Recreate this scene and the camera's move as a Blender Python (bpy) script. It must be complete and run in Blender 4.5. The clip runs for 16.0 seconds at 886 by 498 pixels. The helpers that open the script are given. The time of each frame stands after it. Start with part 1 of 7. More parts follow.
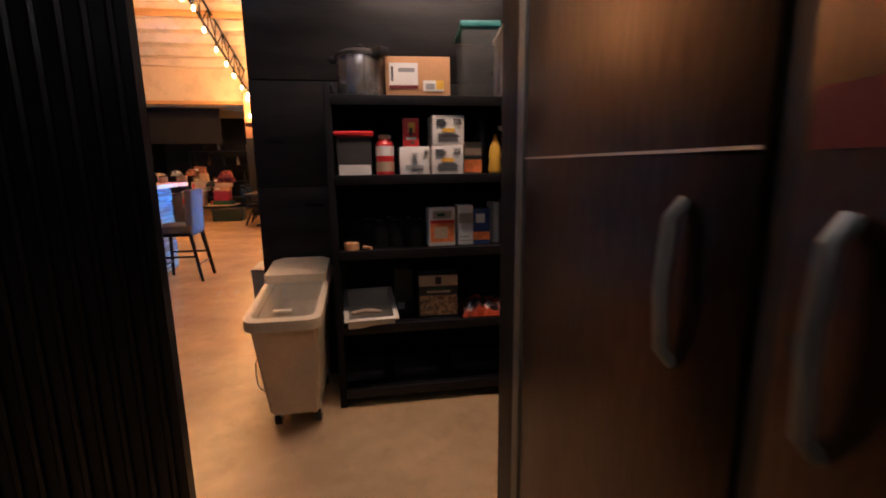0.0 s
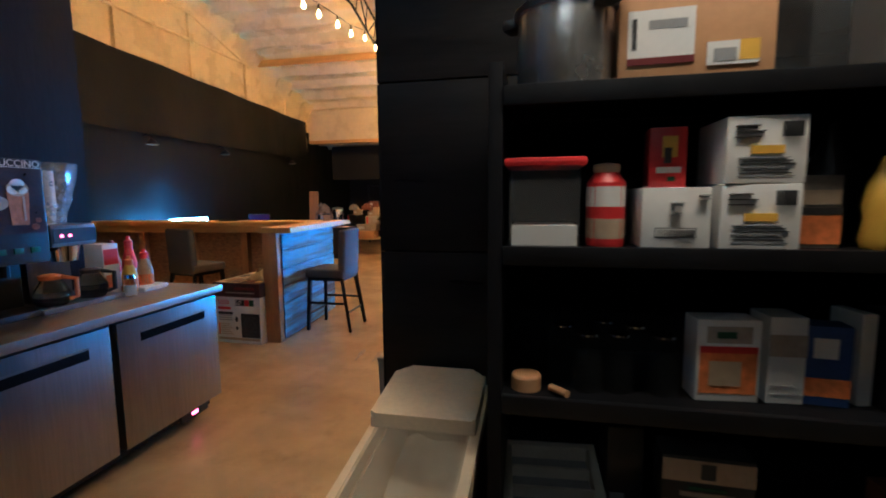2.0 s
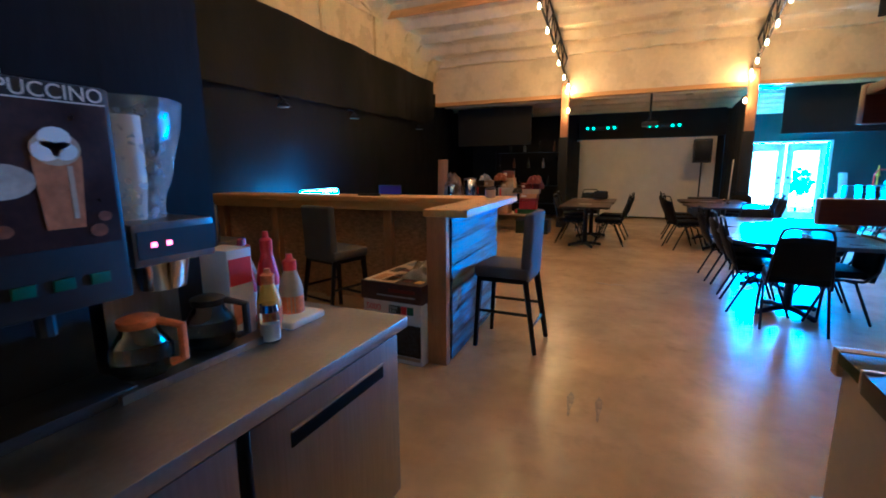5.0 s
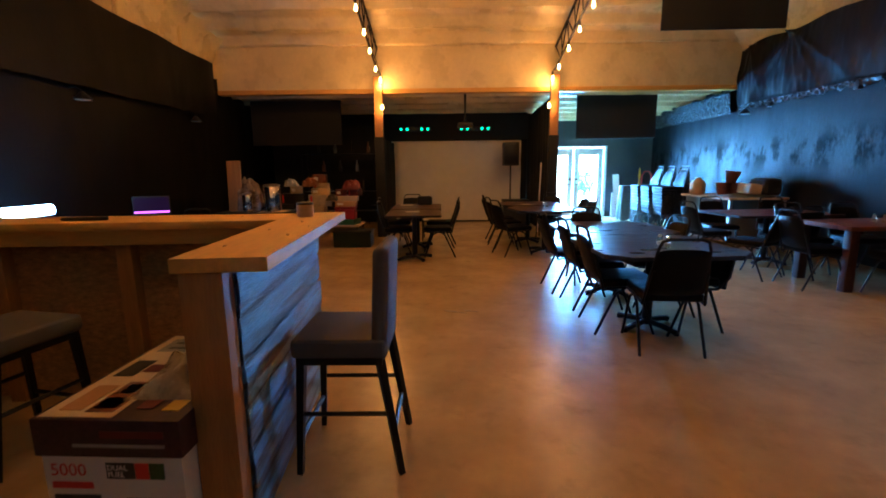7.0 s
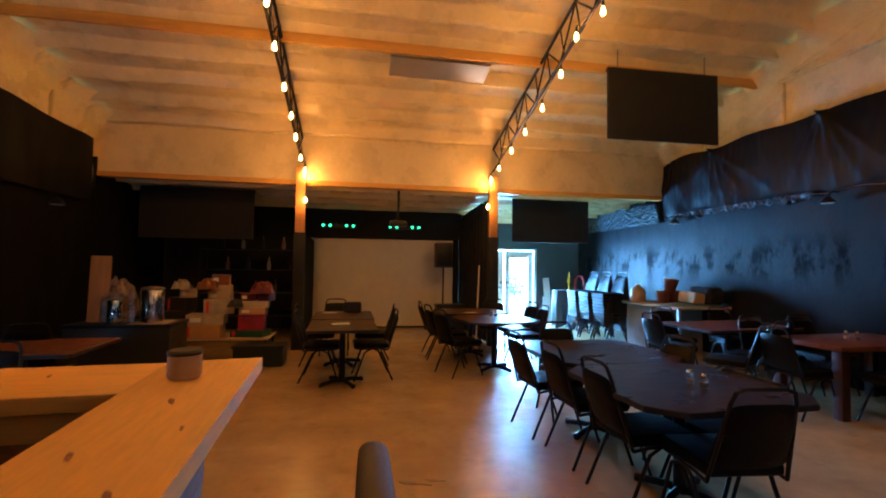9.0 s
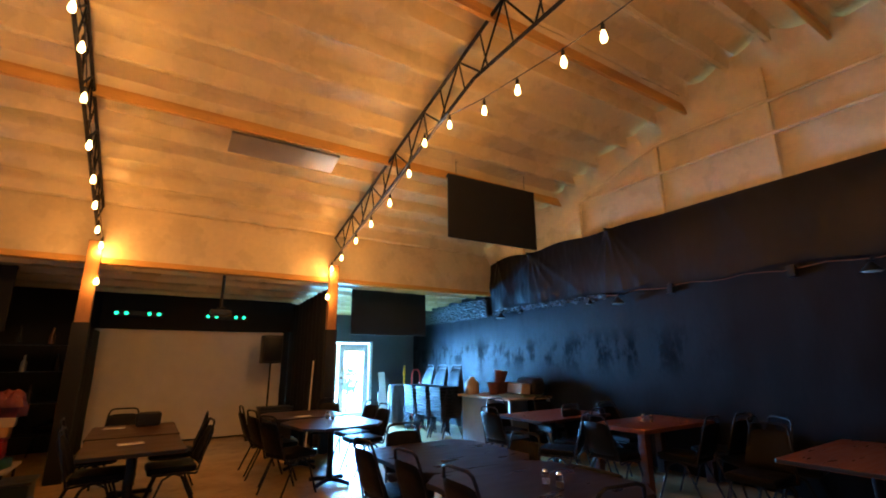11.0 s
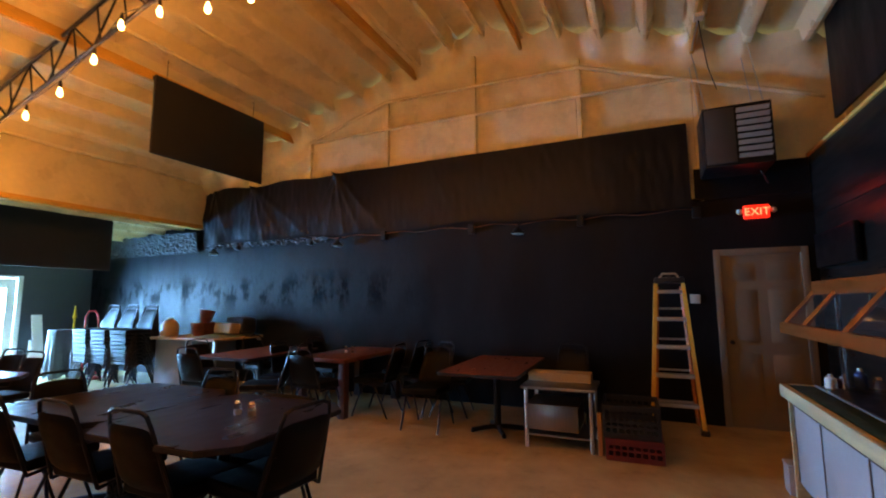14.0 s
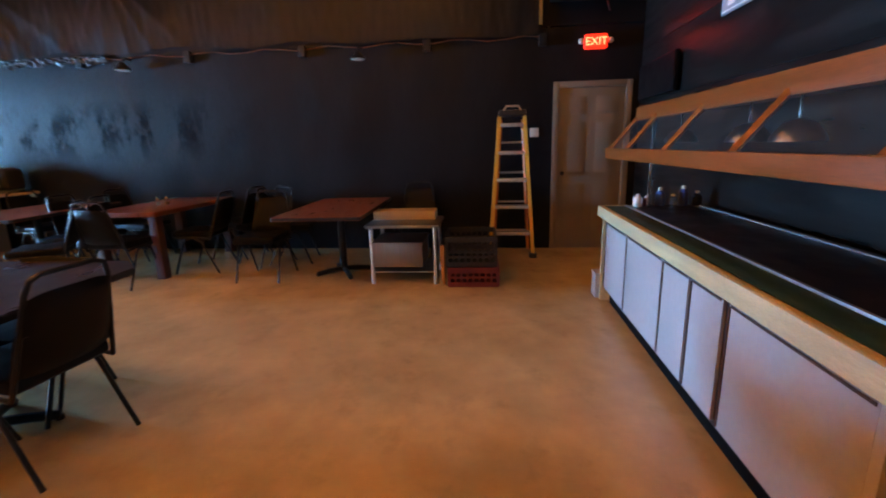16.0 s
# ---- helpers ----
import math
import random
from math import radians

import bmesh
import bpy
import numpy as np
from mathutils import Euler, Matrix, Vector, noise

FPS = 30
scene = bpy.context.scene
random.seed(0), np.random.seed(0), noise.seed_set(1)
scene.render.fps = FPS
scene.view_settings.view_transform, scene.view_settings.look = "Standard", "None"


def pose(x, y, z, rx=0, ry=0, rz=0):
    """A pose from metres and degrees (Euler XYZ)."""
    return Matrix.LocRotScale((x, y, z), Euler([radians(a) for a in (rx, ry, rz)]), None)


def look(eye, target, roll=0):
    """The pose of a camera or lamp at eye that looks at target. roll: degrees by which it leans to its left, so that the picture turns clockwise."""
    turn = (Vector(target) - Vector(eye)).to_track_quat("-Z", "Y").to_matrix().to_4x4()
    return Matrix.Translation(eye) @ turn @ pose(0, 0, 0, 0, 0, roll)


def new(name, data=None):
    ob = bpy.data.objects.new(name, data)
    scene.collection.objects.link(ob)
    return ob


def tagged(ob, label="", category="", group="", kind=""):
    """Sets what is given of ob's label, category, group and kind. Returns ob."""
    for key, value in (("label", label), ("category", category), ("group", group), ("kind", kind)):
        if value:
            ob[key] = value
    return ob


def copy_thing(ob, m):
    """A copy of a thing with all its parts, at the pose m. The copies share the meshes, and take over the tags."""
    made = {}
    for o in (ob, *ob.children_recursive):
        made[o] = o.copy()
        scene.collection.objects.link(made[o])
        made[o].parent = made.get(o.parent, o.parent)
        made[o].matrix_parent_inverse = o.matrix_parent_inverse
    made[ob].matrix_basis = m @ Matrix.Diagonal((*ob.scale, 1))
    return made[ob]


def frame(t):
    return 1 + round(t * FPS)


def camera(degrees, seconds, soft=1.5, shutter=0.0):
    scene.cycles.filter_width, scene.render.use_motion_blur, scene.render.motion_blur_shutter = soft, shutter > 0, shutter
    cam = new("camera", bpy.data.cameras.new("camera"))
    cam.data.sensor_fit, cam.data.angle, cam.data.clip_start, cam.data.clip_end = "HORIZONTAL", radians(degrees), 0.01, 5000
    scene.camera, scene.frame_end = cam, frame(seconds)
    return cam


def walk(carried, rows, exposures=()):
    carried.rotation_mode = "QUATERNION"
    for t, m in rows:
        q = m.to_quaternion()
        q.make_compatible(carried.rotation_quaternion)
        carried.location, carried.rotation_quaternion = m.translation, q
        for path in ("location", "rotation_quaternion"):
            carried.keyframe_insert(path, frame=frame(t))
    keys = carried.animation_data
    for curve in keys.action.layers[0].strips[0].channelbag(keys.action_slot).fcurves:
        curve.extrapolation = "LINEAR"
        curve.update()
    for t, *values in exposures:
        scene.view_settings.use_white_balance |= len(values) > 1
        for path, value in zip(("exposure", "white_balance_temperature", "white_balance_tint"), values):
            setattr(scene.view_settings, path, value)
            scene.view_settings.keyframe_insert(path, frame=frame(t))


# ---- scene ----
cam = camera(89.1, 16.0, soft=1.8, shutter=0.3)
PATH = [
    (0, (0.388, 1.1, 1.319), (0.699, 3.042, 0.952), -0.7),
    (0.5, (0.366, 1.467, 1.341), (0.469, 3.44, 1.032), -0.8),
    (1, (0.366, 1.779, 1.388), (0.27, 3.765, 1.169), -1.1),
    (1.5, (0.37, 2.031, 1.395), (0.102, 4.004, 1.205), -0.9),
    (2, (0.3, 2.319, 1.393), (-0.102, 4.266, 1.171), -0.5),
    (2.5, (0.183, 2.539, 1.385), (-0.499, 4.401, 1.129), -0.2),
    (3, (0.015, 2.735, 1.383), (-0.919, 4.479, 1.093), 0.5),
    (5.5, (-1.047, 3.694, 1.413), (-1.749, 5.529, 1.04), -0.9),
    (6, (-1.154, 4.058, 1.403), (-1.499, 5.994, 1.036), -0.1),
    (6.5, (-1.259, 4.408, 1.393), (-1.377, 6.372, 1.036), -0.5),
    (7, (-1.377, 4.737, 1.411), (-1.396, 6.707, 1.065), -0.6),
    (7.5, (-1.451, 5.11, 1.41), (-1.48, 7.09, 1.127), -0.5),
    (8, (-1.609, 5.452, 1.41), (-1.539, 7.442, 1.225), -1.1),
    (8.5, (-1.722, 5.714, 1.474), (-1.496, 7.7, 1.388), -0.9),
    (9, (-1.711, 5.933, 1.501), (-1.345, 7.898, 1.583), 0.7),
    (9.2, (-1.715, 5.996, 1.517), (-1.276, 7.942, 1.652), 0.9),
    (11.3, (-1.836, 6.194, 1.56), (-0.736, 7.785, 2.07), -0.3),
    (11.5, (-1.815, 6.149, 1.567), (-0.668, 7.701, 2.089), -0.1),
    (12, (-1.81, 6.138, 1.566), (-0.495, 7.541, 2.115), 0.2),
    (12.5, (-1.809, 6.14, 1.558), (-0.342, 7.385, 2.105), 0.2),
    (13, (-1.767, 6.12, 1.518), (-0.175, 7.22, 2.021), 0.1),
    (13.5, (-1.783, 6.127, 1.515), (-0.07, 7.086, 1.898), -0.1),
    (14, (-1.762, 6.118, 1.483), (0.05, 6.933, 1.713), -0.3),
    (14.5, (-1.716, 6.118, 1.459), (0.163, 6.8, 1.529), -0.9),
    (15, (-1.603, 6.083, 1.417), (0.299, 6.69, 1.287), -1.0),
    (15.5, (-1.478, 6.048, 1.409), (0.434, 6.538, 1.085), -1.4),
    (16, (-1.339, 6.125, 1.361), (0.599, 6.335, 0.914), -1.5),
]
EXPOSURE = [(0, 2.3, 4850, 21), (0.5, 2.2, 4250, 10), (1, 2.0, 4050, 7), (1.5, 1.75, 4200, 4), (3, 1.95, 3850, -14), (5.5, 1.1, 3700, -1), (7, 0.75, 5550, 9), (8, 0.7, 6050, 12), (9, 0.72, 6000, 12), (12.5, 0.58, 5800, 10), (14, 0.7, 7300, 16), (14.5, 0.85, 7600, 19), (15, 1.2, 7700, 18), (16, 1.4, 7400, 16)]
walk(cam, [(t, look(eye, target, roll)) for t, eye, target, roll in PATH], EXPOSURE)

# ---- world, lights ----
world = bpy.data.worlds.new("sky")
scene.world = world
world.use_nodes = True
wn = world.node_tree.nodes
sky = wn.new("ShaderNodeTexSky")
sky.sky_type, sky.sun_disc = "NISHITA", False
sky.sun_elevation, sky.sun_rotation = radians(50), radians(-160)
world.node_tree.links.new(sky.outputs[0], wn["Background"].inputs[0])
wn["Background"].inputs[1].default_value = 0.15

sun_data = bpy.data.lights.new("sun", "SUN")
sun_data.energy, sun_data.angle, sun_data.color = 3.0, radians(0.5), (1, 0.96, 0.9)
sun = new("sun", sun_data)
sun.matrix_world = look((0, 0, 30), (-10.3, -28.2, 30 - 35.7))

WARM = (1.0, 0.4, 0.075)


def area_light(name, m, w, h, watts, color):
    d = bpy.data.lights.new(name, "AREA")
    d.shape, d.size, d.size_y, d.energy, d.color = "RECTANGLE", w, h, watts, color
    o = new(name, d)
    o.matrix_world = m
    return o


def point_light(name, p, watts, color, radius=0.05):
    d = bpy.data.lights.new(name, "POINT")
    d.energy, d.color, d.shadow_soft_size = watts, color, radius
    o = new(name, d)
    o.location = p
    return o


# daylight just outside the french doors, and the kitchen's ceiling light
area_light("door_daylight", look((2.35, 19.3, 1.4), (2.2, 12, -0.2)), 2.3, 2.1, 4400, (0.14, 0.48, 1.0))
area_light("kitchen_light", look((0.75, 3.0, 2.84), (0.75, 3.0, 0)), 1.1, 0.22, 6.8, (1.0, 0.6, 0.3))
area_light("front_light", look((0.15, 0.55, 2.62), (0.15, 0.55, 0)), 1.1, 0.25, 0.35, (1.0, 0.6, 0.32))


# ---- materials ----
def mat(name, base, rough=0.6, metal=0.0, var=0.12, scale=6.0, bump=0.0, bscale=60.0, stretch=(1, 1, 1), dark=None, dark_scale=2.0,
        dark_at=(0.5, 0.7), rvar=0.08, spec=0.5, coat=0.0, emit=None, estr=0.0, trans=0.0, alpha=1.0, island=0.0, detail=6.0):
    """A principled material with colour variation at two scales, optional stains and relief."""
    m = bpy.data.materials.new(name)
    m.use_nodes = True
    t = m.node_tree
    n, l = t.nodes, t.links
    p = n["Principled BSDF"]
    p.inputs["Roughness"].default_value = rough
    p.inputs["Metallic"].default_value = metal
    p.inputs["Specular IOR Level"].default_value = spec
    p.inputs["Coat Weight"].default_value = coat
    p.inputs["Transmission Weight"].default_value = trans
    p.inputs["Alpha"].default_value = alpha
    if emit:
        p.inputs["Emission Color"].default_value = (*emit, 1)
        p.inputs["Emission Strength"].default_value = estr
    tc = n.new("ShaderNodeTexCoord")
    mp = n.new("ShaderNodeMapping")
    mp.inputs["Scale"].default_value = stretch
    l.new(tc.outputs["Object"], mp.inputs["Vector"])
    big = n.new("ShaderNodeTexNoise")
    big.inputs["Scale"].default_value, big.inputs["Detail"].default_value = scale, detail
    l.new(mp.outputs[0], big.inputs["Vector"])
    fine = n.new("ShaderNodeTexNoise")
    fine.inputs["Scale"].default_value, fine.inputs["Detail"].default_value = bscale, 4
    l.new(mp.outputs[0], fine.inputs["Vector"])
    ramp = n.new("ShaderNodeMapRange")
    ramp.inputs["From Min"].default_value, ramp.inputs["From Max"].default_value = 0.3, 0.7
    ramp.inputs["To Min"].default_value, ramp.inputs["To Max"].default_value = 1 - var, 1 + var
    l.new(big.outputs["Fac"], ramp.inputs["Value"])
    ramp2 = n.new("ShaderNodeMapRange")
    ramp2.inputs["From Min"].default_value, ramp2.inputs["From Max"].default_value = 0.3, 0.7
    ramp2.inputs["To Min"].default_value, ramp2.inputs["To Max"].default_value = 1 - var * 0.6, 1 + var * 0.6
    l.new(fine.outputs["Fac"], ramp2.inputs["Value"])
    mul = n.new("ShaderNodeMath")
    mul.operation = "MULTIPLY"
    l.new(ramp.outputs[0], mul.inputs[0])
    l.new(ramp2.outputs[0], mul.inputs[1])
    out = mul.outputs[0]
    if island:
        oi = n.new("ShaderNodeObjectInfo")
        r3 = n.new("ShaderNodeMapRange")
        r3.inputs["To Min"].default_value, r3.inputs["To Max"].default_value = 1 - island, 1 + island
        l.new(oi.outputs["Random"], r3.inputs["Value"])
        m3 = n.new("ShaderNodeMath")
        m3.operation = "MULTIPLY"
        l.new(out, m3.inputs[0])
        l.new(r3.outputs[0], m3.inputs[1])
        out = m3.outputs[0]
    sc = n.new("ShaderNodeVectorMath")
    sc.operation = "SCALE"
    sc.inputs[0].default_value = base
    l.new(out, sc.inputs["Scale"])
    col = sc.outputs[0]
    if dark:
        st = n.new("ShaderNodeTexNoise")
        st.inputs["Scale"].default_value, st.inputs["Detail"].default_value = dark_scale, 8
        l.new(mp.outputs[0], st.inputs["Vector"])
        rr = n.new("ShaderNodeMapRange")
        rr.inputs["From Min"].default_value, rr.inputs["From Max"].default_value = dark_at
        l.new(st.outputs["Fac"], rr.inputs["Value"])
        mx = n.new("ShaderNodeMix")
        mx.data_type = "RGBA"
        l.new(rr.outputs[0], mx.inputs[0])
        l.new(col, mx.inputs[6])
        mx.inputs[7].default_value = (*dark, 1)
        col = mx.outputs[2]
    l.new(col, p.inputs["Base Color"])
    if rvar:
        rg = n.new("ShaderNodeMapRange")
        rg.inputs["From Min"].default_value, rg.inputs["From Max"].default_value = 0.3, 0.7
        rg.inputs["To Min"].default_value, rg.inputs["To Max"].default_value = max(0.02, rough - rvar), min(1, rough + rvar)
        l.new(big.outputs["Fac"], rg.inputs["Value"])
        l.new(rg.outputs[0], p.inputs["Roughness"])
    if bump:
        b = n.new("ShaderNodeBump")
        b.inputs["Strength"].default_value, b.inputs["Distance"].default_value = min(1, bump), 0.01
        l.new(fine.outputs["Fac"], b.inputs["Height"])
        l.new(b.outputs[0], p.inputs["Normal"])
    return m


CONCRETE = mat("concrete", (0.57, 0.4, 0.2), 0.27, var=0.1, scale=0.9, bump=0.02, bscale=9, dark=(0.33, 0.21, 0.1), dark_scale=2.2, dark_at=(0.25, 1.1), rvar=0.0, detail=4.0)


def speckle(m, scale, lo, hi, factor):
    """Small dark spots over a material's colour."""
    n, l = m.node_tree.nodes, m.node_tree.links
    p = n["Principled BSDF"]
    old = p.inputs["Base Color"].links[0].from_socket
    tc = n.new("ShaderNodeTexCoord")
    nz = n.new("ShaderNodeTexNoise")
    nz.inputs["Scale"].default_value, nz.inputs["Detail"].default_value, nz.inputs["Roughness"].default_value = scale, 6, 0.65
    l.new(tc.outputs["Object"], nz.inputs["Vector"])
    r = n.new("ShaderNodeMapRange")
    r.inputs["From Min"].default_value, r.inputs["From Max"].default_value = lo, hi
    r.inputs["To Min"].default_value, r.inputs["To Max"].default_value = 1, factor
    l.new(nz.outputs["Fac"], r.inputs["Value"])
    k = n.new("ShaderNodeVectorMath")
    k.operation = "SCALE"
    l.new(old, k.inputs[0])
    l.new(r.outputs[0], k.inputs["Scale"])
    l.new(k.outputs[0], p.inputs["Base Color"])


speckle(CONCRETE, 4.0, 0.55, 0.95, 0.55)
speckle(CONCRETE, 1.3, 0.5, 0.95, 0.6)
FOAM = mat("foam", (0.83, 0.68, 0.4), 0.3, var=0.06, scale=2.2, bump=0.3, bscale=14, rvar=0.12)
FOAM_PALE = mat("foam_pale", (0.72, 0.65, 0.44), 0.6, var=0.08, scale=3, bump=0.4, bscale=20)
FOIL_BOARD = mat("foil_board", (0.5, 0.47, 0.47), 0.35, 0.5, var=0.06, scale=4)
BLACK_WALL = mat("black_paint", (0.0065, 0.0065, 0.0078), 0.5, spec=0.13, var=0.3, scale=4.0, bump=0.15, bscale=30, stretch=(1, 1, 0.3), rvar=0.12, dark=(0.005, 0.005, 0.006), dark_scale=2.2, dark_at=(0.52, 0.62))
SMEARED_WALL = mat("touched_up_black_paint", (0.0065, 0.0065, 0.0078), 0.5, spec=0.15, var=0.3, scale=4.0, bump=0.15, bscale=30, stretch=(1, 1, 0.3), rvar=0.12, dark=(0.005, 0.005, 0.006), dark_scale=2.2, dark_at=(0.52, 0.62))


def touch_up(m):
    """Flat roller smears of touch-up paint in a band along the wall."""
    n, l = m.node_tree.nodes, m.node_tree.links
    tc = n.new("ShaderNodeTexCoord")
    mp = n.new("ShaderNodeMapping")
    mp.inputs["Scale"].default_value = (1, 1, 0.45)
    l.new(tc.outputs["Object"], mp.inputs["Vector"])
    nz = n.new("ShaderNodeTexNoise")
    nz.inputs["Scale"].default_value, nz.inputs["Detail"].default_value, nz.inputs["Roughness"].default_value = 2.6, 9, 0.72
    l.new(mp.outputs[0], nz.inputs["Vector"])
    sep = n.new("ShaderNodeSeparateXYZ")
    l.new(tc.outputs["Object"], sep.inputs[0])
    out = None
    for sock, lo_, hi_ in ((nz.outputs["Fac"], 0.48, 0.56), (sep.outputs["Z"], 1.2, 1.55), (sep.outputs["Z"], 2.1, 1.8), (sep.outputs["Y"], 9.0, 10.4)):
        r = n.new("ShaderNodeMapRange")
        r.inputs["From Min"].default_value, r.inputs["From Max"].default_value = lo_, hi_
        l.new(sock, r.inputs["Value"])
        if out is None:
            out = r.outputs[0]
        else:
            k = n.new("ShaderNodeMath")
            k.operation = "MULTIPLY"
            l.new(out, k.inputs[0])
            l.new(r.outputs[0], k.inputs[1])
            out = k.outputs[0]
    s = n.new("ShaderNodeMapRange")
    s.inputs["To Min"].default_value, s.inputs["To Max"].default_value = 0.15, 0.02
    l.new(out, s.inputs["Value"])
    l.new(s.outputs[0], n["Principled BSDF"].inputs["Specular IOR Level"])


touch_up(SMEARED_WALL)
BLACK_RIB = mat("black_ribbed_metal", (0.006, 0.006, 0.0075), 0.36, var=0.2, scale=3, spec=0.45)
TARP = mat("black_plastic_sheet", (0.0055, 0.0055, 0.0065), 0.38, spec=0.2, var=0.2, scale=3, bump=0.06, bscale=9)
FOIL = mat("crumpled_foil", (0.016, 0.016, 0.017), 0.5, 0.0, spec=0.35, var=0.3, scale=6, bump=0.4, bscale=10)
CLOTH_BLACK = mat("black_fabric", (0.014, 0.014, 0.016), 0.9, var=0.2, scale=5, bump=0.3, bscale=120)
SCREEN = mat("projection_cloth", (0.7, 0.66, 0.62), 0.85, var=0.04, scale=1.5, bump=0.1, bscale=6)
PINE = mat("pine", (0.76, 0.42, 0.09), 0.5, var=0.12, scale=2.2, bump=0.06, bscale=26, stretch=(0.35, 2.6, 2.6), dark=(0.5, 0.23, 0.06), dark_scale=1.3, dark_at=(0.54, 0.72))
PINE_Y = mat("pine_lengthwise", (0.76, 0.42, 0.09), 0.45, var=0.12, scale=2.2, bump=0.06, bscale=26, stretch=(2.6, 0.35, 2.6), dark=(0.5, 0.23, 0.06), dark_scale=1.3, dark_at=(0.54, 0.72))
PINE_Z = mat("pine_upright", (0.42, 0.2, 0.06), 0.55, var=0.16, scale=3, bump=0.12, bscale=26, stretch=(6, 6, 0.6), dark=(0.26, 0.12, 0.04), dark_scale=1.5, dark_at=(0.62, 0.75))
OSB = mat("strand_board", (0.4, 0.21, 0.075), 0.65, var=0.32, scale=16, bump=0.3, bscale=34, stretch=(1, 1, 2.2))
# Grey barn wood; the blue of the door daylight is put into its base colour.
PLANK = mat("weathered_plank_blue_daylight", (0.075, 0.22, 0.36), 0.38, spec=0.9, var=0.35, scale=4, bump=0.6, bscale=22, stretch=(8, 0.7, 9), dark=(0.02, 0.024, 0.03), dark_scale=1.6, dark_at=(0.46, 0.58), island=0.3)
STEEL = mat("brushed_steel", (0.29, 0.28, 0.28), 0.33, 1.0, var=0.14, scale=3, bump=0.04, bscale=90, stretch=(1, 1, 0.05), rvar=0.06)
STEEL_TOP = mat("worn_steel_top", (0.36, 0.34, 0.31), 0.42, 1.0, var=0.1, scale=5, dark=(0.3, 0.26, 0.2), dark_scale=3, dark_at=(0.55, 0.75))
CHROME = mat("chrome", (0.75, 0.75, 0.75), 0.12, 1.0, var=0.03)
POT_STEEL = mat("polished_pot_steel", (0.85, 0.83, 0.8), 0.26, 0.85, var=0.04, rvar=0.02)
MILKY = mat("milky_lid", (0.6, 0.52, 0.4), 0.12, var=0.1, scale=6, alpha=0.2, spec=0.7)
ALU = mat("aluminium", (0.6, 0.6, 0.6), 0.35, 0.9, var=0.06)
# Brushed steel with a dim, warm floor reflection mixed into its base colour.
FRIDGE_STEEL = mat("brushed_steel_warm_reflection", (0.085, 0.06, 0.045), 0.36, 1.0, var=0.3, scale=2.5, bump=0.04, bscale=90, stretch=(1, 1, 0.15), rvar=0.1)
BLACK_METAL = mat("black_metal", (0.009, 0.009, 0.01), 0.42, 0.0, spec=0.25, var=0.15, scale=10)
BLACK_PLASTIC = mat("black_plastic", (0.015, 0.015, 0.016), 0.45, var=0.15)
VINYL = mat("black_vinyl", (0.0045, 0.0045, 0.006), 0.5, spec=0.13, var=0.2, scale=9, bump=0.12, bscale=150)
GREY_CLOTH = mat("grey_upholstery", (0.11, 0.098, 0.09), 0.85, var=0.12, scale=8, bump=0.3, bscale=220)
DARK_TABLE = mat("dark_laminate", (0.026, 0.013, 0.009), 0.3, spec=0.25, var=0.05, scale=3, stretch=(1, 3, 1), rvar=0.04)
BROWN_TABLE = mat("brown_laminate", (0.065, 0.03, 0.018), 0.34, spec=0.3, var=0.12, scale=3, stretch=(1, 3, 1), rvar=0.05)
RED_TABLE = mat("red_brown_wood", (0.17, 0.055, 0.023), 0.33, var=0.25, scale=3, stretch=(1, 7, 4), bump=0.05, bscale=30)
RED_LEG = mat("dark_red_leg_wood", (0.06, 0.02, 0.012), 0.45, var=0.2, scale=4, stretch=(5, 5, 1))
ORANGE_WOOD = mat("orange_stained_pine", (0.23, 0.054, 0.009), 0.36, var=0.16, scale=3, stretch=(0.7, 7, 7), bump=0.05, bscale=24, coat=0.3)
CREAM_DOOR = mat("cream_door_paint", (0.2, 0.155, 0.105), 0.5, var=0.04, scale=3)
WHITE_PAINT = mat("white_paint", (0.78, 0.78, 0.78), 0.45, var=0.04, scale=4)
WHITE_LAM = mat("white_laminate", (0.37, 0.34, 0.345), 0.4, var=0.06, scale=2.5, bump=0.02, bscale=30)
CREAM_EDGE = mat("cream_edge_board", (0.5, 0.4, 0.22), 0.5, var=0.18, scale=4, stretch=(0.7, 5, 5), dark=(0.4, 0.26, 0.12), dark_scale=2.5, dark_at=(0.6, 0.75))
GREEN_STRIP = mat("green_felt", (0.006, 0.034, 0.015), 0.7, var=0.15, scale=10)
COUNTER = mat("dark_counter", (0.012, 0.009, 0.009), 0.36, spec=0.18, var=0.2, scale=6)
WHITE_PLASTIC = mat("white_plastic", (0.76, 0.68, 0.56), 0.4, var=0.05, scale=4)
CLEAR_PLASTIC = mat("clear_plastic", (0.42, 0.42, 0.42), 0.12, var=0.04, alpha=0.13)
GREY_PLASTIC = mat("grey_plastic", (0.3, 0.3, 0.3), 0.5, var=0.08)
CARD = mat("cardboard", (0.5, 0.27, 0.11), 0.75, var=0.08, scale=5, bump=0.08, bscale=50)
PAPER = mat("white_paper", (0.76, 0.74, 0.7), 0.7, var=0.03)
INK = mat("black_print", (0.03, 0.03, 0.03), 0.6, var=0.1)
RED = mat("red_plastic", (0.62, 0.03, 0.025), 0.4, var=0.08)
DEEP_RED = mat("deep_red_plastic", (0.14, 0.014, 0.014), 0.5, var=0.1)
ORANGE = mat("orange_print", (0.7, 0.2, 0.04), 0.5, var=0.25, scale=14)
YELLOW = mat("yellow_plastic", (0.75, 0.45, 0.03), 0.4, var=0.06)
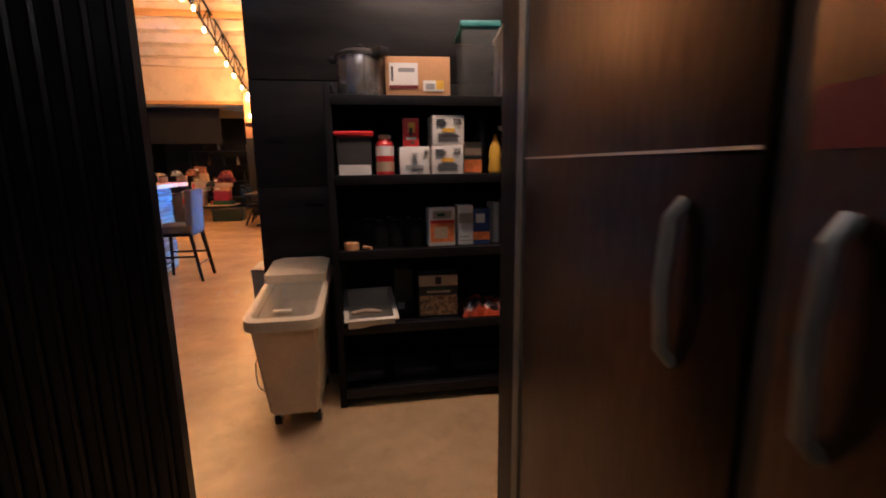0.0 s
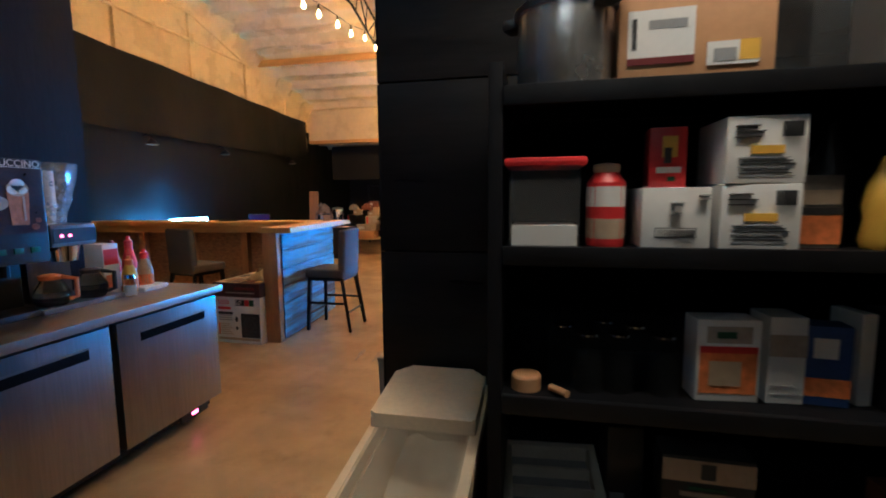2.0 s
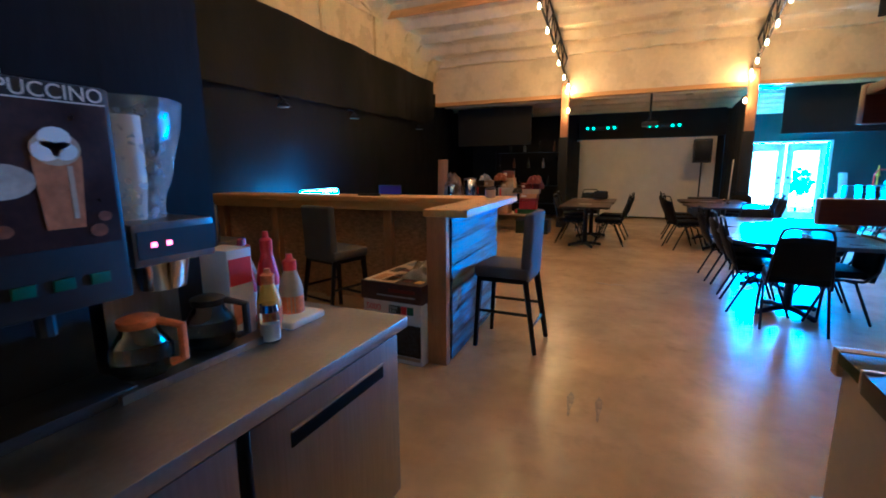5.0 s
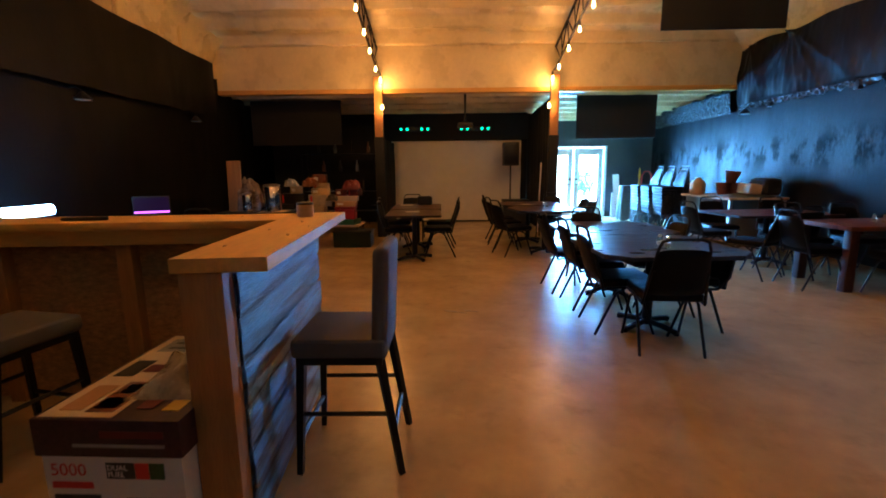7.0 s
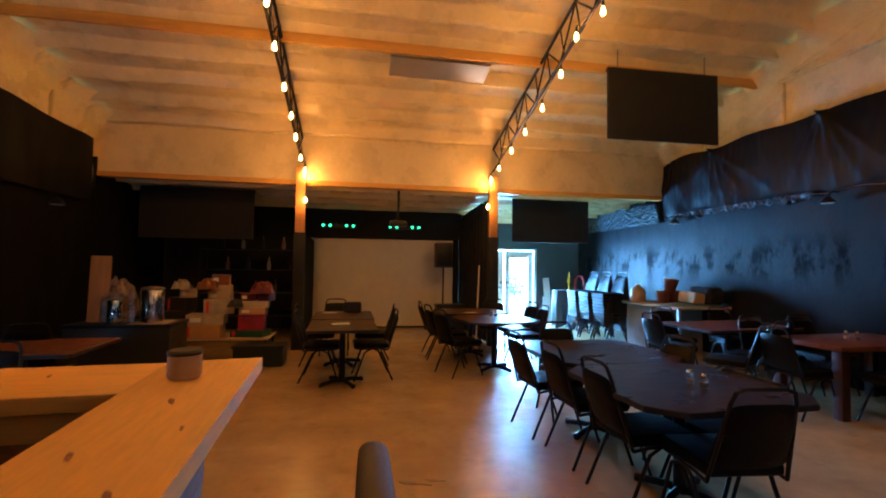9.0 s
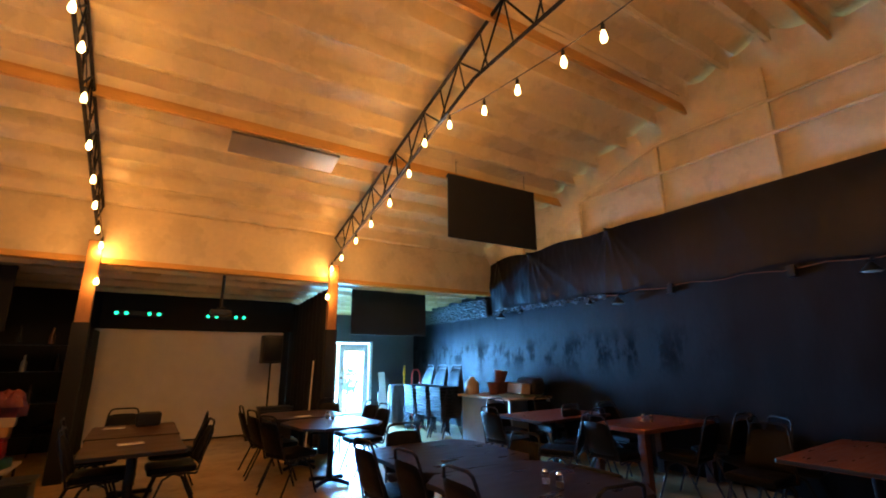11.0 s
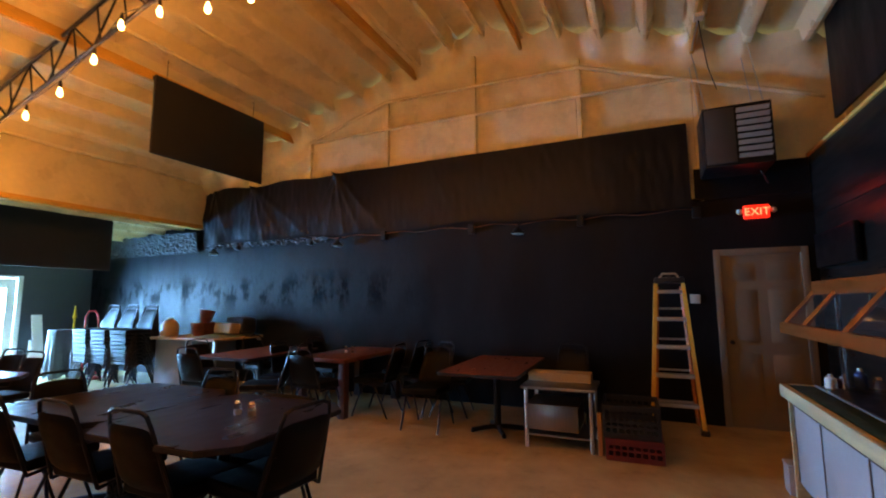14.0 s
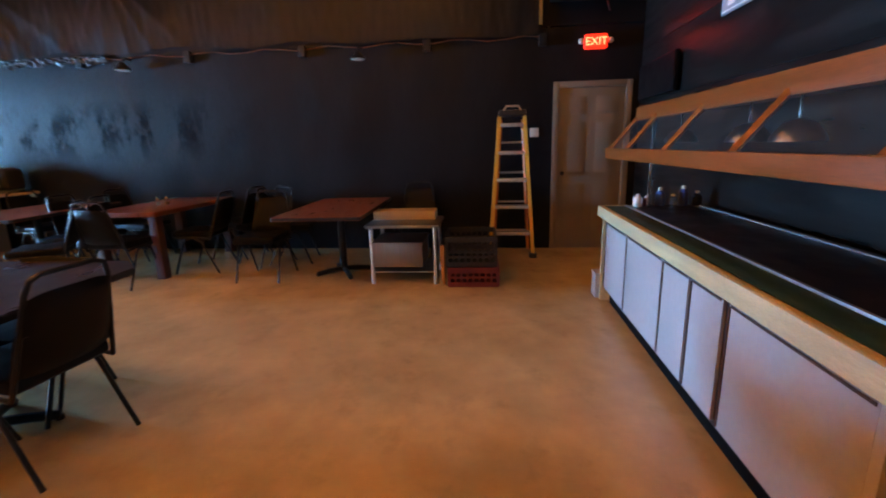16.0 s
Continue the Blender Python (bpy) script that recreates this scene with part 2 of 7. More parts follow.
YELLOW_GLASSFIBRE = mat("yellow_fibreglass", (0.72, 0.42, 0.06), 0.45, var=0.08, scale=6)
ORANGE_GLASSFIBRE = mat("orange_fibreglass", (0.55, 0.16, 0.03), 0.45, var=0.08)
GREEN = mat("green_plastic", (0.015, 0.08, 0.03), 0.5, var=0.1)
BLUE = mat("blue_print", (0.04, 0.08, 0.25), 0.5, var=0.15)
BAG = mat("clear_bag", (0.75, 0.78, 0.82), 0.2, var=0.2, scale=20, alpha=0.3, spec=0.7)
SCREEN_BLACK = mat("screen_black", (0.003, 0.003, 0.0035), 0.5, spec=0.12, var=0.1)
BROWN = mat("brown_liquid", (0.2, 0.07, 0.03), 0.35, var=0.3, scale=9)
CREAM_PLASTIC = mat("cream_plastic", (0.64, 0.52, 0.35), 0.4, var=0.08, scale=5, dark=(0.6, 0.46, 0.3), dark_scale=4, dark_at=(0.6, 0.9))
# Near-black that puts the shade of handle hollows and toe gap into colour.
RECESS_SHADE = mat("shaded_recess_black", (0.004, 0.004, 0.004), 0.9, spec=0.05, var=0.1)
# Paper in a duller, tanner and less even tone than white_paper.
DIM_PAPER = mat("dull_tan_paper", (0.42, 0.35, 0.27), 0.7, var=0.2, scale=8)
TAN = mat("tan_plastic", (0.45, 0.34, 0.22), 0.6, var=0.1)
GLASS = mat("clear_glass", (0.95, 0.97, 0.96), 0.03, var=0.0, rvar=0, trans=1.0)
SMOKED = mat("guard_glass", (0.2, 0.2, 0.2), 0.04, var=0.0, rvar=0, alpha=0.05, spec=0.5)
JAR_GLASS = mat("thin_jar_glass", (0.12, 0.125, 0.125), 0.05, var=0.1, rvar=0, alpha=0.07, spec=1.0)
GLOSS_BOARD = mat("black_gloss_board", (0.009, 0.0075, 0.007), 0.38, spec=0.25, var=0.35, scale=3, bump=0.06, bscale=24, stretch=(0.4, 1, 3), rvar=0.12)
PANE = mat("door_glass", (0.9, 0.95, 1.0), 0.03, var=0.0, rvar=0, alpha=0.12)
BULB = mat("lit_bulb", (1, 0.8, 0.5), 0.3, var=0, rvar=0, emit=(1.0, 0.6, 0.2), estr=11)
EXIT_RED = mat("exit_red", (0.5, 0.02, 0.01), 0.5, var=0, rvar=0, emit=(1.0, 0.03, 0.012), estr=0.7)
EXIT_LETTER = mat("exit_letter", (0.9, 0.6, 0.4), 0.5, var=0, rvar=0, emit=(1.0, 0.16, 0.06), estr=2.2)
LED_GREEN = mat("green_led", (0.1, 0.8, 0.4), 0.5, var=0, rvar=0, emit=(0.05, 1.0, 0.4), estr=1.8)
LED_RED = mat("red_led", (0.8, 0.1, 0.1), 0.5, var=0, rvar=0, emit=(1.0, 0.06, 0.12), estr=5)
PURPLE = mat("purple_screen", (0.02, 0.002, 0.03), 0.4, var=0, rvar=0, emit=(0.3, 0.02, 0.6), estr=0.008)
PURPLE_LINE = mat("purple_light_bar", (0.3, 0.05, 0.4), 0.4, var=0, rvar=0, emit=(0.75, 0.12, 1.0), estr=1.8)
COLD = mat("cold_light_tube", (0.8, 0.9, 1), 0.5, var=0, rvar=0, emit=(0.3, 0.65, 1.0), estr=30)
OUTSIDE = mat("bright_outdoors", (0.8, 0.9, 1), 0.8, var=0, rvar=0, emit=(0.55, 0.85, 1.0), estr=24)
SHRUB = mat("shrub_leaf", (0.06, 0.11, 0.05), 0.6, var=0.3)
GRASS = mat("lawn", (0.1, 0.12, 0.05), 0.8, var=0.3, scale=3)
TUBE = mat("lamp_tube", (1, 1, 1), 0.5, var=0, rvar=0, emit=(1.0, 0.8, 0.56), estr=3)


# ---- mesh helpers ----
def box(bm, x0, y0, z0, x1, y1, z1, bev=0.0, seg=2):
    g = bmesh.ops.create_cube(bm, size=1.0, matrix=Matrix.Translation(((x0 + x1) / 2, (y0 + y1) / 2, (z0 + z1) / 2)) @ Matrix.Diagonal((x1 - x0, y1 - y0, z1 - z0, 1)))
    if bev:
        es = list({e for v in g["verts"] for e in v.link_edges})
        bmesh.ops.bevel(bm, geom=es, offset=bev, segments=seg, affect="EDGES", profile=0.6)
    return bm


def rod(bm, p, q, r, r2=None, n=10):
    p, q = Vector(p), Vector(q)
    d = q - p
    bmesh.ops.create_cone(bm, cap_ends=True, segments=n, radius1=r, radius2=r if r2 is None else r2, depth=d.length,
                          matrix=Matrix.Translation((p + q) / 2) @ d.to_track_quat("Z", "Y").to_matrix().to_4x4())
    return bm


def sweep(bm, pts, r, n=8):
    pts = [Vector(p) for p in pts]
    rings = []
    for i, p in enumerate(pts):
        d = (pts[min(i + 1, len(pts) - 1)] - pts[max(i - 1, 0)]).normalized()
        a = d.cross(Vector((0.31, 0.17, 0.93)))
        a = a.normalized() if a.length > 0.05 else d.cross(Vector((1, 0, 0))).normalized()
        b = d.cross(a)
        if rings:
            ref = rings[-1][0].co - pts[i - 1]
            a = (ref - d * ref.dot(d)).normalized()
            b = d.cross(a)
        rings.append([bm.verts.new(p + (a * math.cos(t) + b * math.sin(t)) * r) for t in [2 * math.pi * k / n for k in range(n)]])
    for u, v in zip(rings, rings[1:]):
        for k in range(n):
            bm.faces.new((u[k], u[(k + 1) % n], v[(k + 1) % n], v[k]))
    bm.faces.new(rings[0][::-1])
    bm.faces.new(rings[-1])
    return bm


def lathe(bm, prof, n=20, at=(0, 0, 0)):
    rings = [[bm.verts.new((at[0] + r * math.cos(2 * math.pi * k / n), at[1] + r * math.sin(2 * math.pi * k / n), at[2] + z)) for k in range(n)] for r, z in prof]
    for u, v in zip(rings, rings[1:]):
        for k in range(n):
            bm.faces.new((u[k], u[(k + 1) % n], v[(k + 1) % n], v[k]))
    bm.faces.new(rings[0][::-1])
    bm.faces.new(rings[-1])
    return bm


def prism(bm, outline, z0, z1):
    a = [bm.verts.new((x, y, z0)) for x, y in outline]
    b = [bm.verts.new((x, y, z1)) for x, y in outline]
    n = len(a)
    for k in range(n):
        bm.faces.new((a[k], a[(k + 1) % n], b[(k + 1) % n], b[k]))
    bm.faces.new(a[::-1])
    bm.faces.new(b)
    return bm


def sheet(bm, fn, nu, nv):
    """A grid of faces; fn(u, v) gives a place for u and v from 0 to 1."""
    g = [[bm.verts.new(fn(i / nu, j / nv)) for j in range(nv + 1)] for i in range(nu + 1)]
    for i in range(nu):
        for j in range(nv):
            bm.faces.new((g[i][j], g[i + 1][j], g[i + 1][j + 1], g[i][j + 1]))
    return bm


def finish(bm, m, name, smooth=True):
    me = bpy.data.meshes.new(name)
    bmesh.ops.recalc_face_normals(bm, faces=bm.faces[:])
    bm.to_mesh(me)
    bm.free()
    me.materials.append(m)
    if smooth:
        me.shade_smooth()
        me.set_sharp_from_angle(angle=radians(35))
    return me


def part(name, bm, m, parent, label=""):
    o = new(name, finish(bm, m, name))
    o.parent = parent
    if label:
        o["label"] = label
    return o


def solid(name, bm, m, label="", category="", group="", kind=""):
    return tagged(new(name, finish(bm, m, name)), label, category, group, kind)


def thing(name, m, label, category, group=""):
    o = new(name)
    o.matrix_world = m
    o.empty_display_size = 0.1
    return tagged(o, label, category, group)


def N():
    return bmesh.new()


# ---- structure ----
WL, WR, EAVE, RIDGE, ZR = -6.1, 4.62, 14.45, 8.4, 5.63
SLOPE = 0.28


def roof_z(y):
    return ZR - SLOPE * abs(y - RIDGE)


solid("floor", box(N(), WL - 0.2, -2.6, -0.15, WR + 0.2, 18.3, 0), CONCRETE, "tan sealed concrete floor with stains and scuffs", "floor", kind="structure")
solid("ground", sheet(N(), lambda u, v: (-400 + 800 * u, -400 + 800 * v, -0.2), 4, 4), GRASS, "lawn outside the building", "ground", kind="structure")

# scuff marks by the bar
for k, (sx, sy, a, ln) in enumerate([(-1.235, 6.02, 0.08, 0.3), (-1.07, 6.02, 0.05, 0.3), (-1.3, 9.1, 1.2, 0.25), (-1.15, 9.12, 1.3, 0.15)]):
    bm = N()
    pts = [(0.018 * (1 + 0.5 * math.sin(3 * t)) * math.cos(t), ln / 2 * math.sin(t)) for t in [2 * math.pi * i / 14 for i in range(14)]]
    prism(bm, pts, 0.0005, 0.003)
    o = solid("floor_scuff", bm, mat("scuff", (0.27, 0.19, 0.1), 0.5, var=0.4, scale=20), "dark scuff mark on the concrete floor", "stain", "scuffs", "structure")
    o.location, o.rotation_euler = (sx, sy, 0), (0, 0, a)

# right gable wall, with the exit door's opening
bm = N()
box(bm, WR, -2.6, 0, WR + 0.2, 4.46, 2.75)
box(bm, WR, 5.3, 0, WR + 0.2, 14.4, 2.75)
box(bm, WR, 14.4, 0, WR + 0.2, 18.3, 3.3)
box(bm, WR, 4.46, 2.04, WR + 0.2, 5.3, 2.75)
solid("wall_right", bm, SMEARED_WALL, "black painted wall with smeared glossy patches", "wall", kind="structure")
solid("wall_left", box(box(N(), WL - 0.2, -2.6, 0, WL, 14.4, 2.75), WL - 0.2, 14.4, 0, WL, 18.3, 3.3), BLACK_WALL, "black painted wall", "wall", kind="structure")
# upper gables in sprayed foam: studs and girts under the foam
GABLE_RIBS = [14.37 - 0.56 * k for k in range(22)]
for nm, x, s in (("gable_right", WR + 0.06, -1), ("gable_left", WL - 0.06, 1)):
    bm = N()

    def gable(u, v, x=x, s=s):
        y = 2.3 + 12.2 * u
        z = 2.7 + (roof_z(y) + 0.05 - 2.7) * v
        d = 0.03 * noise.noise((y * 2.1, z * 2.1, 3.3)) + 0.02 * noise.noise((y * 6, z * 6, 1.7))
        fil = max(0.0, 1 - (roof_z(y) - z) / 0.42)
        for a_, b_ in ((13.3, 11.7), (11.7, 10.04), (10.04, 8.45), (8.45, 6.86), (6.86, 5.42)):
            if b_ < y <= a_ and z < 4.85:
                q_ = (a_ - y) / (a_ - b_)
                d += 0.055 * q_ * q_ * (1 if z < 4.4 else 0.6) + 0.012 * q_ * noise.noise((y * 9, z * 1.2, 8.8))
        return (x + s * (d + 0.24 * fil * fil * (0.7 + 0.6 * math.exp(-(min(abs(y - p_) for p_ in GABLE_RIBS) / 0.14) ** 2) + 0.4 * noise.noise((y * 1.4, z * 2, 6.1)) + 0.4 * noise.noise((y * 4.3, z * 3, 1.1)))), y, z)
    sheet(bm, gable, 220, 40)
    gw = solid(nm, bm, FOAM, "cream sprayed-foam gable with studs showing through", "wall", kind="structure")
    for y in (13.3, 11.7, 10.04, 8.45, 6.86, 5.42, 3.9):
        part("stud", box(N(), min(x, x + s * 0.06), y - 0.035, 2.7, max(x, x + s * 0.06), y + 0.035, roof_z(y) - 0.25, 0.015), FOAM, gw)
    for y0, y1, z0, z1 in ((11.7, 10.04, 4.42, 4.9), (10.04, 6.86, 4.9, 4.82), (6.86, 4.1, 4.82, 3.84), (10.04, 5.6, 4.41, 4.37), (11.7, 10.04, 4.42, 4.41)):
        part("girt", rod(N(), (x + s * 0.05, y0, z0), (x + s * 0.05, y1, z1), 0.03, n=8), FOAM, gw)

solid("wall_corner_board", box(N(), WR - 0.03, 4.33, 2.72, WR + 0.01, 5.5, 3.12), BLACK_WALL, "black board below the heater", "wall", kind="structure")
# main roof: foam over purlins
bm = N()
PURLINS = GABLE_RIBS


def roof(u, v):
    x = WL - 0.15 + (WR - WL + 0.3) * u
    y = 2.3 + 12.15 * v
    near = min(abs(y - p) for p in PURLINS)
    rib = 0.16 * math.exp(-(near / 0.075) ** 4)
    d = 0.025 * noise.noise((x * 1.6, y * 3.2, 0.7)) + 0.012 * noise.noise((x * 5, y * 7, 4.1))
    return (x, y, roof_z(y) + 0.1 - rib + d)


sheet(bm, roof, 90, 300)
solid("ceiling", bm, FOAM, "sloped ceiling of cream sprayed foam over purlins", "ceiling", kind="structure")
bm = N()
for k in (13, 14, 15, 16):
    y1, y0 = PURLINS[k] - 0.13, PURLINS[k + 1] + 0.13
    sheet(bm, lambda u, v, y0=y0, y1=y1: (2.0 + 2.35 * u + 0.04 * noise.noise((u * 9, v * 9, y0)), y0 + (y1 - y0) * v + 0.03 * noise.noise((u * 12, v * 3, 7.7)), roof_z(y0 + (y1 - y0) * v) + 0.075 + 0.012 * noise.noise((u * 11, v * 5, 2))), 24, 6)
solid("ceiling_pale_patch", bm, FOAM_PALE, "pale unsprayed insulation between purlins", "ceiling", kind="structure")
bm = box(N(), -0.74, -0.23, -0.02, 0.74, 0.23, 0.02, 0.006)
sb = solid("ceiling_board", bm, FOIL_BOARD, "grey foil-faced board screwed to the foam ceiling", "ceiling board", kind="structure")
sb.matrix_world = pose(-0.58, 12.5, roof_z(12.5) - 0.03, -15.6, 0, 0)
for y in (12.05, 9.47, 7.67, 5.43):
    solid("purlin", box(N(), WL, y - 0.025, roof_z(y) - 0.16, WR, y + 0.025, roof_z(y) - 0.02, 0.004), PINE, "exposed wooden purlin across the roof trusses", "beam", "purlins", "structure")
jb = thing("junction_box", pose(3.7, 5.43, roof_z(5.43) - 0.2), "white junction box with conduit under a purlin", "junction box")
part("box", box(N(), -0.06, -0.05, 0, 0.06, 0.05, 0.045, 0.006), WHITE_PLASTIC, jb)
part("conduit", sweep(N(), [(0.06, 0, 0.022), (0.4, 0.01, 0.02), (0.75, 0.01, 0.03)], 0.011, 8), ALU, jb)
part("cord", sweep(N(), [(0.02, 0, 0.0), (0.1, -0.02, -0.12), (0.35, -0.1, -0.42), (0.55, -0.2, -0.62)], 0.006, 6), BLACK_PLASTIC, jb)
bm = N()
sheet(bm, lambda u, v: (WL - 0.1 + (WR - WL + 0.2) * u, EAVE + 0.02 * noise.noise((u * 30, v * 4, 1)), 3.06 + 1.15 * v + (0.02 * noise.noise((u * 40, 5, 1)) if v == 0 else 0)), 90, 10)
solid("eave_far", bm, FOAM, "foam-covered face above the eave beam", "wall", kind="structure")
solid("eave_beam", box(N(), WL, EAVE - 0.02, 2.98, WR, EAVE + 0.16, 3.07, 0.01), PINE, "long wooden eave beam", "beam", kind="structure")
solid("eave_near", box(N(), WL, 2.2, 2.95, WR, 2.36, 4.0), FOAM, "foam-covered face over the kitchen", "wall", kind="structure")

# lean-to behind the posts
bm = N()


def lean(u, v):
    x = WL + (WR - WL) * u
    y = EAVE + 3.85 * v
    near = abs((y - EAVE) / 0.62 - round((y - EAVE) / 0.62)) * 0.62
    return (x, y, 3.12 - 0.07 * (y - EAVE) - 0.09 * math.exp(-(near / 0.05) ** 2) + 0.015 * noise.noise((x * 3, y * 5, 2)))


sheet(bm, lean, 60, 120)
solid("ceiling_lean_to", bm, FOAM, "low foam ceiling with ribs behind the posts", "ceiling", kind="structure")
bm = N()
box(bm, WL, 18.2, 0, 1.43, 18.36, 3.0)
box(bm, 3.28, 18.2, 0, WR, 18.36, 3.0)
box(bm, 1.43, 18.2, 2.04, 3.28, 18.36, 3.0)
solid("wall_far", bm, mat("slate_paint", (0.05, 0.055, 0.062), 0.5, var=0.12, scale=2, bump=0.1), "dark grey wall around the glazed doors", "wall", kind="structure")
solid("wall_stage_back", box(N(), WL, 17.25, 0, 0.8, 17.33, 2.95), CLOTH_BLACK, "black cloth-covered wall behind the screen", "wall", kind="structure")
bm = N()
sheet(bm, lambda u, v: (0.82 + 0.03 * math.sin(u * 60) + 0.02 * noise.noise((u * 9, v * 2, 3)), EAVE + 0.2 + 2.6 * u, 0.02 + (2.86 - 0.1 * u) * v), 90, 12)
sheet(bm, lambda u, v: (0.9 + 0.01 * math.sin(u * 60), EAVE + 0.2 + 2.6 * u, 0.02 + (2.86 - 0.1 * u) * v), 90, 12)
solid("curtain_stage_right", bm, CLOTH_BLACK, "black curtain hanging beside the stage", "curtain", kind="structure")
bm = N()
sheet(bm, lambda u, v: (-2.8 + 0.03 * math.sin(u * 55) + 0.02 * noise.noise((u * 9, v * 2, 5)), EAVE + 0.2 + 2.6 * u, 0.02 + 2.1 * v), 90, 12)
sheet(bm, lambda u, v: (-2.88 + 0.01 * math.sin(u * 55), EAVE + 0.2 + 2.6 * u, 0.02 + 2.1 * v), 90, 12)
solid("curtain_stage_left", bm, CLOTH_BLACK, "black curtain hanging beside the stage", "curtain", kind="structure")
solid("valance", box(N(), -2.8, 17.0, 2.2, 0.85, 17.24, 2.85, 0.01), CLOTH_BLACK, "black valance above the projection screen", "valance", kind="structure")
bm = N()
sheet(bm, lambda u, v: (-2.86 + 3.48 * u, 17.12 - 0.05 * max(0, u - 0.86) * 7 * abs(math.sin(v * 9 + u * 6)) - 0.006 * noise.noise((u * 8, v * 5, 1)), 0.04 + 2.14 * v), 70, 40)
sheet(bm, lambda u, v: (-2.86 + 3.48 * u, 17.15, 0.04 + 2.14 * v), 4, 4)
ps = thing("projection_screen", pose(0, 0, 0), "large off-white projection cloth with creased edge", "screen")
part("cloth", bm, SCREEN, ps)
part("batten", rod(N(), (-2.88, 17.14, 2.185), (0.62, 17.14, 2.185), 0.015), BLACK_METAL, ps)
part("hem_weight", rod(N(), (-2.88, 17.13, 0.03), (0.4, 17.13, 0.03), 0.015), BLACK_METAL, ps)

# kitchen lean-to and its walls
solid("wall_kitchen_left", box(N(), -2.6, -2.6, 0, -2.5, 4.7, 3.15), BLACK_WALL, "black wall behind the coffee machines", "wall", kind="structure")
bm = box(N(), -2.5, 2.36, 0, -0.165, 2.4, 2.95)
for k in range(40):
    x = -0.2 - 0.055 * k
    rod(bm, (x, 2.355, 0.02), (x, 2.355, 2.9), 0.011, n=6)
solid("wall_kitchen_jamb", bm, BLACK_RIB, "black ribbed metal wall at the kitchen opening", "wall", kind="structure")
solid("wall_kitchen_post", box(N(), 0.765, 2.205, 0, 0.98, 2.38, 2.95, 0.005), BLACK_WALL, "black post beside the steel refrigerator", "post", kind="structure")
solid("wall_kitchen_right", box(N(), 2.9, -2.6, 0, 3.0, 3.9, 2.95), BLACK_WALL, "dark kitchen wall", "wall", kind="structure")
solid("wall_kitchen_back", box(N(), -2.6, -2.7, 0, 3.0, -2.6, 2.95), BLACK_WALL, "plain kitchen wall", "wall", kind="structure")
solid("ceiling_kitchen", box(N(), -2.6, -2.7, 2.75, 3.0, 2.2, 2.85), TARP, "plain dark kitchen ceiling", "ceiling", kind="structure")
wall_b = solid("wall_buffet", box(N(), -0.25, 3.91, 0, WR, 4.31, 3.13), BLACK_WALL, "black boarded partition between kitchen and hall", "wall", kind="structure")
for z0, z1 in ((0, 0.6), (0.606, 1.2), (1.206, 1.8), (1.806, 2.4), (2.406, 3.13)):
    for y0, y1 in ((3.898, 3.909), (4.311, 4.32)):
        part("board", box(N(), -0.255, y0, z0, WR - 0.002, y1, z1, 0.002), GLOSS_BOARD, wall_b)
    part("board", box(N(), -0.262, 3.898, z0, -0.251, 4.32, z1, 0.002), BLACK_WALL, wall_b)
solid("trim_wall_top", box(N(), -0.28, 3.88, 3.13, WR, 4.34, 3.17, 0.004), PINE, "wooden plate along the top of the partition", "trim", kind="structure")
solid("wall_upper_board", box(N(), -0.2, 4.2, 3.36, 4.05, 4.23, 4.5, 0.004), BLACK_WALL, "black board hung over the partition", "panel", kind="structure")
# Out of view: end wall and low ceiling added to stop sky light leaking in.
solid("wall_near_light_block", box(N(), WL - 0.2, -2.85, 0, WR + 0.2, -2.72, 3.1), BLACK_WALL, "unseen dark end wall, added to keep sky light out", "wall", kind="structure")
solid("ceiling_near_light_block", box(N(), WL - 0.2, -2.85, 2.96, WR + 0.2, 2.2, 3.06), TARP, "unseen dark low ceiling, added to keep sky light out", "ceiling", kind="structure")
# posts of the hall
for nm, x, y in (("post_left", -2.77, EAVE - 0.06), ("post_right", 0.85, EAVE - 0.06)):
    p = thing(nm, pose(x, y, 0), "pine post holding up the eave, black below", "post", "posts")
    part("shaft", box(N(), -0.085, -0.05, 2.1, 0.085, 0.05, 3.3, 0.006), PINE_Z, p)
    part("sleeve", box(N(), -0.1, -0.07, 0, 0.1, 0.07, 2.1, 0.01), CLOTH_BLACK, p, "black cloth sleeve round the post")

# ---- roof trusses, bulbs, hanging panels ----
def truss(x):
    t = thing("roof_truss", pose(x, 0, 0), "black steel web truss under the sloped ceiling", "truss", "trusses")
    bot = [(0, 14.4, 3.4), (0, 9.8, 4.64), (0, 7.0, 4.64), (0, 2.4, 3.4)]
    top = [(0, 14.4, 3.84), (0, RIDGE, roof_z(RIDGE) - 0.12), (0, 2.4, 3.84)]
    part("top_chord", sweep(N(), top, 0.022, 6), BLACK_METAL, t)
    part("bottom_chord", sweep(N(), bot, 0.022, 6), BLACK_METAL, t)

    def lo(y):
        return 3.4 + 1.24 * (14.4 - y) / 4.6 if y > 9.8 else (4.64 if y > 7 else 3.4 + 1.24 * (y - 2.4) / 4.6)

    def hi(y):
        return 3.84 + (ZR - 0.12 - 3.84) * (1 - abs(y - RIDGE) / 6.0)
    for k in range(28):
        a, b = 14.4 - 0.43 * k, 14.4 - 0.43 * (k + 1)
        if b < 2.4:
            break
        part("web_rod", rod(N(), (0, a, lo(a) if k % 2 else hi(a)), (0, b, hi(b) if k % 2 else lo(b)), 0.012, n=6), BLACK_METAL, t)
        part("web_rod", rod(N(), (0, b, hi(b)), (0, b - 0.12, lo(b - 0.12)), 0.01, n=6), BLACK_METAL, t)
    return t


for x in (-2.77, 0.85):
    truss(x)

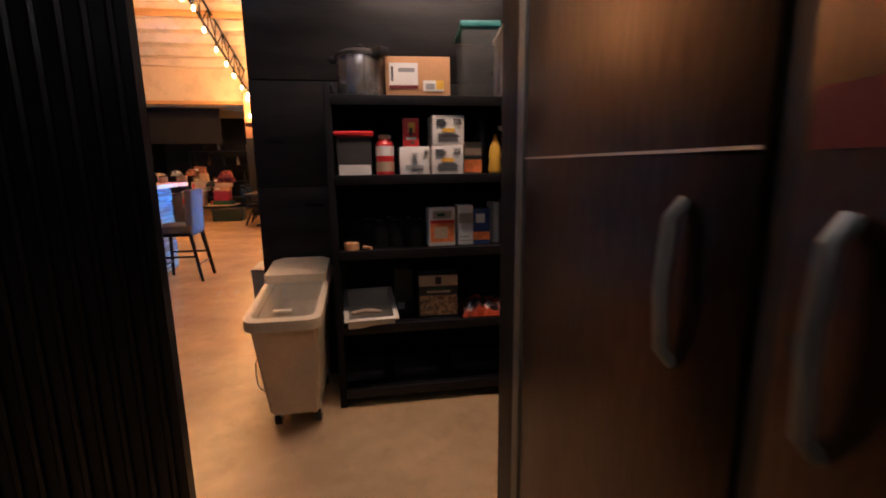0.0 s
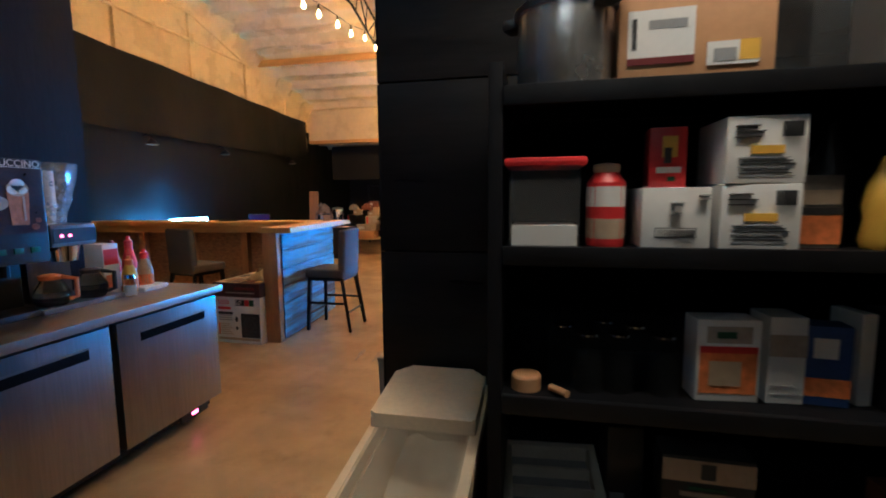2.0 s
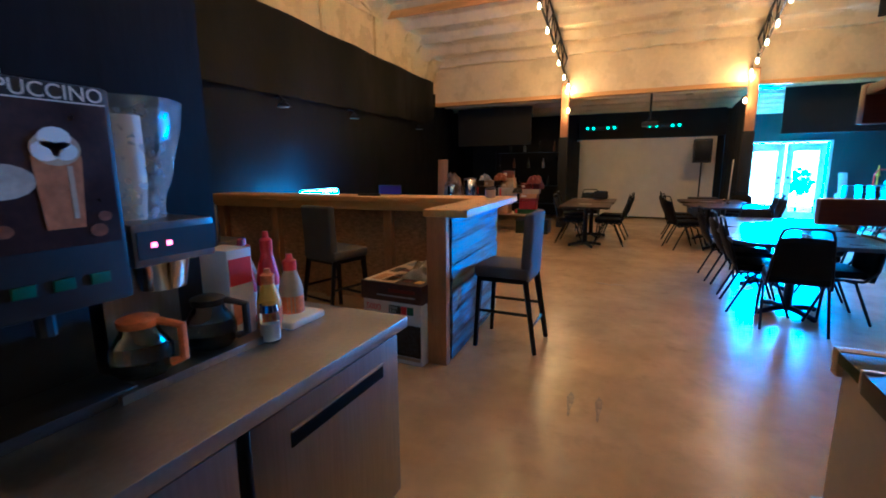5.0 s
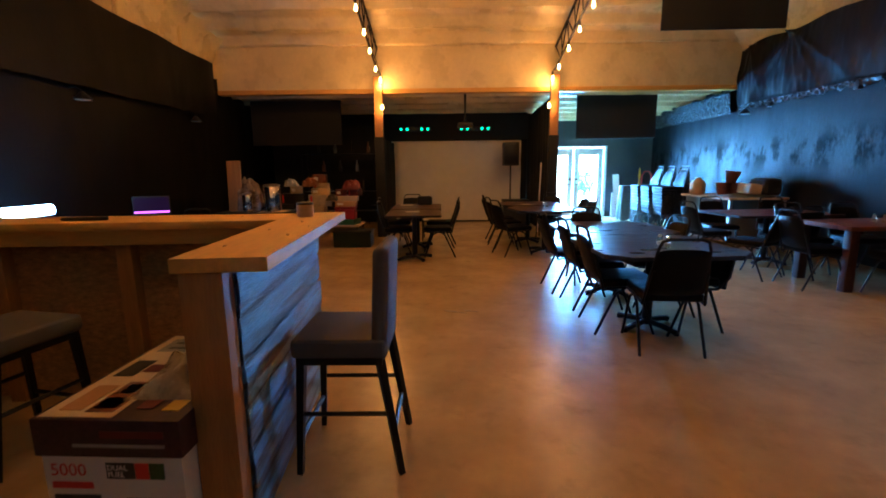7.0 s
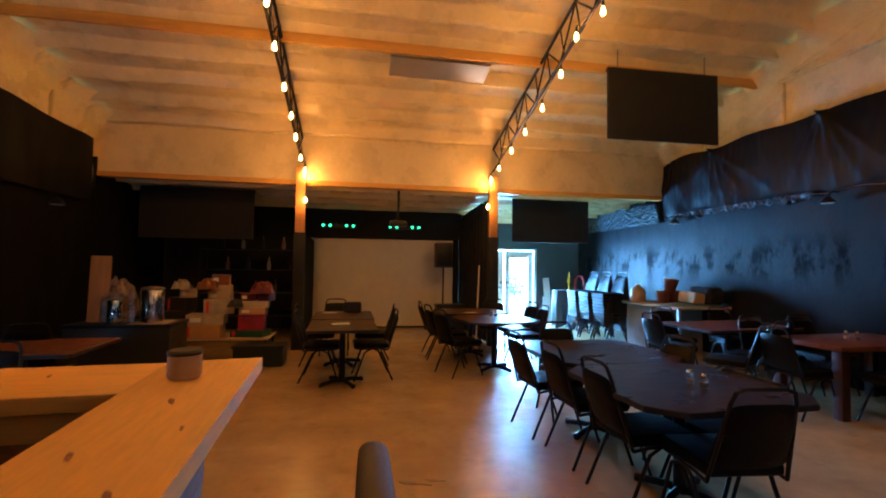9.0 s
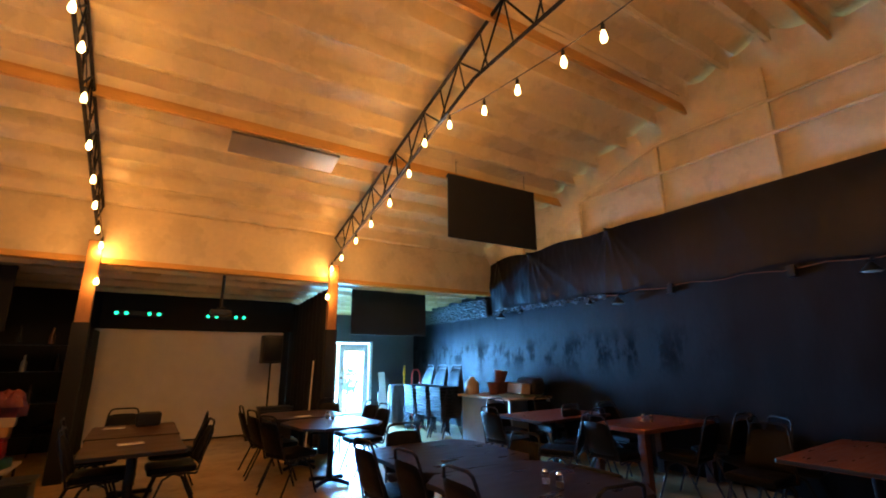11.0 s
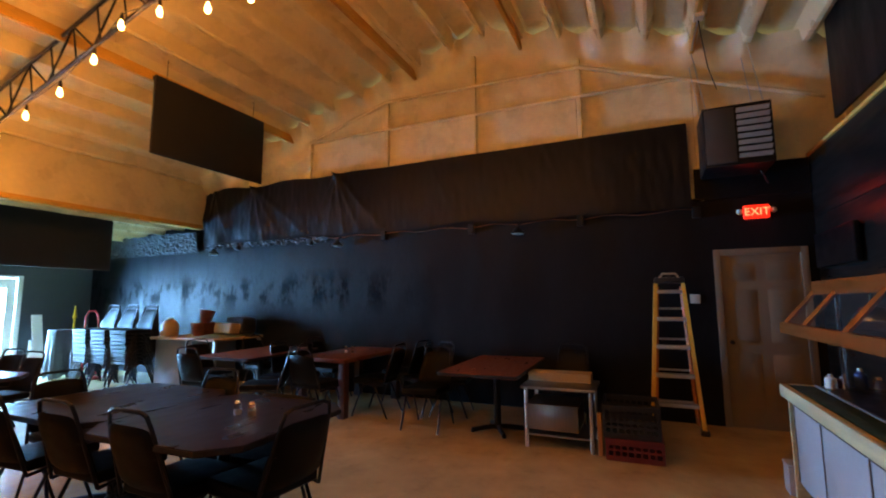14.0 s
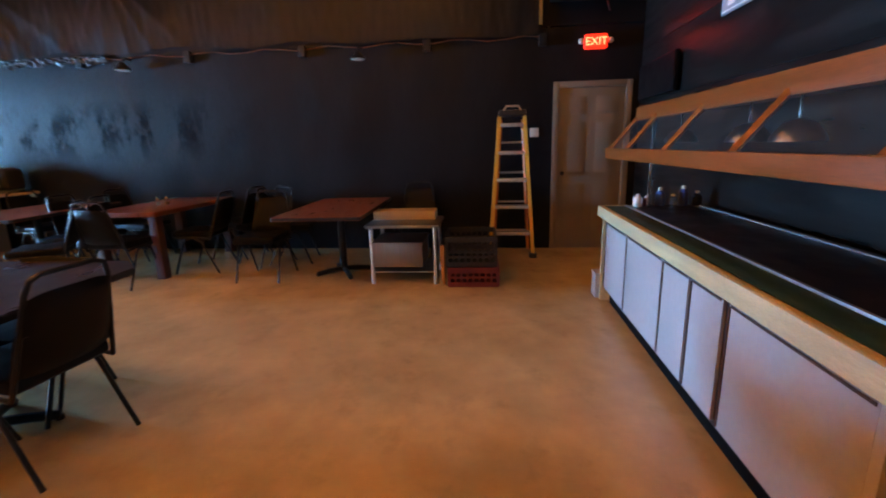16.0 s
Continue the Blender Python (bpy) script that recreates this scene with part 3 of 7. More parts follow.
STRING = [(14.3, 3.22), (13.75, 3.32), (13.09, 3.48), (12.5, 3.62), (11.84, 3.77), (11.22, 3.99), (10.78, 4.25), (10.2, 4.23), (9.55, 4.09), (9.03, 4.04), (8.44, 3.97), (8.03, 3.93), (7.45, 3.94), (6.86, 3.98), (6.2, 4.02), (5.6, 4.0)]
for x in (-2.7, 0.78):
    st = thing("string_light", pose(x, 0, 0), "string of lit warm filament bulbs along the truss", "string light", "string lights")
    part("cable", sweep(N(), [(0, 14.42, 3.3)] + [(0.01 * math.sin(7 * y), y, z + 0.13) for y, z in STRING], 0.006, 6), BLACK_PLASTIC, st)
    for k, (y, z) in enumerate(STRING):
        b = part("bulb", lathe(N(), [(0.006, -0.054), (0.02, -0.045), (0.028, -0.022), (0.025, 0.005), (0.016, 0.035), (0.012, 0.05)], 12, (0.012 * math.sin(k * 5), y, z)), BULB, st, "glowing amber bulb")
        part("socket", lathe(N(), [(0.016, 0.05), (0.018, 0.06), (0.016, 0.1), (0.006, 0.135)], 10, (0.012 * math.sin(k * 5), y, z)), BLACK_PLASTIC, b)
        if k % 2 == 0:
            point_light("bulb_glow", (x, y, z - 0.09), (11 if y > 7 else 4) if x > 0 else (11 if y > 8.2 else 9), WARM, 0.05)
for x in (-2.68, 0.72):
    s = thing("post_lamp", pose(x, 14.28, 2.68), "small lit lamp fixed to the pine post", "wall lamp", "post lamps")
    part("bulb", lathe(N(), [(0.01, -0.05), (0.03, -0.03), (0.034, 0), (0.02, 0.04), (0.012, 0.05)], 12), BULB, s, "glowing amber bulb")
    part("bracket", sweep(N(), [(0, 0.06, -0.04), (0, 0.03, 0.09), (0, 0, 0.08), (0, 0, 0.045)], 0.01, 6), YELLOW, s)
    point_light("lamp_glow", (x, 14.18, 2.68), 6, WARM, 0.05)

for nm, x0, x1, y, z0, z1, tw in (("hanging_screen", 1.78, 3.56, 11.79, 3.39, 4.44, -1.5), ("hanging_screen", 1.57, 3.36, 15.3, 2.08, 3.1, 0.0), ("hanging_screen", -5.8, -3.76, 15.3, 2.0, 2.98, 0.0)):
    h = thing(nm, pose((x0 + x1) / 2, y, z0, 0, 0, tw), "flat black cloth screen hung from the ceiling", "screen", "hanging screens")
    w = (x1 - x0) / 2
    part("board", box(N(), -w, -0.02, 0, w, 0.02, z1 - z0, 0.006), CLOTH_BLACK, h)
    part("batten", box(N(), -w, 0.02, z1 - z0 - 0.06, w, 0.05, z1 - z0 - 0.01), BLACK_METAL, h)
    for sx in (-w * 0.8, w * 0.8):
        part("wire", rod(N(), (sx, 0.035, z1 - z0 - 0.05), (sx, 0.035, max(z1 - z0 + 0.01, (roof_z(y) + 0.05 if y < EAVE else 3.06) - z0)), 0.004, n=6), BLACK_METAL, h)

# black plastic sheets below the gables
bm = N()


def crease(y, v):
    """Folds that fan out downwards from the points where the sheet is pinned up."""
    s = 0.0
    for yp, rays in ((12.93, (-1.25, -0.7, -0.28, 0.1, 0.5, 1.05)), (11.0, (-0.95, -0.5, -0.2, 0.18, 0.55)), (14.0, (-0.4, 0.3)), (9.2, (-0.5, 0.4)), (7.36, (-0.35, 0.3))):
        k = 1.0 if yp > 10 else 0.25
        for lean in rays:
            dist = abs(y - yp - lean * (1 - v))
            s += k * 0.04 * math.exp(-dist / (0.022 + 0.045 * (1 - v))) * (0.18 + 0.82 * v ** 1.5)
    return s + 0.022 * noise.noise((y * 4, v * 3, 2.2)) * max(0.2, (y - 9) / 5) + 0.008 * noise.noise((y * 13, v * 5, 4.2))


def tarp_r(u, v):
    y = 5.55 + 8.75 * u
    pull = max(0, (y - 9.5) / 5)
    fold = 0.026 * pull * math.sin(y * 7 + 1.3 * math.sin(y * 2.2)) + 0.012 * math.sin(y * 3.1)
    sag = 0.05 * pull * math.sin(y * 4.2 + 1)
    hem = 0.07 * max(0.0, min(1.0, (y - 6) / 3)) * (1 - v) * (0.6 + 0.4 * math.sin(y * 3.9))
    return (WR - 0.09 - 0.04 * pull * (1 - abs(2 * v - 1)) - fold * (1 - 0.6 * v) - crease(y, v), y, 2.62 + hem + 1.1 * v + sag * (0.4 + 0.6 * v))


sheet(bm, tarp_r, 360, 20)
sheet(bm, lambda u, v: (WR - 0.02, 5.55 + 8.75 * u, 2.62 + 1.1 * v), 4, 4)
solid("plastic_sheet_right", bm, TARP, "creased black plastic sheet hung along the wall", "sheeting")
bm = N()
sheet(bm, lambda u, v: (WL + 0.12 + 0.02 * math.sin(u * 40) + 0.015 * noise.noise((u * 20, v * 2, 9)), 4.0 + 10.05 * u, 2.5 + (1.37 - 0.035 * 10.05 * u) * v), 160, 6)
sheet(bm, lambda u, v: (WL + 0.02, 4.0 + 10.05 * u, 2.5 + (1.37 - 0.035 * 10.05 * u) * v), 4, 4)
solid("plastic_sheet_left", bm, BLACK_WALL, "black plastic sheet hung along the wall", "sheeting")
bm = N()
sheet(bm, lambda u, v: (WR - 0.06 - 0.05 * abs(noise.noise((u * 34, v * 9, 3.3))) - 0.03 * abs(noise.noise((u * 70, v * 16, 1.3))) - 0.05 * v, 14.5 + 3.6 * u, 2.5 + 0.42 * v + 0.04 * noise.noise((u * 16, v * 3, 1))), 200, 24)
sheet(bm, lambda u, v: (WR - 0.03, 14.5 + 3.6 * u, 2.5 + 0.42 * v), 4, 4)
solid("foil_insulation", bm, FOIL, "crumpled foil insulation along the wall top", "insulation")
bm = N()
sheet(bm, lambda u, v: (WR - 0.05 - 0.06 * abs(noise.noise((u * 40, v * 4, 3.3))), 11.2 + 3.1 * u, 2.54 + 0.1 * v + 0.07 * noise.noise((u * 30, v * 2, 1.1)) * (1 - v)), 130, 6)
sheet(bm, lambda u, v: (WR - 0.03, 11.2 + 3.1 * u, 2.56 + 0.08 * v), 4, 2)
solid("foil_edge", bm, FOIL, "crumpled foil insulation showing below the plastic sheet", "insulation")
for yy in (13.4, 11.6, 10.05, 8.5, 6.9, 5.5):
    solid("wall_bracket", box(N(), WR - 0.07, yy - 0.045, 2.5, WR - 0.003, yy + 0.045, 2.64, 0.006), BLACK_METAL, "small black bracket under the plastic sheet", "bracket", "brackets")
solid("wall_cable", sweep(N(), [(WR - 0.05, 5.5 + 0.22 * k, 2.6 + 0.02 * math.sin(k * 1.7)) for k in range(40)], 0.006, 6), BROWN, "slack cable under the plastic sheet", "cable")


def spot(x, y, z, s):
    g = thing("wall_spotlight", pose(x, y, z, 0, 0, 0 if s > 0 else 180), "unlit white spotlight on a black wall arm", "wall lamp", "wall spotlights")
    part("arm", sweep(N(), [(0, 0, 0.12), (0.08, 0, 0.13), (0.15, 0, 0.08)], 0.012, 6), BLACK_METAL, g)
    part("shade", lathe(N(), [(0.1, -0.03), (0.095, -0.015), (0.05, 0.03), (0.03, 0.06), (0.012, 0.07)], 18, (0.16, 0, 0)), BLACK_METAL, g)
    part("lens", lathe(N(), [(0.08, -0.036), (0.08, -0.028)], 18, (0.16, 0, 0)), WHITE_PLASTIC, g, "white lamp face")


for y in (5.2, 7.0, 8.8, 10.6, 13.2):
    spot(WL, y, 2.36, 1)
for y in (13.9, 10.9, 7.75):
    spot(WR, y, 2.46, -1)

# ---- the bar ----
BT = 1.13
bar = thing("bar_counter", pose(-2.11, 6.2, 0, 0, 0, 3.8) @ pose(2.11, -6.2, 0), "rough pine bar with weathered grey plank side", "bar counter")
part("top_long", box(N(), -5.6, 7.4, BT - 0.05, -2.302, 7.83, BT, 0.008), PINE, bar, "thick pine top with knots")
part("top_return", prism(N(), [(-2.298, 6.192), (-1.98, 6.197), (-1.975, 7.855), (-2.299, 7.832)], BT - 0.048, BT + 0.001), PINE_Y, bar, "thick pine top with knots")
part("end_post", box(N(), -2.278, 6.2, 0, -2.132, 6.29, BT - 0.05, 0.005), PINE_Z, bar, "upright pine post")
part("edge_beam", box(N(), -2.285, 6.3, BT - 0.12, -2.21, 7.4, BT - 0.055, 0.004), PINE_Y, bar)
part("rear_beam", box(N(), -5.6, 7.44, BT - 0.14, -2.3, 7.48, BT - 0.052, 0.004), PINE, bar)
part("front_sheathing", box(N(), -5.6, 7.56, 0, -2.2, 7.58, BT - 0.06), OSB, bar, "strand board back")
part("return_sheathing", box(N(), -2.2, 6.3, 0, -2.185, 7.56, BT - 0.06), OSB, bar, "strand board back")
for x in (-5.5, -4.7, -4.0, -3.25, -2.5):
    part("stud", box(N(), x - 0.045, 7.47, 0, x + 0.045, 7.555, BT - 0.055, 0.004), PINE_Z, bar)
zz = 0.01
for k in range(6):
    h = (0.17, 0.19, 0.165, 0.185, 0.17, 0.17)[k]
    bm = N()

    def pl(u, v, z=zz, h=h, k=k):
        e = 0.006 * (v - 0.5) ** 2 * 4
        return (-2.118 + 0.004 * noise.noise((u * 4, v * 9 + k * 3, k)) - e + 0.005 * (k % 2), 6.285 + 1.315 * u, z + 0.004 + (h - 0.008) * v)
    sheet(bm, pl, 40, 10)
    box(bm, -2.18, 6.3, zz + 0.004, -2.132, 7.6, zz + h - 0.004)
    part("plank", bm, PLANK, bar, "weathered grey barn plank, blue daylight put into its colour")
    zz += h
for k in range(3):
    part("plank", box(N(), -5.6, 7.585, 0.02 + 0.35 * k, -2.185, 7.605, 0.36 + 0.35 * k, 0.004), PLANK, bar)

for kx, ky, kr in ((-2.13, 7.28, 0.017), (-2.2, 6.93, 0.014), (-2.06, 6.74, 0.016), (-2.22, 6.45, 0.012), (-2.04, 7.05, 0.009), (-2.6, 7.66, 0.012)):
    part("knot", prism(N(), [(0.45 * kr * math.cos(t) * (1 + 0.25 * math.sin(2 * t)), 1.7 * kr * math.sin(t)) for t in [6.283 * q / 16 for q in range(16)]], 0, 0.0012), mat("pine_knot", (0.27, 0.1, 0.035), 0.5, var=0.4, scale=40), bar, "dark knot").matrix_local = pose(kx, ky, BT + 0.001, 0, 0, 8 + 900 * kr)
tub = thing("plastic_tub", pose(-2.265, 7.55, BT + 0.001), "small clear tub with a dark lid on the bar", "container")
part("cup", lathe(N(), [(0.045, 0), (0.05, 0.01), (0.051, 0.078)], 20), TAN, tub)
part("lid", lathe(N(), [(0.052, 0.076), (0.053, 0.086), (0.045, 0.092)], 20), BLACK_PLASTIC, tub)
solid("pen", rod(N(), (-3.7, 7.42, BT + 0.012), (-3.45, 7.46, BT + 0.012), 0.012), BLACK_PLASTIC, "black marker lying on the bar", "pen")

gb = thing("generator_box", pose(-2.53, 6.12, 0, 0, 0, -2), "open printed carton with a black picture on its side", "box")
part("carton", box(N(), -0.25, 0, 0, 0.245, 0.75, 0.46, 0.004), PAPER, gb, "white printed sides")
part("lid", box(N(), -0.262, -0.012, 0.462, 0.257, 0.762, 0.6, 0.006), mat("dark_lid_print", (0.05, 0.02, 0.025), 0.5, var=0.4, scale=8), gb, "dark printed lid")
part("lid_print", box(N(), -0.24, 0.0, 0.602, 0.02, 0.75, 0.604), mat("cream_print", (0.7, 0.55, 0.34), 0.45, var=0.08), gb, "cream printed panel")
for x_a, y_a, x_b, y_b, pm_ in ((-0.2, 0.04, -0.12, 0.22, CARD), (-0.1, 0.03, 0.0, 0.25, BROWN), (-0.09, 0.05, -0.01, 0.13, TAN), (-0.08, 0.16, -0.02, 0.23, PAPER), (-0.12, 0.34, -0.02, 0.41, DEEP_RED), (-0.21, 0.3, -0.13, 0.45, BLACK_PLASTIC), (-0.2, 0.55, -0.02, 0.7, GREY_PLASTIC), (-0.17, 0.58, -0.06, 0.6, INK), (-0.17, 0.64, -0.08, 0.66, INK)):
    part("lid_picture", box(N(), x_a, y_a, 0.6045, x_b, y_b, 0.6065), pm_, gb)
for x_a, y_a, pm_ in ((0.06, 0.06, DEEP_RED), (0.16, 0.05, YELLOW), (0.08, 0.16, DEEP_RED)):
    part("lid_picture", box(N(), x_a, y_a, 0.602, x_a + 0.06, y_a + 0.07, 0.604), pm_, gb)
part("lid_mark", box(N(), -0.12, -0.0145, 0.5, 0.2, -0.0125, 0.512), GREY_PLASTIC, gb)
part("lid_mark", box(N(), -0.02, -0.0145, 0.535, 0.2, -0.0125, 0.56), DEEP_RED, gb)
part("product_picture", box(N(), 0.03, -0.003, 0.06, 0.236, 0.0, 0.3, 0.001), BLACK_PLASTIC, gb, "black product picture")
part("product_shine", box(N(), 0.05, -0.0045, 0.08, 0.22, -0.0032, 0.27), mat("picture_grey", (0.03, 0.03, 0.035), 0.5, var=0.5, scale=30), gb)
part("badge", box(N(), -0.025, -0.003, 0.375, 0.075, 0.0, 0.435), INK, gb, "dark badge with white words")
part("badge", box(N(), 0.078, -0.003, 0.375, 0.125, 0.0, 0.435), RED, gb)
part("badge", box(N(), 0.128, -0.003, 0.375, 0.18, 0.0, 0.435), GREEN, gb)
part("print_bar", box(N(), -0.225, -0.003, 0.285, -0.06, 0.0, 0.31), INK, gb)
for k in range(3):
    part("print_bar", box(N(), -0.22, -0.003, 0.27 - 0.022 * k, -0.07, 0.0, 0.28 - 0.022 * k), GREY_PLASTIC, gb)
part("print_bar", box(N(), -0.23, -0.003, 0.08, -0.21, 0.0, 0.2), ORANGE, gb)
for k in range(6):
    part("print_bar", box(N(), -0.2, -0.003, 0.085 + 0.02 * k, -0.06 - 0.02 * (k % 3), 0.0, 0.092 + 0.02 * k), TAN, gb)
part("print_bar", box(N(), -0.23, -0.003, 0.03, 0.23, 0.0, 0.055), TAN, gb)
for zc, hs in ((0.24, 0.028), (0.15, 0.018)):
    part("product_mark", lathe(N(), [(0.016, 0), (0.016, 0.003)], 10), INK, gb).matrix_local = pose(-0.02, 0.0, zc, 90, 0, 0) @ Matrix.Diagonal((1, hs / 0.016, 1, 1))


def words(text, size, material, parent, m, name="letters"):
    fc_ = bpy.data.curves.new(name, "FONT")
    fc_.body, fc_.size, fc_.extrude = text, size, 0.0006
    fo_ = bpy.data.objects.new("letters_source", fc_)
    scene.collection.objects.link(fo_)
    me_ = bpy.data.meshes.new_from_object(fo_.evaluated_get(bpy.context.evaluated_depsgraph_get()))
    bpy.data.objects.remove(fo_)
    me_.materials.clear()
    me_.materials.append(material)
    o_ = new(name, me_)
    o_.parent = parent
    o_.matrix_local = m
    return o_


words("5000", 0.065, RED, gb, pose(-0.225, -0.003, 0.385, 90, 0, 0))
words("DUAL", 0.028, PAPER, gb, pose(-0.02, -0.0045, 0.409, 90, 0, 0))
words("FUEL", 0.028, PAPER, gb, pose(-0.02, -0.0045, 0.383, 90, 0, 0))
part("print_bar", box(N(), -0.225, -0.003, 0.335, -0.08, 0.0, 0.36), RED, gb)
solid("plastic_bag", sheet(N(), lambda u, v: (-2.54 + 0.3 * u, 6.22 + 0.42 * v, 0.612 + 0.11 * math.sin(3.14 * u) * math.sin(3.14 * v) * (1 + 0.9 * noise.noise((u * 5, v * 5, 2)))), 26, 26), mat("hazy_bag", (0.5, 0.42, 0.28), 0.25, var=0.2, scale=9, alpha=0.55, spec=0.8), "crumpled clear bag on the carton", "bag")


def bar_stool(m):
    s = thing("bar_stool", m, "grey upholstered bar stool with black wooden legs", "bar stool", "bar stools")
    part("seat", box(N(), -0.22, -0.21, 0.575, 0.22, 0.22, 0.665, 0.028, 3), GREY_CLOTH, s)
    part("apron", box(N(), -0.205, -0.195, 0.54, 0.205, 0.2, 0.576, 0.004), BLACK_METAL, s)
    bm = box(N(), -0.21, -0.235, 0.56, 0.21, -0.165, 1.08, 0.034, 4)
    for v in bm.verts:
        v.co.y -= 0.025 * max(0, v.co.z - 0.58) / 0.5 + 0.03 * (v.co.x / 0.21) ** 2 * -1
    part("backrest", bm, GREY_CLOTH, s)
    for sx in (-1, 1):
        part("leg", rod(N(), (sx * 0.185, 0.18, 0.55), (sx * 0.21, 0.21, 0), 0.026, 0.019, 4), BLACK_METAL, s)
        part("leg", rod(N(), (sx * 0.185, -0.18, 0.56), (sx * 0.21, -0.27, 0), 0.026, 0.019, 4), BLACK_METAL, s)
        part("stretcher", rod(N(), (sx * 0.2, 0.195, 0.3), (sx * 0.2, -0.225, 0.3), 0.012, n=4), BLACK_METAL, s)
    part("stretcher", rod(N(), (-0.2, 0.2, 0.18), (0.2, 0.2, 0.18), 0.014, n=4), BLACK_METAL, s)
    part("stretcher", rod(N(), (-0.2, -0.235, 0.2), (0.2, -0.235, 0.2), 0.012, n=4), BLACK_METAL, s)
    return s


st1 = bar_stool(pose(-1.87, 6.86, 0, 0, 0, 90))
copy_thing(st1, pose(-3.62, 6.9, 0, 0, 0, -12))
copy_thing(st1, pose(-5.15, 6.8, 0, 0, 0, 8))


# ---- stacking chairs ----
def stack_chair(m, label="black padded stacking chair with a tubular frame"):
    c = thing("stacking_chair", m, label, "chair", "dining chairs")
    bm = box(N(), -0.22, -0.215, 0.415, 0.22, 0.24, 0.488, 0.03, 3)
    part("seat", bm, VINYL, c)
    bm = N()

    def bk(u, v, f):
        x = (-0.218 + 0.436 * u) * (1 - 0.2 * v ** 2)
        edge = (1 - (2 * u - 1) ** 8) * (1 - (2 * v - 1) ** 8)
        return (x, -0.215 - 0.125 * v + f * 0.026 * edge - 0.022 * (1 - (2 * u - 1) ** 2), 0.47 + 0.37 * v - 0.02 * (2 * u - 1) ** 4 * (1 if v > 0.5 else -1))
    sheet(bm, lambda u, v: bk(u, v, 1), 14, 12)
    sheet(bm, lambda u, v: bk(u, v, -1), 14, 12)
    part("backrest", bm, VINYL, c)
    loop = []
    for sx, rng in ((-1, range(7)), (1, range(6, -1, -1))):
        for k in rng:
            f = k / 6
            if f < 0.7:
                loop.append((sx * (0.225 - 0.075 * f), -0.21 - 0.16 * f / 0.7 * 0.8, 0.4 + 0.46 * f / 0.7))
            else:
                a = (f - 0.7) / 0.3 * math.pi / 2
                loop.append((sx * (0.17 - 0.06 * (1 - math.cos(a))), -0.345, 0.86 + 0.05 * math.sin(a)))
    part("back_frame", sweep(N(), loop, 0.0115, 8), BLACK_METAL, c)
    for sx in (-1, 1):
        part("side_rail", sweep(N(), [(sx * 0.225, -0.21, 0.4), (sx * 0.225, -0.1, 0.415), (sx * 0.222, 0.2, 0.42)], 0.0115, 8), BLACK_METAL, c)
        part("leg", sweep(N(), [(sx * 0.225, -0.02, 0.415), (sx * 0.228, -0.1, 0.37), (sx * 0.235, -0.27, 0)], 0.0115, 8), BLACK_METAL, c)
        part("leg", sweep(N(), [(sx * 0.225, 0.02, 0.415), (sx * 0.226, 0.1, 0.37), (sx * 0.23, 0.235, 0)], 0.0115, 8), BLACK_METAL, c)
    part("brace", sweep(N(), [(-0.222, 0.12, 0.41), (0.222, 0.12, 0.41)], 0.009, 6), BLACK_METAL, c)
    return c


ch = stack_chair(pose(0.155, 8.67, 0, 0, 0, -90))
TABLE_CHAIRS = [
    (0.34, 8.22, -6), (0.145, 9.35, -88), (0.07, 9.985, -86), (0.74, 9.45, 95), (0.42, 10.3, 176),
    (-1.53, 12.22, 94), (-1.5, 13.1, 86), (-2.17, 12.2, -92), (-2.3, 13.2, -88), (-2.1, 13.95, 180),
    (-0.27, 12.25, -70), (-0.3, 13.0, -80), (0.95, 13.35, 100), (0.72, 13.95, 160), (0.88, 12.75, 95), (-0.32, 13.65, -90),
]
WALL_CHAIRS = [
    (2.55, 11.5, -85), (3.1, 12.15, 175), (3.2, 10.8, 10), (3.95, 11.95, 170), (2.6, 10.55, 30),
    (3.4, 10.75, 180), (4.1, 10.7, 175), (3.55, 9.5, 5), (4.2, 9.45, -5), (2.95, 10.0, -90),
    (3.2, 8.57, 92), (3.95, 8.55, 190), (4.1, 7.05, 88), (3.85, 8.9, 60),
    (-4.9, 9.6, 170), (-4.3, 9.5, 190), (-3.2, 17.0, 170), (-4.9, 11.3, 10),
]
for x, y, a in TABLE_CHAIRS + WALL_CHAIRS:
    copy_thing(ch, pose(x, y, 0, 0, 0, a))


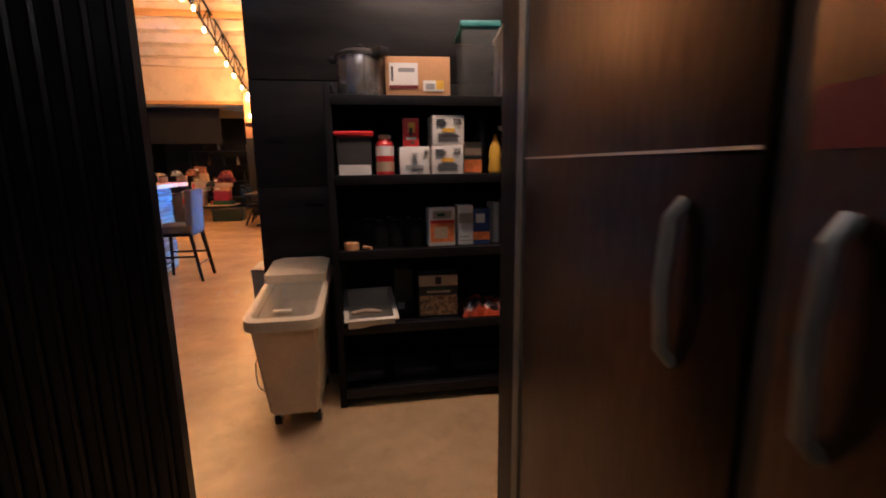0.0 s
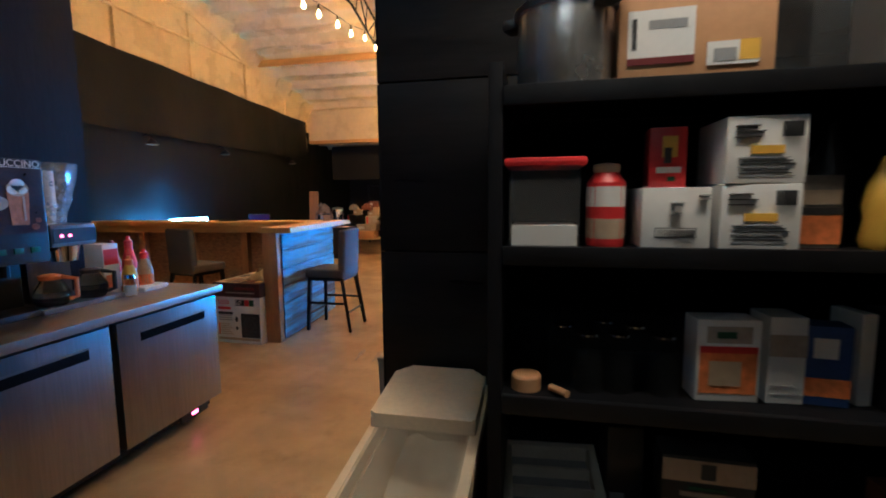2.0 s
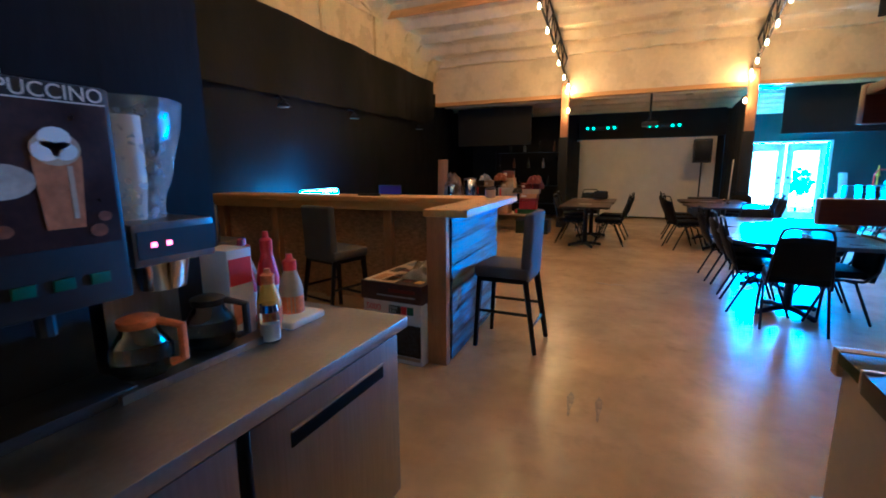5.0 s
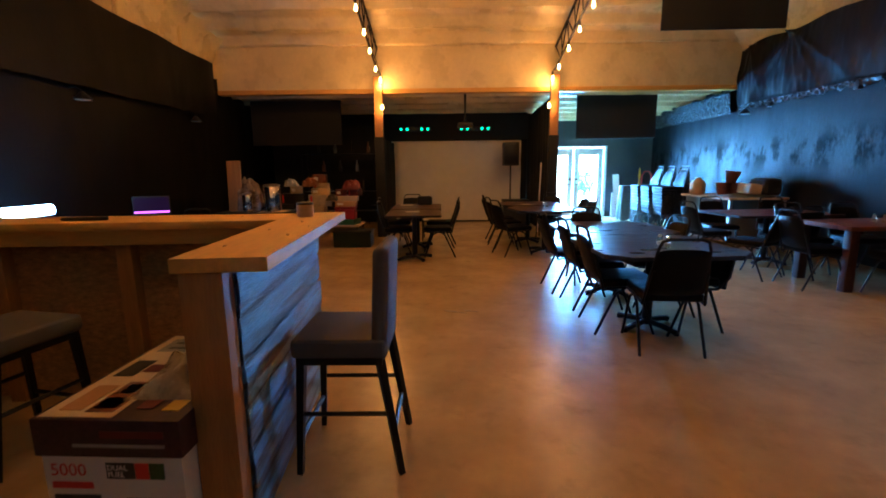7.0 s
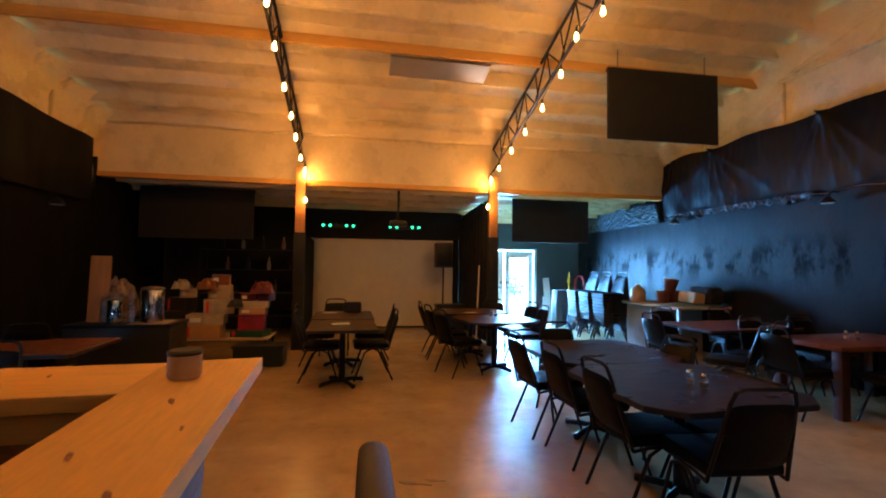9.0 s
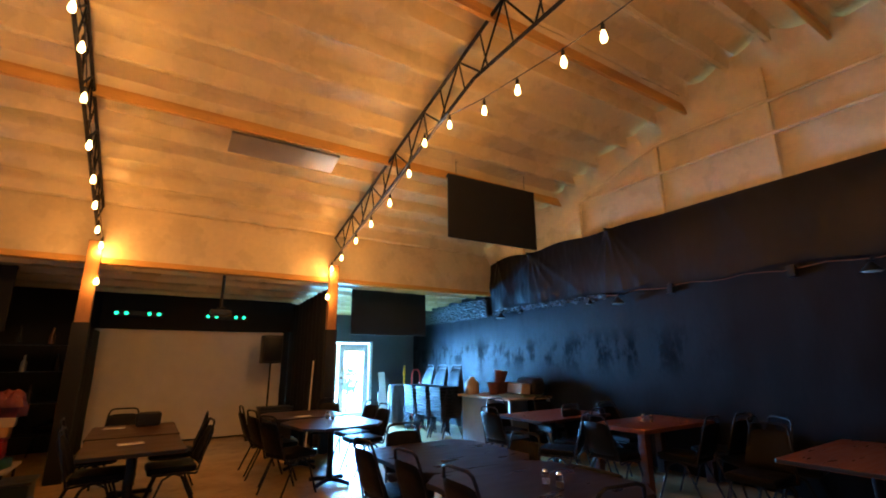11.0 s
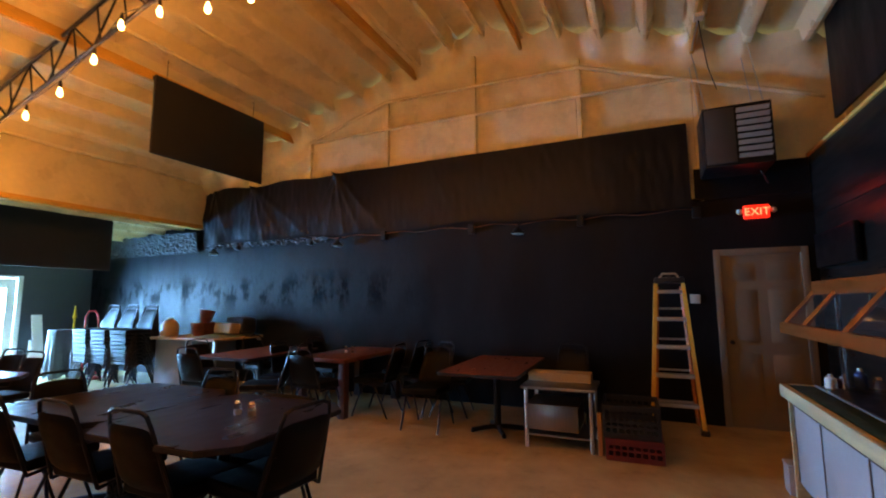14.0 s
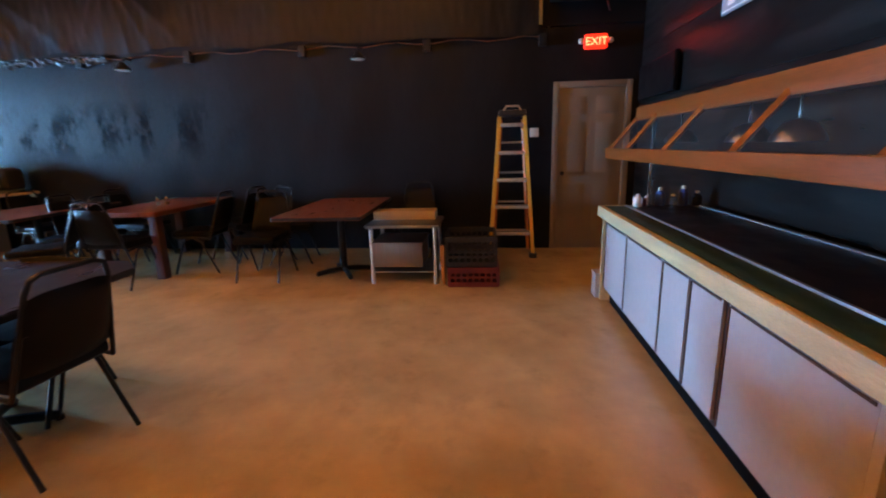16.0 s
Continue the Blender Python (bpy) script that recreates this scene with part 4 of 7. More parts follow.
def low_chair(m):
    """A plain chair whose broad padded back ends level with the tabletop."""
    c = thing("low_back_chair", m, "black padded chair with a broad low back", "chair", "dining chairs")
    part("seat", box(N(), -0.23, -0.2, 0.42, 0.23, 0.25, 0.485, 0.028, 3), VINYL, c)
    bm = N()

    def bk(u, v, f):
        x = -0.25 + 0.5 * u
        edge = (1 - (2 * u - 1) ** 8) * (1 - (2 * v - 1) ** 8)
        return (x, -0.235 - 0.05 * v + f * 0.024 * edge - 0.03 * (1 - (2 * u - 1) ** 2), 0.4 + 0.37 * v - 0.035 * (1 - (2 * u - 1) ** 2) * (1 - v))
    sheet(bm, lambda u, v: bk(u, v, 1), 14, 12)
    sheet(bm, lambda u, v: bk(u, v, -1), 14, 12)
    part("backrest", bm, VINYL, c)
    for sx in (-1, 1):
        part("back_post", sweep(N(), [(sx * 0.238, -0.17, 0.4), (sx * 0.255, -0.25, 0.5), (sx * 0.255, -0.29, 0.74)], 0.0125, 8), BLACK_METAL, c)
        part("side_rail", sweep(N(), [(sx * 0.238, -0.17, 0.4), (sx * 0.235, 0.02, 0.412), (sx * 0.225, 0.2, 0.415)], 0.0125, 8), BLACK_METAL, c)
        part("leg", sweep(N(), [(sx * 0.225, -0.02, 0.41), (sx * 0.222, -0.12, 0.38), (sx * 0.21, -0.27, 0)], 0.0125, 8), BLACK_METAL, c)
        part("leg", sweep(N(), [(sx * 0.225, -0.02, 0.41), (sx * 0.235, 0.08, 0.38), (sx * 0.26, 0.24, 0)], 0.0125, 8), BLACK_METAL, c)
    part("brace", sweep(N(), [(-0.222, 0.1, 0.405), (0.222, 0.1, 0.405)], 0.009, 6), BLACK_METAL, c)
    return c


low_chair(pose(0.71, 8.65, 0, 0, 0, 92))


# stacks of chairs by the far wall
def chair_stack(x, y, a, n, label):
    for k in range(n):
        o = copy_thing(ch, pose(x - 0.005 * k + 0.006 * math.sin(k * 2.3), y + 0.004 * math.sin(k * 3.1), 0.066 * k, 0, 0, a + 1.5 * math.sin(k * 1.9)))
        tagged(o, label, "chair", "stacked chairs")


for x, y, a, n in ((3.34, 15.52, 88, 9), (3.36, 15.01, 90, 9), (3.4, 14.5, 91, 9)):
    chair_stack(x, y, a, n, "black padded chair in a tall stack")


# ---- tables ----
def chamfered(w, d, c):
    return [(-w + c, -d), (w - c, -d), (w, -d + c), (w, d - c), (w - c, d), (-w + c, d), (-w, d - c), (-w, -d + c)]


def pedestal_table(m, w, d, c, top, label, group):
    t = thing("pedestal_table", m, label, "table", group)
    part("tabletop", prism(N(), chamfered(w, d, c), 0.715, 0.75), top, t)
    part("edge_band", prism(N(), chamfered(w + 0.004, d + 0.004, c), 0.72, 0.745), BLACK_PLASTIC, t)
    part("column", lathe(N(), [(0.05, 0.03), (0.042, 0.06), (0.038, 0.68), (0.06, 0.7), (0.13, 0.712)], 16), BLACK_METAL, t)
    for k in range(4):
        a = math.pi / 4 * (2 * k) + 0.5
        bm = N()
        sweep(bm, [(0, 0, 0.055), (0.15 * math.cos(a), 0.15 * math.sin(a), 0.045), (0.3 * math.cos(a), 0.3 * math.sin(a), 0.022)], 0.026, 8)
        rod(bm, (0.29 * math.cos(a), 0.29 * math.sin(a), 0), (0.29 * math.cos(a), 0.29 * math.sin(a), 0.025), 0.022, n=8)
        part("foot", bm, BLACK_METAL, t)
    return t


DL = "dark laminate pedestal table with cut corners"
pedestal_table(pose(0.42, 8.65, 0, 0, 0, 2), 0.585, 0.585, 0.16, DARK_TABLE, DL, "dining tables")
pedestal_table(pose(0.46, 9.83, 0, 0, 0, 1), 0.585, 0.585, 0.16, DARK_TABLE, DL, "dining tables")
pedestal_table(pose(-1.9, 11.9, 0, 0, 0, 2), 0.42, 0.55, 0.02, BROWN_TABLE, "dark brown square pedestal table", "dining tables")
pedestal_table(pose(-1.93, 13.1, 0, 0, 0, 1), 0.44, 0.58, 0.02, BROWN_TABLE, "dark brown square pedestal table", "dining tables")
pedestal_table(pose(0.3, 12.45, 0, 0, 0, 8), 0.56, 0.56, 0.2, BROWN_TABLE, DL, "dining tables")
pedestal_table(pose(0.22, 13.6, 0, 0, 0, 2), 0.55, 0.5, 0.16, BROWN_TABLE, DL, "dining tables")
pedestal_table(pose(3.35, 11.4, 0, 0, 0, 3), 0.75, 0.48, 0.02, RED_TABLE, "red-brown wooden pedestal table", "wall tables")
pedestal_table(pose(3.4, 7.76, 0, 0, 0, 2), 0.8, 0.42, 0.02, RED_TABLE, "red-brown wooden pedestal table", "wall tables")
pedestal_table(pose(-4.65, 10.6, 0, 0, 0, 2), 0.6, 0.45, 0.02, RED_TABLE, "red-brown wooden pedestal table", "wall tables")
pt = thing("wooden_table", pose(3.8, 10.08, 0), "red-brown wooden table with thick square legs", "table", "wall tables")
part("tabletop", box(N(), -0.75, -0.42, 0.7, 0.75, 0.42, 0.75, 0.006), RED_TABLE, pt)
for sx in (-0.66, 0.66):
    for sy in (-0.34, 0.34):
        part("leg", box(N(), sx - 0.05, sy - 0.05, 0, sx + 0.05, sy + 0.05, 0.7, 0.006), RED_LEG, pt)


def shaker(x, y, fill):
    s = thing("salt_shaker", pose(x, y, 0.75), "glass shaker with a metal cap on the table", "shaker", "shakers")
    part("jar", lathe(N(), [(0.022, 0), (0.026, 0.01), (0.024, 0.05), (0.02, 0.07)], 12), GLASS, s)
    part("contents", lathe(N(), [(0.019, 0.004), (0.021, 0.035)], 12), fill, s)
    part("cap", lathe(N(), [(0.021, 0.07), (0.022, 0.078), (0.012, 0.095)], 12), CHROME, s)


for x, y, f in ((0.465, 8.6, PAPER), (0.48, 8.49, TAN), (3.72, 10.13, PAPER), (3.76, 10.04, TAN), (0.35, 12.8, PAPER), (0.4, 12.72, TAN)):
    shaker(x, y, f)
for x, y, a in ((-1.93, 11.98, 12), (-2.15, 13.4, -8), (0.15, 13.3, 20)):
    solid("paper_menu", box(N(), -0.11, -0.07, 0, 0.11, 0.07, 0.004), PAPER, "white paper lying on the table", "paper", "papers").matrix_world = pose(x, y, 0.7505, 0, 0, a)
bb = solid("black_bag", box(N(), -0.14, -0.07, 0, 0.14, 0.07, 0.17, 0.04, 3), CLOTH_BLACK, "small black case on the table", "case")
bb.matrix_world = pose(-1.8, 13.45, 0.75, 0, 0, 5)

# ---- far end: doors, stage kit ----
def glazed_door(x0, x1, hinge):
    d = thing("door_glazed", pose(x0, 18.22, 0), "white door with one tall glass pane", "door", "glazed doors")
    d["kind"] = "structure"
    w = x1 - x0
    bm = N()
    box(bm, 0.01, 0, 0.01, 0.165, 0.045, 2.0, 0.004)
    box(bm, w - 0.165, 0, 0.01, w - 0.01, 0.045, 2.0, 0.004)
    box(bm, 0.165, 0, 0.01, w - 0.165, 0.045, 0.2, 0.004)
    box(bm, 0.165, 0, 1.79, w - 0.165, 0.045, 2.0, 0.004)
    part("leaf", bm, WHITE_PAINT, d)
    p = part("pane", box(N(), 0.165, 0.015, 0.2, w - 0.165, 0.025, 1.79), PANE, d)
    p.visible_shadow = False
    hx = 0.09 if hinge > 0 else w - 0.09
    part("handle", sweep(N(), [(hx, -0.0, 0.95), (hx, -0.05, 0.95), (hx + 0.1 * hinge, -0.05, 0.95)], 0.011, 8), BLACK_METAL, d)
    part("deadbolt", rod(N(), (hx, 0.0, 1.1), (hx, -0.03, 1.1), 0.028, n=12), BLACK_METAL, d)


glazed_door(2.36, 3.23, 1)
glazed_door(1.47, 2.34, -1)
bm = N()
box(bm, 1.38, 18.17, 0, 1.465, 18.3, 2.06, 0.004)
box(bm, 3.235, 18.17, 0, 3.31, 18.3, 2.06, 0.004)
box(bm, 1.465, 18.17, 2.01, 3.235, 18.3, 2.06, 0.004)
solid("trim_door_frame", bm, WHITE_PAINT, "white door frame", "trim", kind="structure")
solid("backdrop", sheet(N(), lambda u, v: (-6 + 16 * u, 26, -0.2 + 9 * v), 2, 2), OUTSIDE, "bright daylight outside the doors", "backdrop", kind="structure")
bm = N()
rnd = random.Random(4)
for k in range(260):
    a, b = rnd.uniform(0, 6.28), rnd.uniform(-1, 1)
    r = 0.45 * rnd.uniform(0.4, 1)
    c = Vector((r * math.cos(a) * (1 - b * b) ** 0.5 * 0.8, 0.5 * r * math.sin(a), 0.95 + r * b))
    d1 = Vector((rnd.uniform(-1, 1), rnd.uniform(-1, 1), rnd.uniform(-1, 1))) * 0.08
    d2 = Vector((rnd.uniform(-1, 1), rnd.uniform(-1, 1), rnd.uniform(-1, 1))) * 0.05
    bm.faces.new([bm.verts.new(c + q) for q in (-d1, d2, d1, -d2)])
rod(bm, (0, 0, -0.2), (0, 0, 0.9), 0.02)
sh = solid("shrub", bm, SHRUB, "leafy green shrub outside the doors", "plant")
sh.location = (2.85, 18.85, 0)

sp = thing("loudspeaker", pose(0.25, 16.4, 1.5), "black loudspeaker on a stand beside the screen", "loudspeaker")
part("cabinet", box(N(), -0.2, -0.15, 0, 0.2, 0.17, 0.58, 0.03, 3), BLACK_PLASTIC, sp)
part("grille", box(N(), -0.17, -0.165, 0.05, 0.17, -0.151, 0.53, 0.005), BLACK_METAL, sp)
ss = thing("speaker_stand", pose(0.25, 16.4, 0), "black tripod stand under the loudspeaker", "stand")
part("pole", rod(N(), (0, 0, 0.05), (0, 0, 1.5), 0.018), BLACK_METAL, ss)
for k in range(3):
    a = 2.1 * k + 0.4
    part("leg", rod(N(), (0.02 * math.cos(a), 0.02 * math.sin(a), 0.5), (0.4 * math.cos(a), 0.4 * math.sin(a), 0.012), 0.012, n=8), BLACK_METAL, ss)
am = thing("black_cabinet", pose(0.3, 15.9, 0), "low black equipment case beside the curtain", "case")
part("body", box(N(), -0.3, -0.2, 0, 0.3, 0.2, 0.62, 0.012), BLACK_PLASTIC, am)
part("lid", box(N(), -0.31, -0.21, 0.622, 0.31, 0.21, 0.68, 0.01), BLACK_PLASTIC, am)
solid("white_pole", rod(N(), (0.68, 14.95, 0), (0.72, 14.9, 1.55), 0.014), WHITE_PLASTIC, "white pole leaning on the black curtain", "pole")
pj = thing("projector_mount", pose(-0.97, 14.75, 2.3), "black projector hung on a ceiling pole", "projector")
part("pole", rod(N(), (0, 0, 0.14), (0, 0, 0.8), 0.025), BLACK_METAL, pj)
part("flange", rod(N(), (0, 0, 0.76), (0, 0, 0.8), 0.07, n=14), BLACK_METAL, pj)
part("body", box(N(), -0.16, -0.13, 0, 0.16, 0.13, 0.1, 0.015), BLACK_PLASTIC, pj)
part("bracket", box(N(), -0.05, -0.05, 0.1, 0.05, 0.05, 0.15, 0.004), BLACK_METAL, pj)
part("lens", rod(N(), (0.06, 0.13, 0.05), (0.06, 0.16, 0.05), 0.035, n=14), BLACK_METAL, pj)
for x in (-2.2, -0.62):
    sl = thing("stage_light_bar", pose(x, 16.93, 2.42), "black stage light bar with green lamps", "stage light", "stage lights")
    part("bar", box(N(), -0.42, -0.03, 0, 0.42, 0.05, 0.1, 0.01), BLACK_PLASTIC, sl)
    for k, dx in enumerate((-0.36, -0.2, 0.18, 0.34)):
        part("lamp", lathe(N(), [(0.03, 0), (0.034, 0.01), (0.02, 0.022)], 14), LED_GREEN, sl, "glowing green lamp").matrix_local = pose(dx, -0.03, 0.05, 90, 0, 0)

# boards, rolls and the desk by the right wall
bd = [("leaning_board", 3.45, 0.08, 0.72, 3), ("leaning_board", 3.58, 0.09, 1.25, -2)]
for nm, x, w, h, a in bd:
    o = solid(nm, box(N(), -w, -0.012, 0, w, 0.012, h, 0.003), WHITE_PAINT, "narrow white board leaning on the far wall", "board", "boards")
    o.matrix_world = pose(x, 17.85, 0, -9, a, 0)
# Grey cover whose base colour carries the blue daylight from the doors.
DRAPE = mat("grey_cover_blue_daylight", (0.07, 0.1, 0.13), 0.5, var=0.2, scale=5, bump=0.15, bscale=12)
dc = thing("draped_table", pose(3.42, 16.75, 0, 0, 0, 8), "folded table under a grey vinyl cover, blue daylight put into its colour", "covered table")
bm = N()


def drape(u, v):
    a = 6.2832 * u
    flare = 1.12 - 0.12 * v
    fold = 1 + 0.07 * (1 - v) * math.sin(a * 9) + 0.03 * noise.noise((3 * math.cos(a), 3 * math.sin(a), v * 3))
    cx, cy = math.cos(a), math.sin(a)
    sq = max(abs(cx), abs(cy)) ** 0.6
    return (0.23 * flare * fold * cx / sq, 0.14 * flare * fold * cy / sq, 0.06 + 0.9 * v - 0.03 * (1 - v) * math.sin(a * 5))


sheet(bm, drape, 72, 10)
bmesh.ops.remove_doubles(bm, verts=bm.verts[:], dist=0.0005)
bmesh.ops.holes_fill(bm, edges=[e for e in bm.edges if e.is_boundary and e.verts[0].co.z > 0.9], sides=200)
part("cover", bm, DRAPE, dc)
for sx in (-0.16, 0.16):
    part("leg", box(N(), sx - 0.015, -0.05, 0, sx + 0.015, 0.05, 0.3, 0.004), BLACK_METAL, dc)
sg = thing("wet_floor_sign", pose(4.15, 17.85, 0.0), "yellow plastic pole sign by the wall", "sign")
part("pole", rod(N(), (0, 0, 0), (0, 0, 1.15), 0.02), YELLOW, sg)
part("tip", rod(N(), (0, 0, 1.15), (0, 0, 1.42), 0.045, 0.01, 12), YELLOW, sg)
ht = thing("hand_truck", pose(3.7, 16.3, 0, 0, 0, 25), "red hand truck with a curved handle", "hand truck")
part("frame", sweep(N(), [(-0.18, 0, 0.05), (-0.18, 0.02, 1.0), (-0.16, 0.03, 1.22), (-0.08, 0.03, 1.32), (0.08, 0.03, 1.32), (0.16, 0.03, 1.22), (0.18, 0.02, 1.0), (0.18, 0, 0.05)], 0.015, 8), RED, ht)
part("toe_plate", box(N(), -0.18, -0.22, 0, 0.18, 0.02, 0.012), RED, ht)
for k in range(3):
    part("rung", rod(N(), (-0.18, 0.01, 0.3 + 0.33 * k), (0.18, 0.01, 0.3 + 0.33 * k), 0.012), RED, ht)
for sx in (-0.22, 0.22):
    part("wheel", rod(N(), (sx - 0.025, 0.1, 0.12), (sx + 0.025, 0.1, 0.12), 0.12, n=18), BLACK_PLASTIC, ht)
dk = thing("desk_counter", pose(3.95, 13.35, 0), "tan topped service counter with steel side", "counter")
part("worktop", box(N(), -0.45, -0.75, 0.84, 0.6, 0.85, 0.88, 0.006), TAN, dk)
part("body", box(N(), -0.35, -0.1, 0, 0.58, 0.83, 0.84, 0.006), mat("dull_grey_panel", (0.2, 0.2, 0.2), 0.6, var=0.15, scale=4), dk)
part("leg", box(N(), -0.4, -0.72, 0, -0.35, -0.67, 0.84), ALU, dk)
part("leg", box(N(), 0.53, -0.72, 0, 0.58, -0.67, 0.84), ALU, dk)
solid("green_board", box(N(), -0.4, -0.3, 0, 0.4, 0.3, 0.025, 0.004), mat("chalk_green", (0.16, 0.19, 0.14), 0.5, var=0.1), "grey-green board lying on the counter", "board").matrix_world = pose(4.05, 13.0, 0.885, 2, -4, 8)
jg = thing("water_jug", pose(3.72, 14.0, 0.88), "tan plastic jug with a short neck", "jug")
part("body", lathe(N(), [(0.13, 0), (0.145, 0.03), (0.145, 0.2), (0.1, 0.27), (0.06, 0.29)], 20), TAN, jg)
part("neck", lathe(N(), [(0.06, 0.288), (0.05, 0.31), (0.06, 0.33)], 16), TAN, jg)
CLAY = mat("dull_terracotta", (0.14, 0.05, 0.032), 0.75, var=0.25, scale=9, bump=0.2, bscale=30)
for k, (x, y, z, r, tilt) in enumerate(((4.0, 13.62, 0.88, 0.13, 0), (4.22, 13.66, 0.88, 0.15, 0), (4.12, 13.6, 1.11, 0.13, 9))):
    o = thing("clay_pot", pose(x, y, z, tilt, 0, 30 * k), "reddish-brown pot piled on the counter", "pot", "pots")
    part("body", lathe(N(), [(r * 0.62, 0), (r * 0.7, 0.01), (r * 0.95, 0.17), (r * 0.95, 0.2)], 18), CLAY, o)
    part("rim", lathe(N(), [(r * 0.96, 0.19), (r * 1.05, 0.195), (r * 1.05, 0.23), (r * 0.9, 0.232), (r * 0.86, 0.2)], 18), CLAY, o)
cu = solid("seat_cushion", box(N(), -0.27, -0.1, 0, 0.27, 0.1, 0.19, 0.04, 3), mat("beige_cloth", (0.5, 0.38, 0.24), 0.85, var=0.1), "beige cushion on the counter", "cushion")
cu.matrix_world = pose(4.12, 13.05, 0.92, 8, 0, 80)
bg = solid("black_duffel", box(N(), -0.28, -0.15, 0, 0.28, 0.15, 0.3, 0.09, 3), CLOTH_BLACK, "black soft bag at the back of the counter", "bag")
bg.matrix_world = pose(4.35, 12.95, 0.915, 0, 0, 85)

# steel stand, crates, ladder
ct = thing("steel_stand", pose(3.25, 7.0, 0, 0, 0, 1), "low stainless equipment stand with undershelf and pans", "equipment stand")
part("top", box(N(), -0.3, -0.37, 0.58, 0.3, 0.37, 0.61, 0.006), STEEL_TOP, ct)
part("upstand", box(N(), 0.05, -0.3, 0.61, 0.29, 0.36, 0.7, 0.006), TAN, ct)
part("undershelf", box(N(), -0.27, -0.33, 0.12, 0.27, 0.33, 0.135), STEEL_TOP, ct)
part("pan", box(N(), -0.29, -0.2, 0.18, 0.2, 0.31, 0.42, 0.012), STEEL, ct)
part("pan_rim", box(N(), -0.295, -0.21, 0.42, 0.21, 0.32, 0.435, 0.004), STEEL, ct)
for sx in (-0.26, 0.26):
    for sy in (-0.32, 0.32):
        part("leg", rod(N(), (sx, sy, 0), (sx, sy, 0.58), 0.02), ALU, ct)
solid("wooden_stick", box(N(), 2.96, 6.58, 0, 3.0, 6.62, 0.4, 0.004), PINE_Z, "short wooden board leaning on the stand", "board")


def crate(m, w, d, h, material, label):
    c = thing("crate", m, label, "crate", "crates")
    part("base", box(N(), -w, -d, 0, w, d, 0.012), material, c)
    for sx, sy, lx, ly in ((0, -d, w, 0.006), (0, d, w, 0.006), (-w, 0, 0.006, d), (w, 0, 0.006, d)):
        for z0, z1 in ((0.012, 0.05), (0.09, 0.11), (0.14, 0.16), (h - 0.05, h)):
            if z1 <= h:
                part("rail", box(N(), sx - lx, sy - ly, z0, sx + lx, sy + ly, z1), material, c)
        for k in range(9):
            f = -1 + 2 * k / 8
            a, b = sx + (f * (w - 0.01) if lx > 0.01 else 0), sy + (f * (d - 0.01) if ly > 0.01 else 0)
            part("slat", box(N(), a - 0.008, b - 0.008, 0.012, a + 0.008, b + 0.008, h), material, c)


crate(pose(3.15, 6.3, 0, 0, 0, 2), 0.26, 0.245, 0.2, DEEP_RED, "red plastic crate on the floor")
crate(pose(3.17, 6.32, 0.2, 0, 0, 2), 0.26, 0.245, 0.3, BLACK_PLASTIC, "black plastic crate stacked on a red one")
crate(pose(3.72, 6.35, 0, 0, 0, 0), 0.25, 0.25, 0.3, BLACK_PLASTIC, "black plastic crate by the wall")

ld = thing("step_ladder", pose(4.22, 5.87, 0, 0, 0, 0), "yellow fibreglass step ladder folded against the wall", "ladder")
for s in (-1, 1):
    part("front_rail", rod(N(), (-0.12, s * 0.26, 0.05), (0.02, s * 0.145, 1.68), 0.03, n=4), YELLOW_GLASSFIBRE, ld)
    part("rear_rail", rod(N(), (0.12, s * 0.22, 0.05), (0.1, s * 0.13, 1.64), 0.022, n=4), ORANGE_GLASSFIBRE, ld)
    part("rubber_foot", box(N(), -0.17, s * 0.26 - 0.045, 0, -0.07, s * 0.26 + 0.045, 0.06, 0.01), BLACK_PLASTIC, ld)
for k in range(5):
    f = (0.3 + 0.32 * k) / 1.68
    w = 0.26 - 0.115 * f - 0.02
    x = -0.12 + 0.14 * f
    part("step", box(N(), x - 0.05, -w, f * 1.68 - 0.02, x + 0.05, w, f * 1.68 + 0.02, 0.006), ALU, ld)
for k in range(4):
    part("rear_bar", rod(N(), (0.12, -0.2 + 0.02 * k, 0.3 + 0.36 * k), (0.12, 0.2 - 0.02 * k, 0.3 + 0.36 * k), 0.012), ALU, ld)
part("top_cap", box(N(), -0.06, -0.16, 1.68, 0.16, 0.16, 1.75, 0.02), BLACK_PLASTIC, ld)
part("handle", sweep(N(), [(-0.05, -0.1, 1.74), (-0.05, -0.07, 1.79), (-0.05, 0.07, 1.79), (-0.05, 0.1, 1.74)], 0.012, 6), TAN, ld)

# exit door with six panels, sign, heater, switch
ed = thing("door_exit", pose(WR + 0.02, 4.88, 0), "closed cream six-panel door", "door")
ed["kind"] = "structure"
part("leaf", box(N(), 0, -0.405, 0.0, 0.04, 0.405, 2.03, 0.003), CREAM_DOOR, ed)
for sy in (-0.19, 0.19):
    for z0, z1 in ((0.22, 0.85), (0.98, 1.6), (1.7, 1.92)):
        bm = N()
        box(bm, -0.004, sy - 0.13, z0, 0.0, sy + 0.13, z1, 0.003)
        box(bm, -0.008, sy - 0.1, z0 + 0.03, -0.003, sy + 0.1, z1 - 0.03, 0.003)
        part("panel", bm, CREAM_DOOR, ed)
part("knob", lathe(N(), [(0.012, 0), (0.012, 0.03), (0.028, 0.045), (0.026, 0.062), (0.01, 0.068)], 14), BLACK_METAL, ed).matrix_local = pose(0.0, 0.34, 0.98, 0, -90, 0)
bm = N()
box(bm, WR - 0.015, 5.28, 0, WR + 0.06, 5.35, 2.09, 0.004)
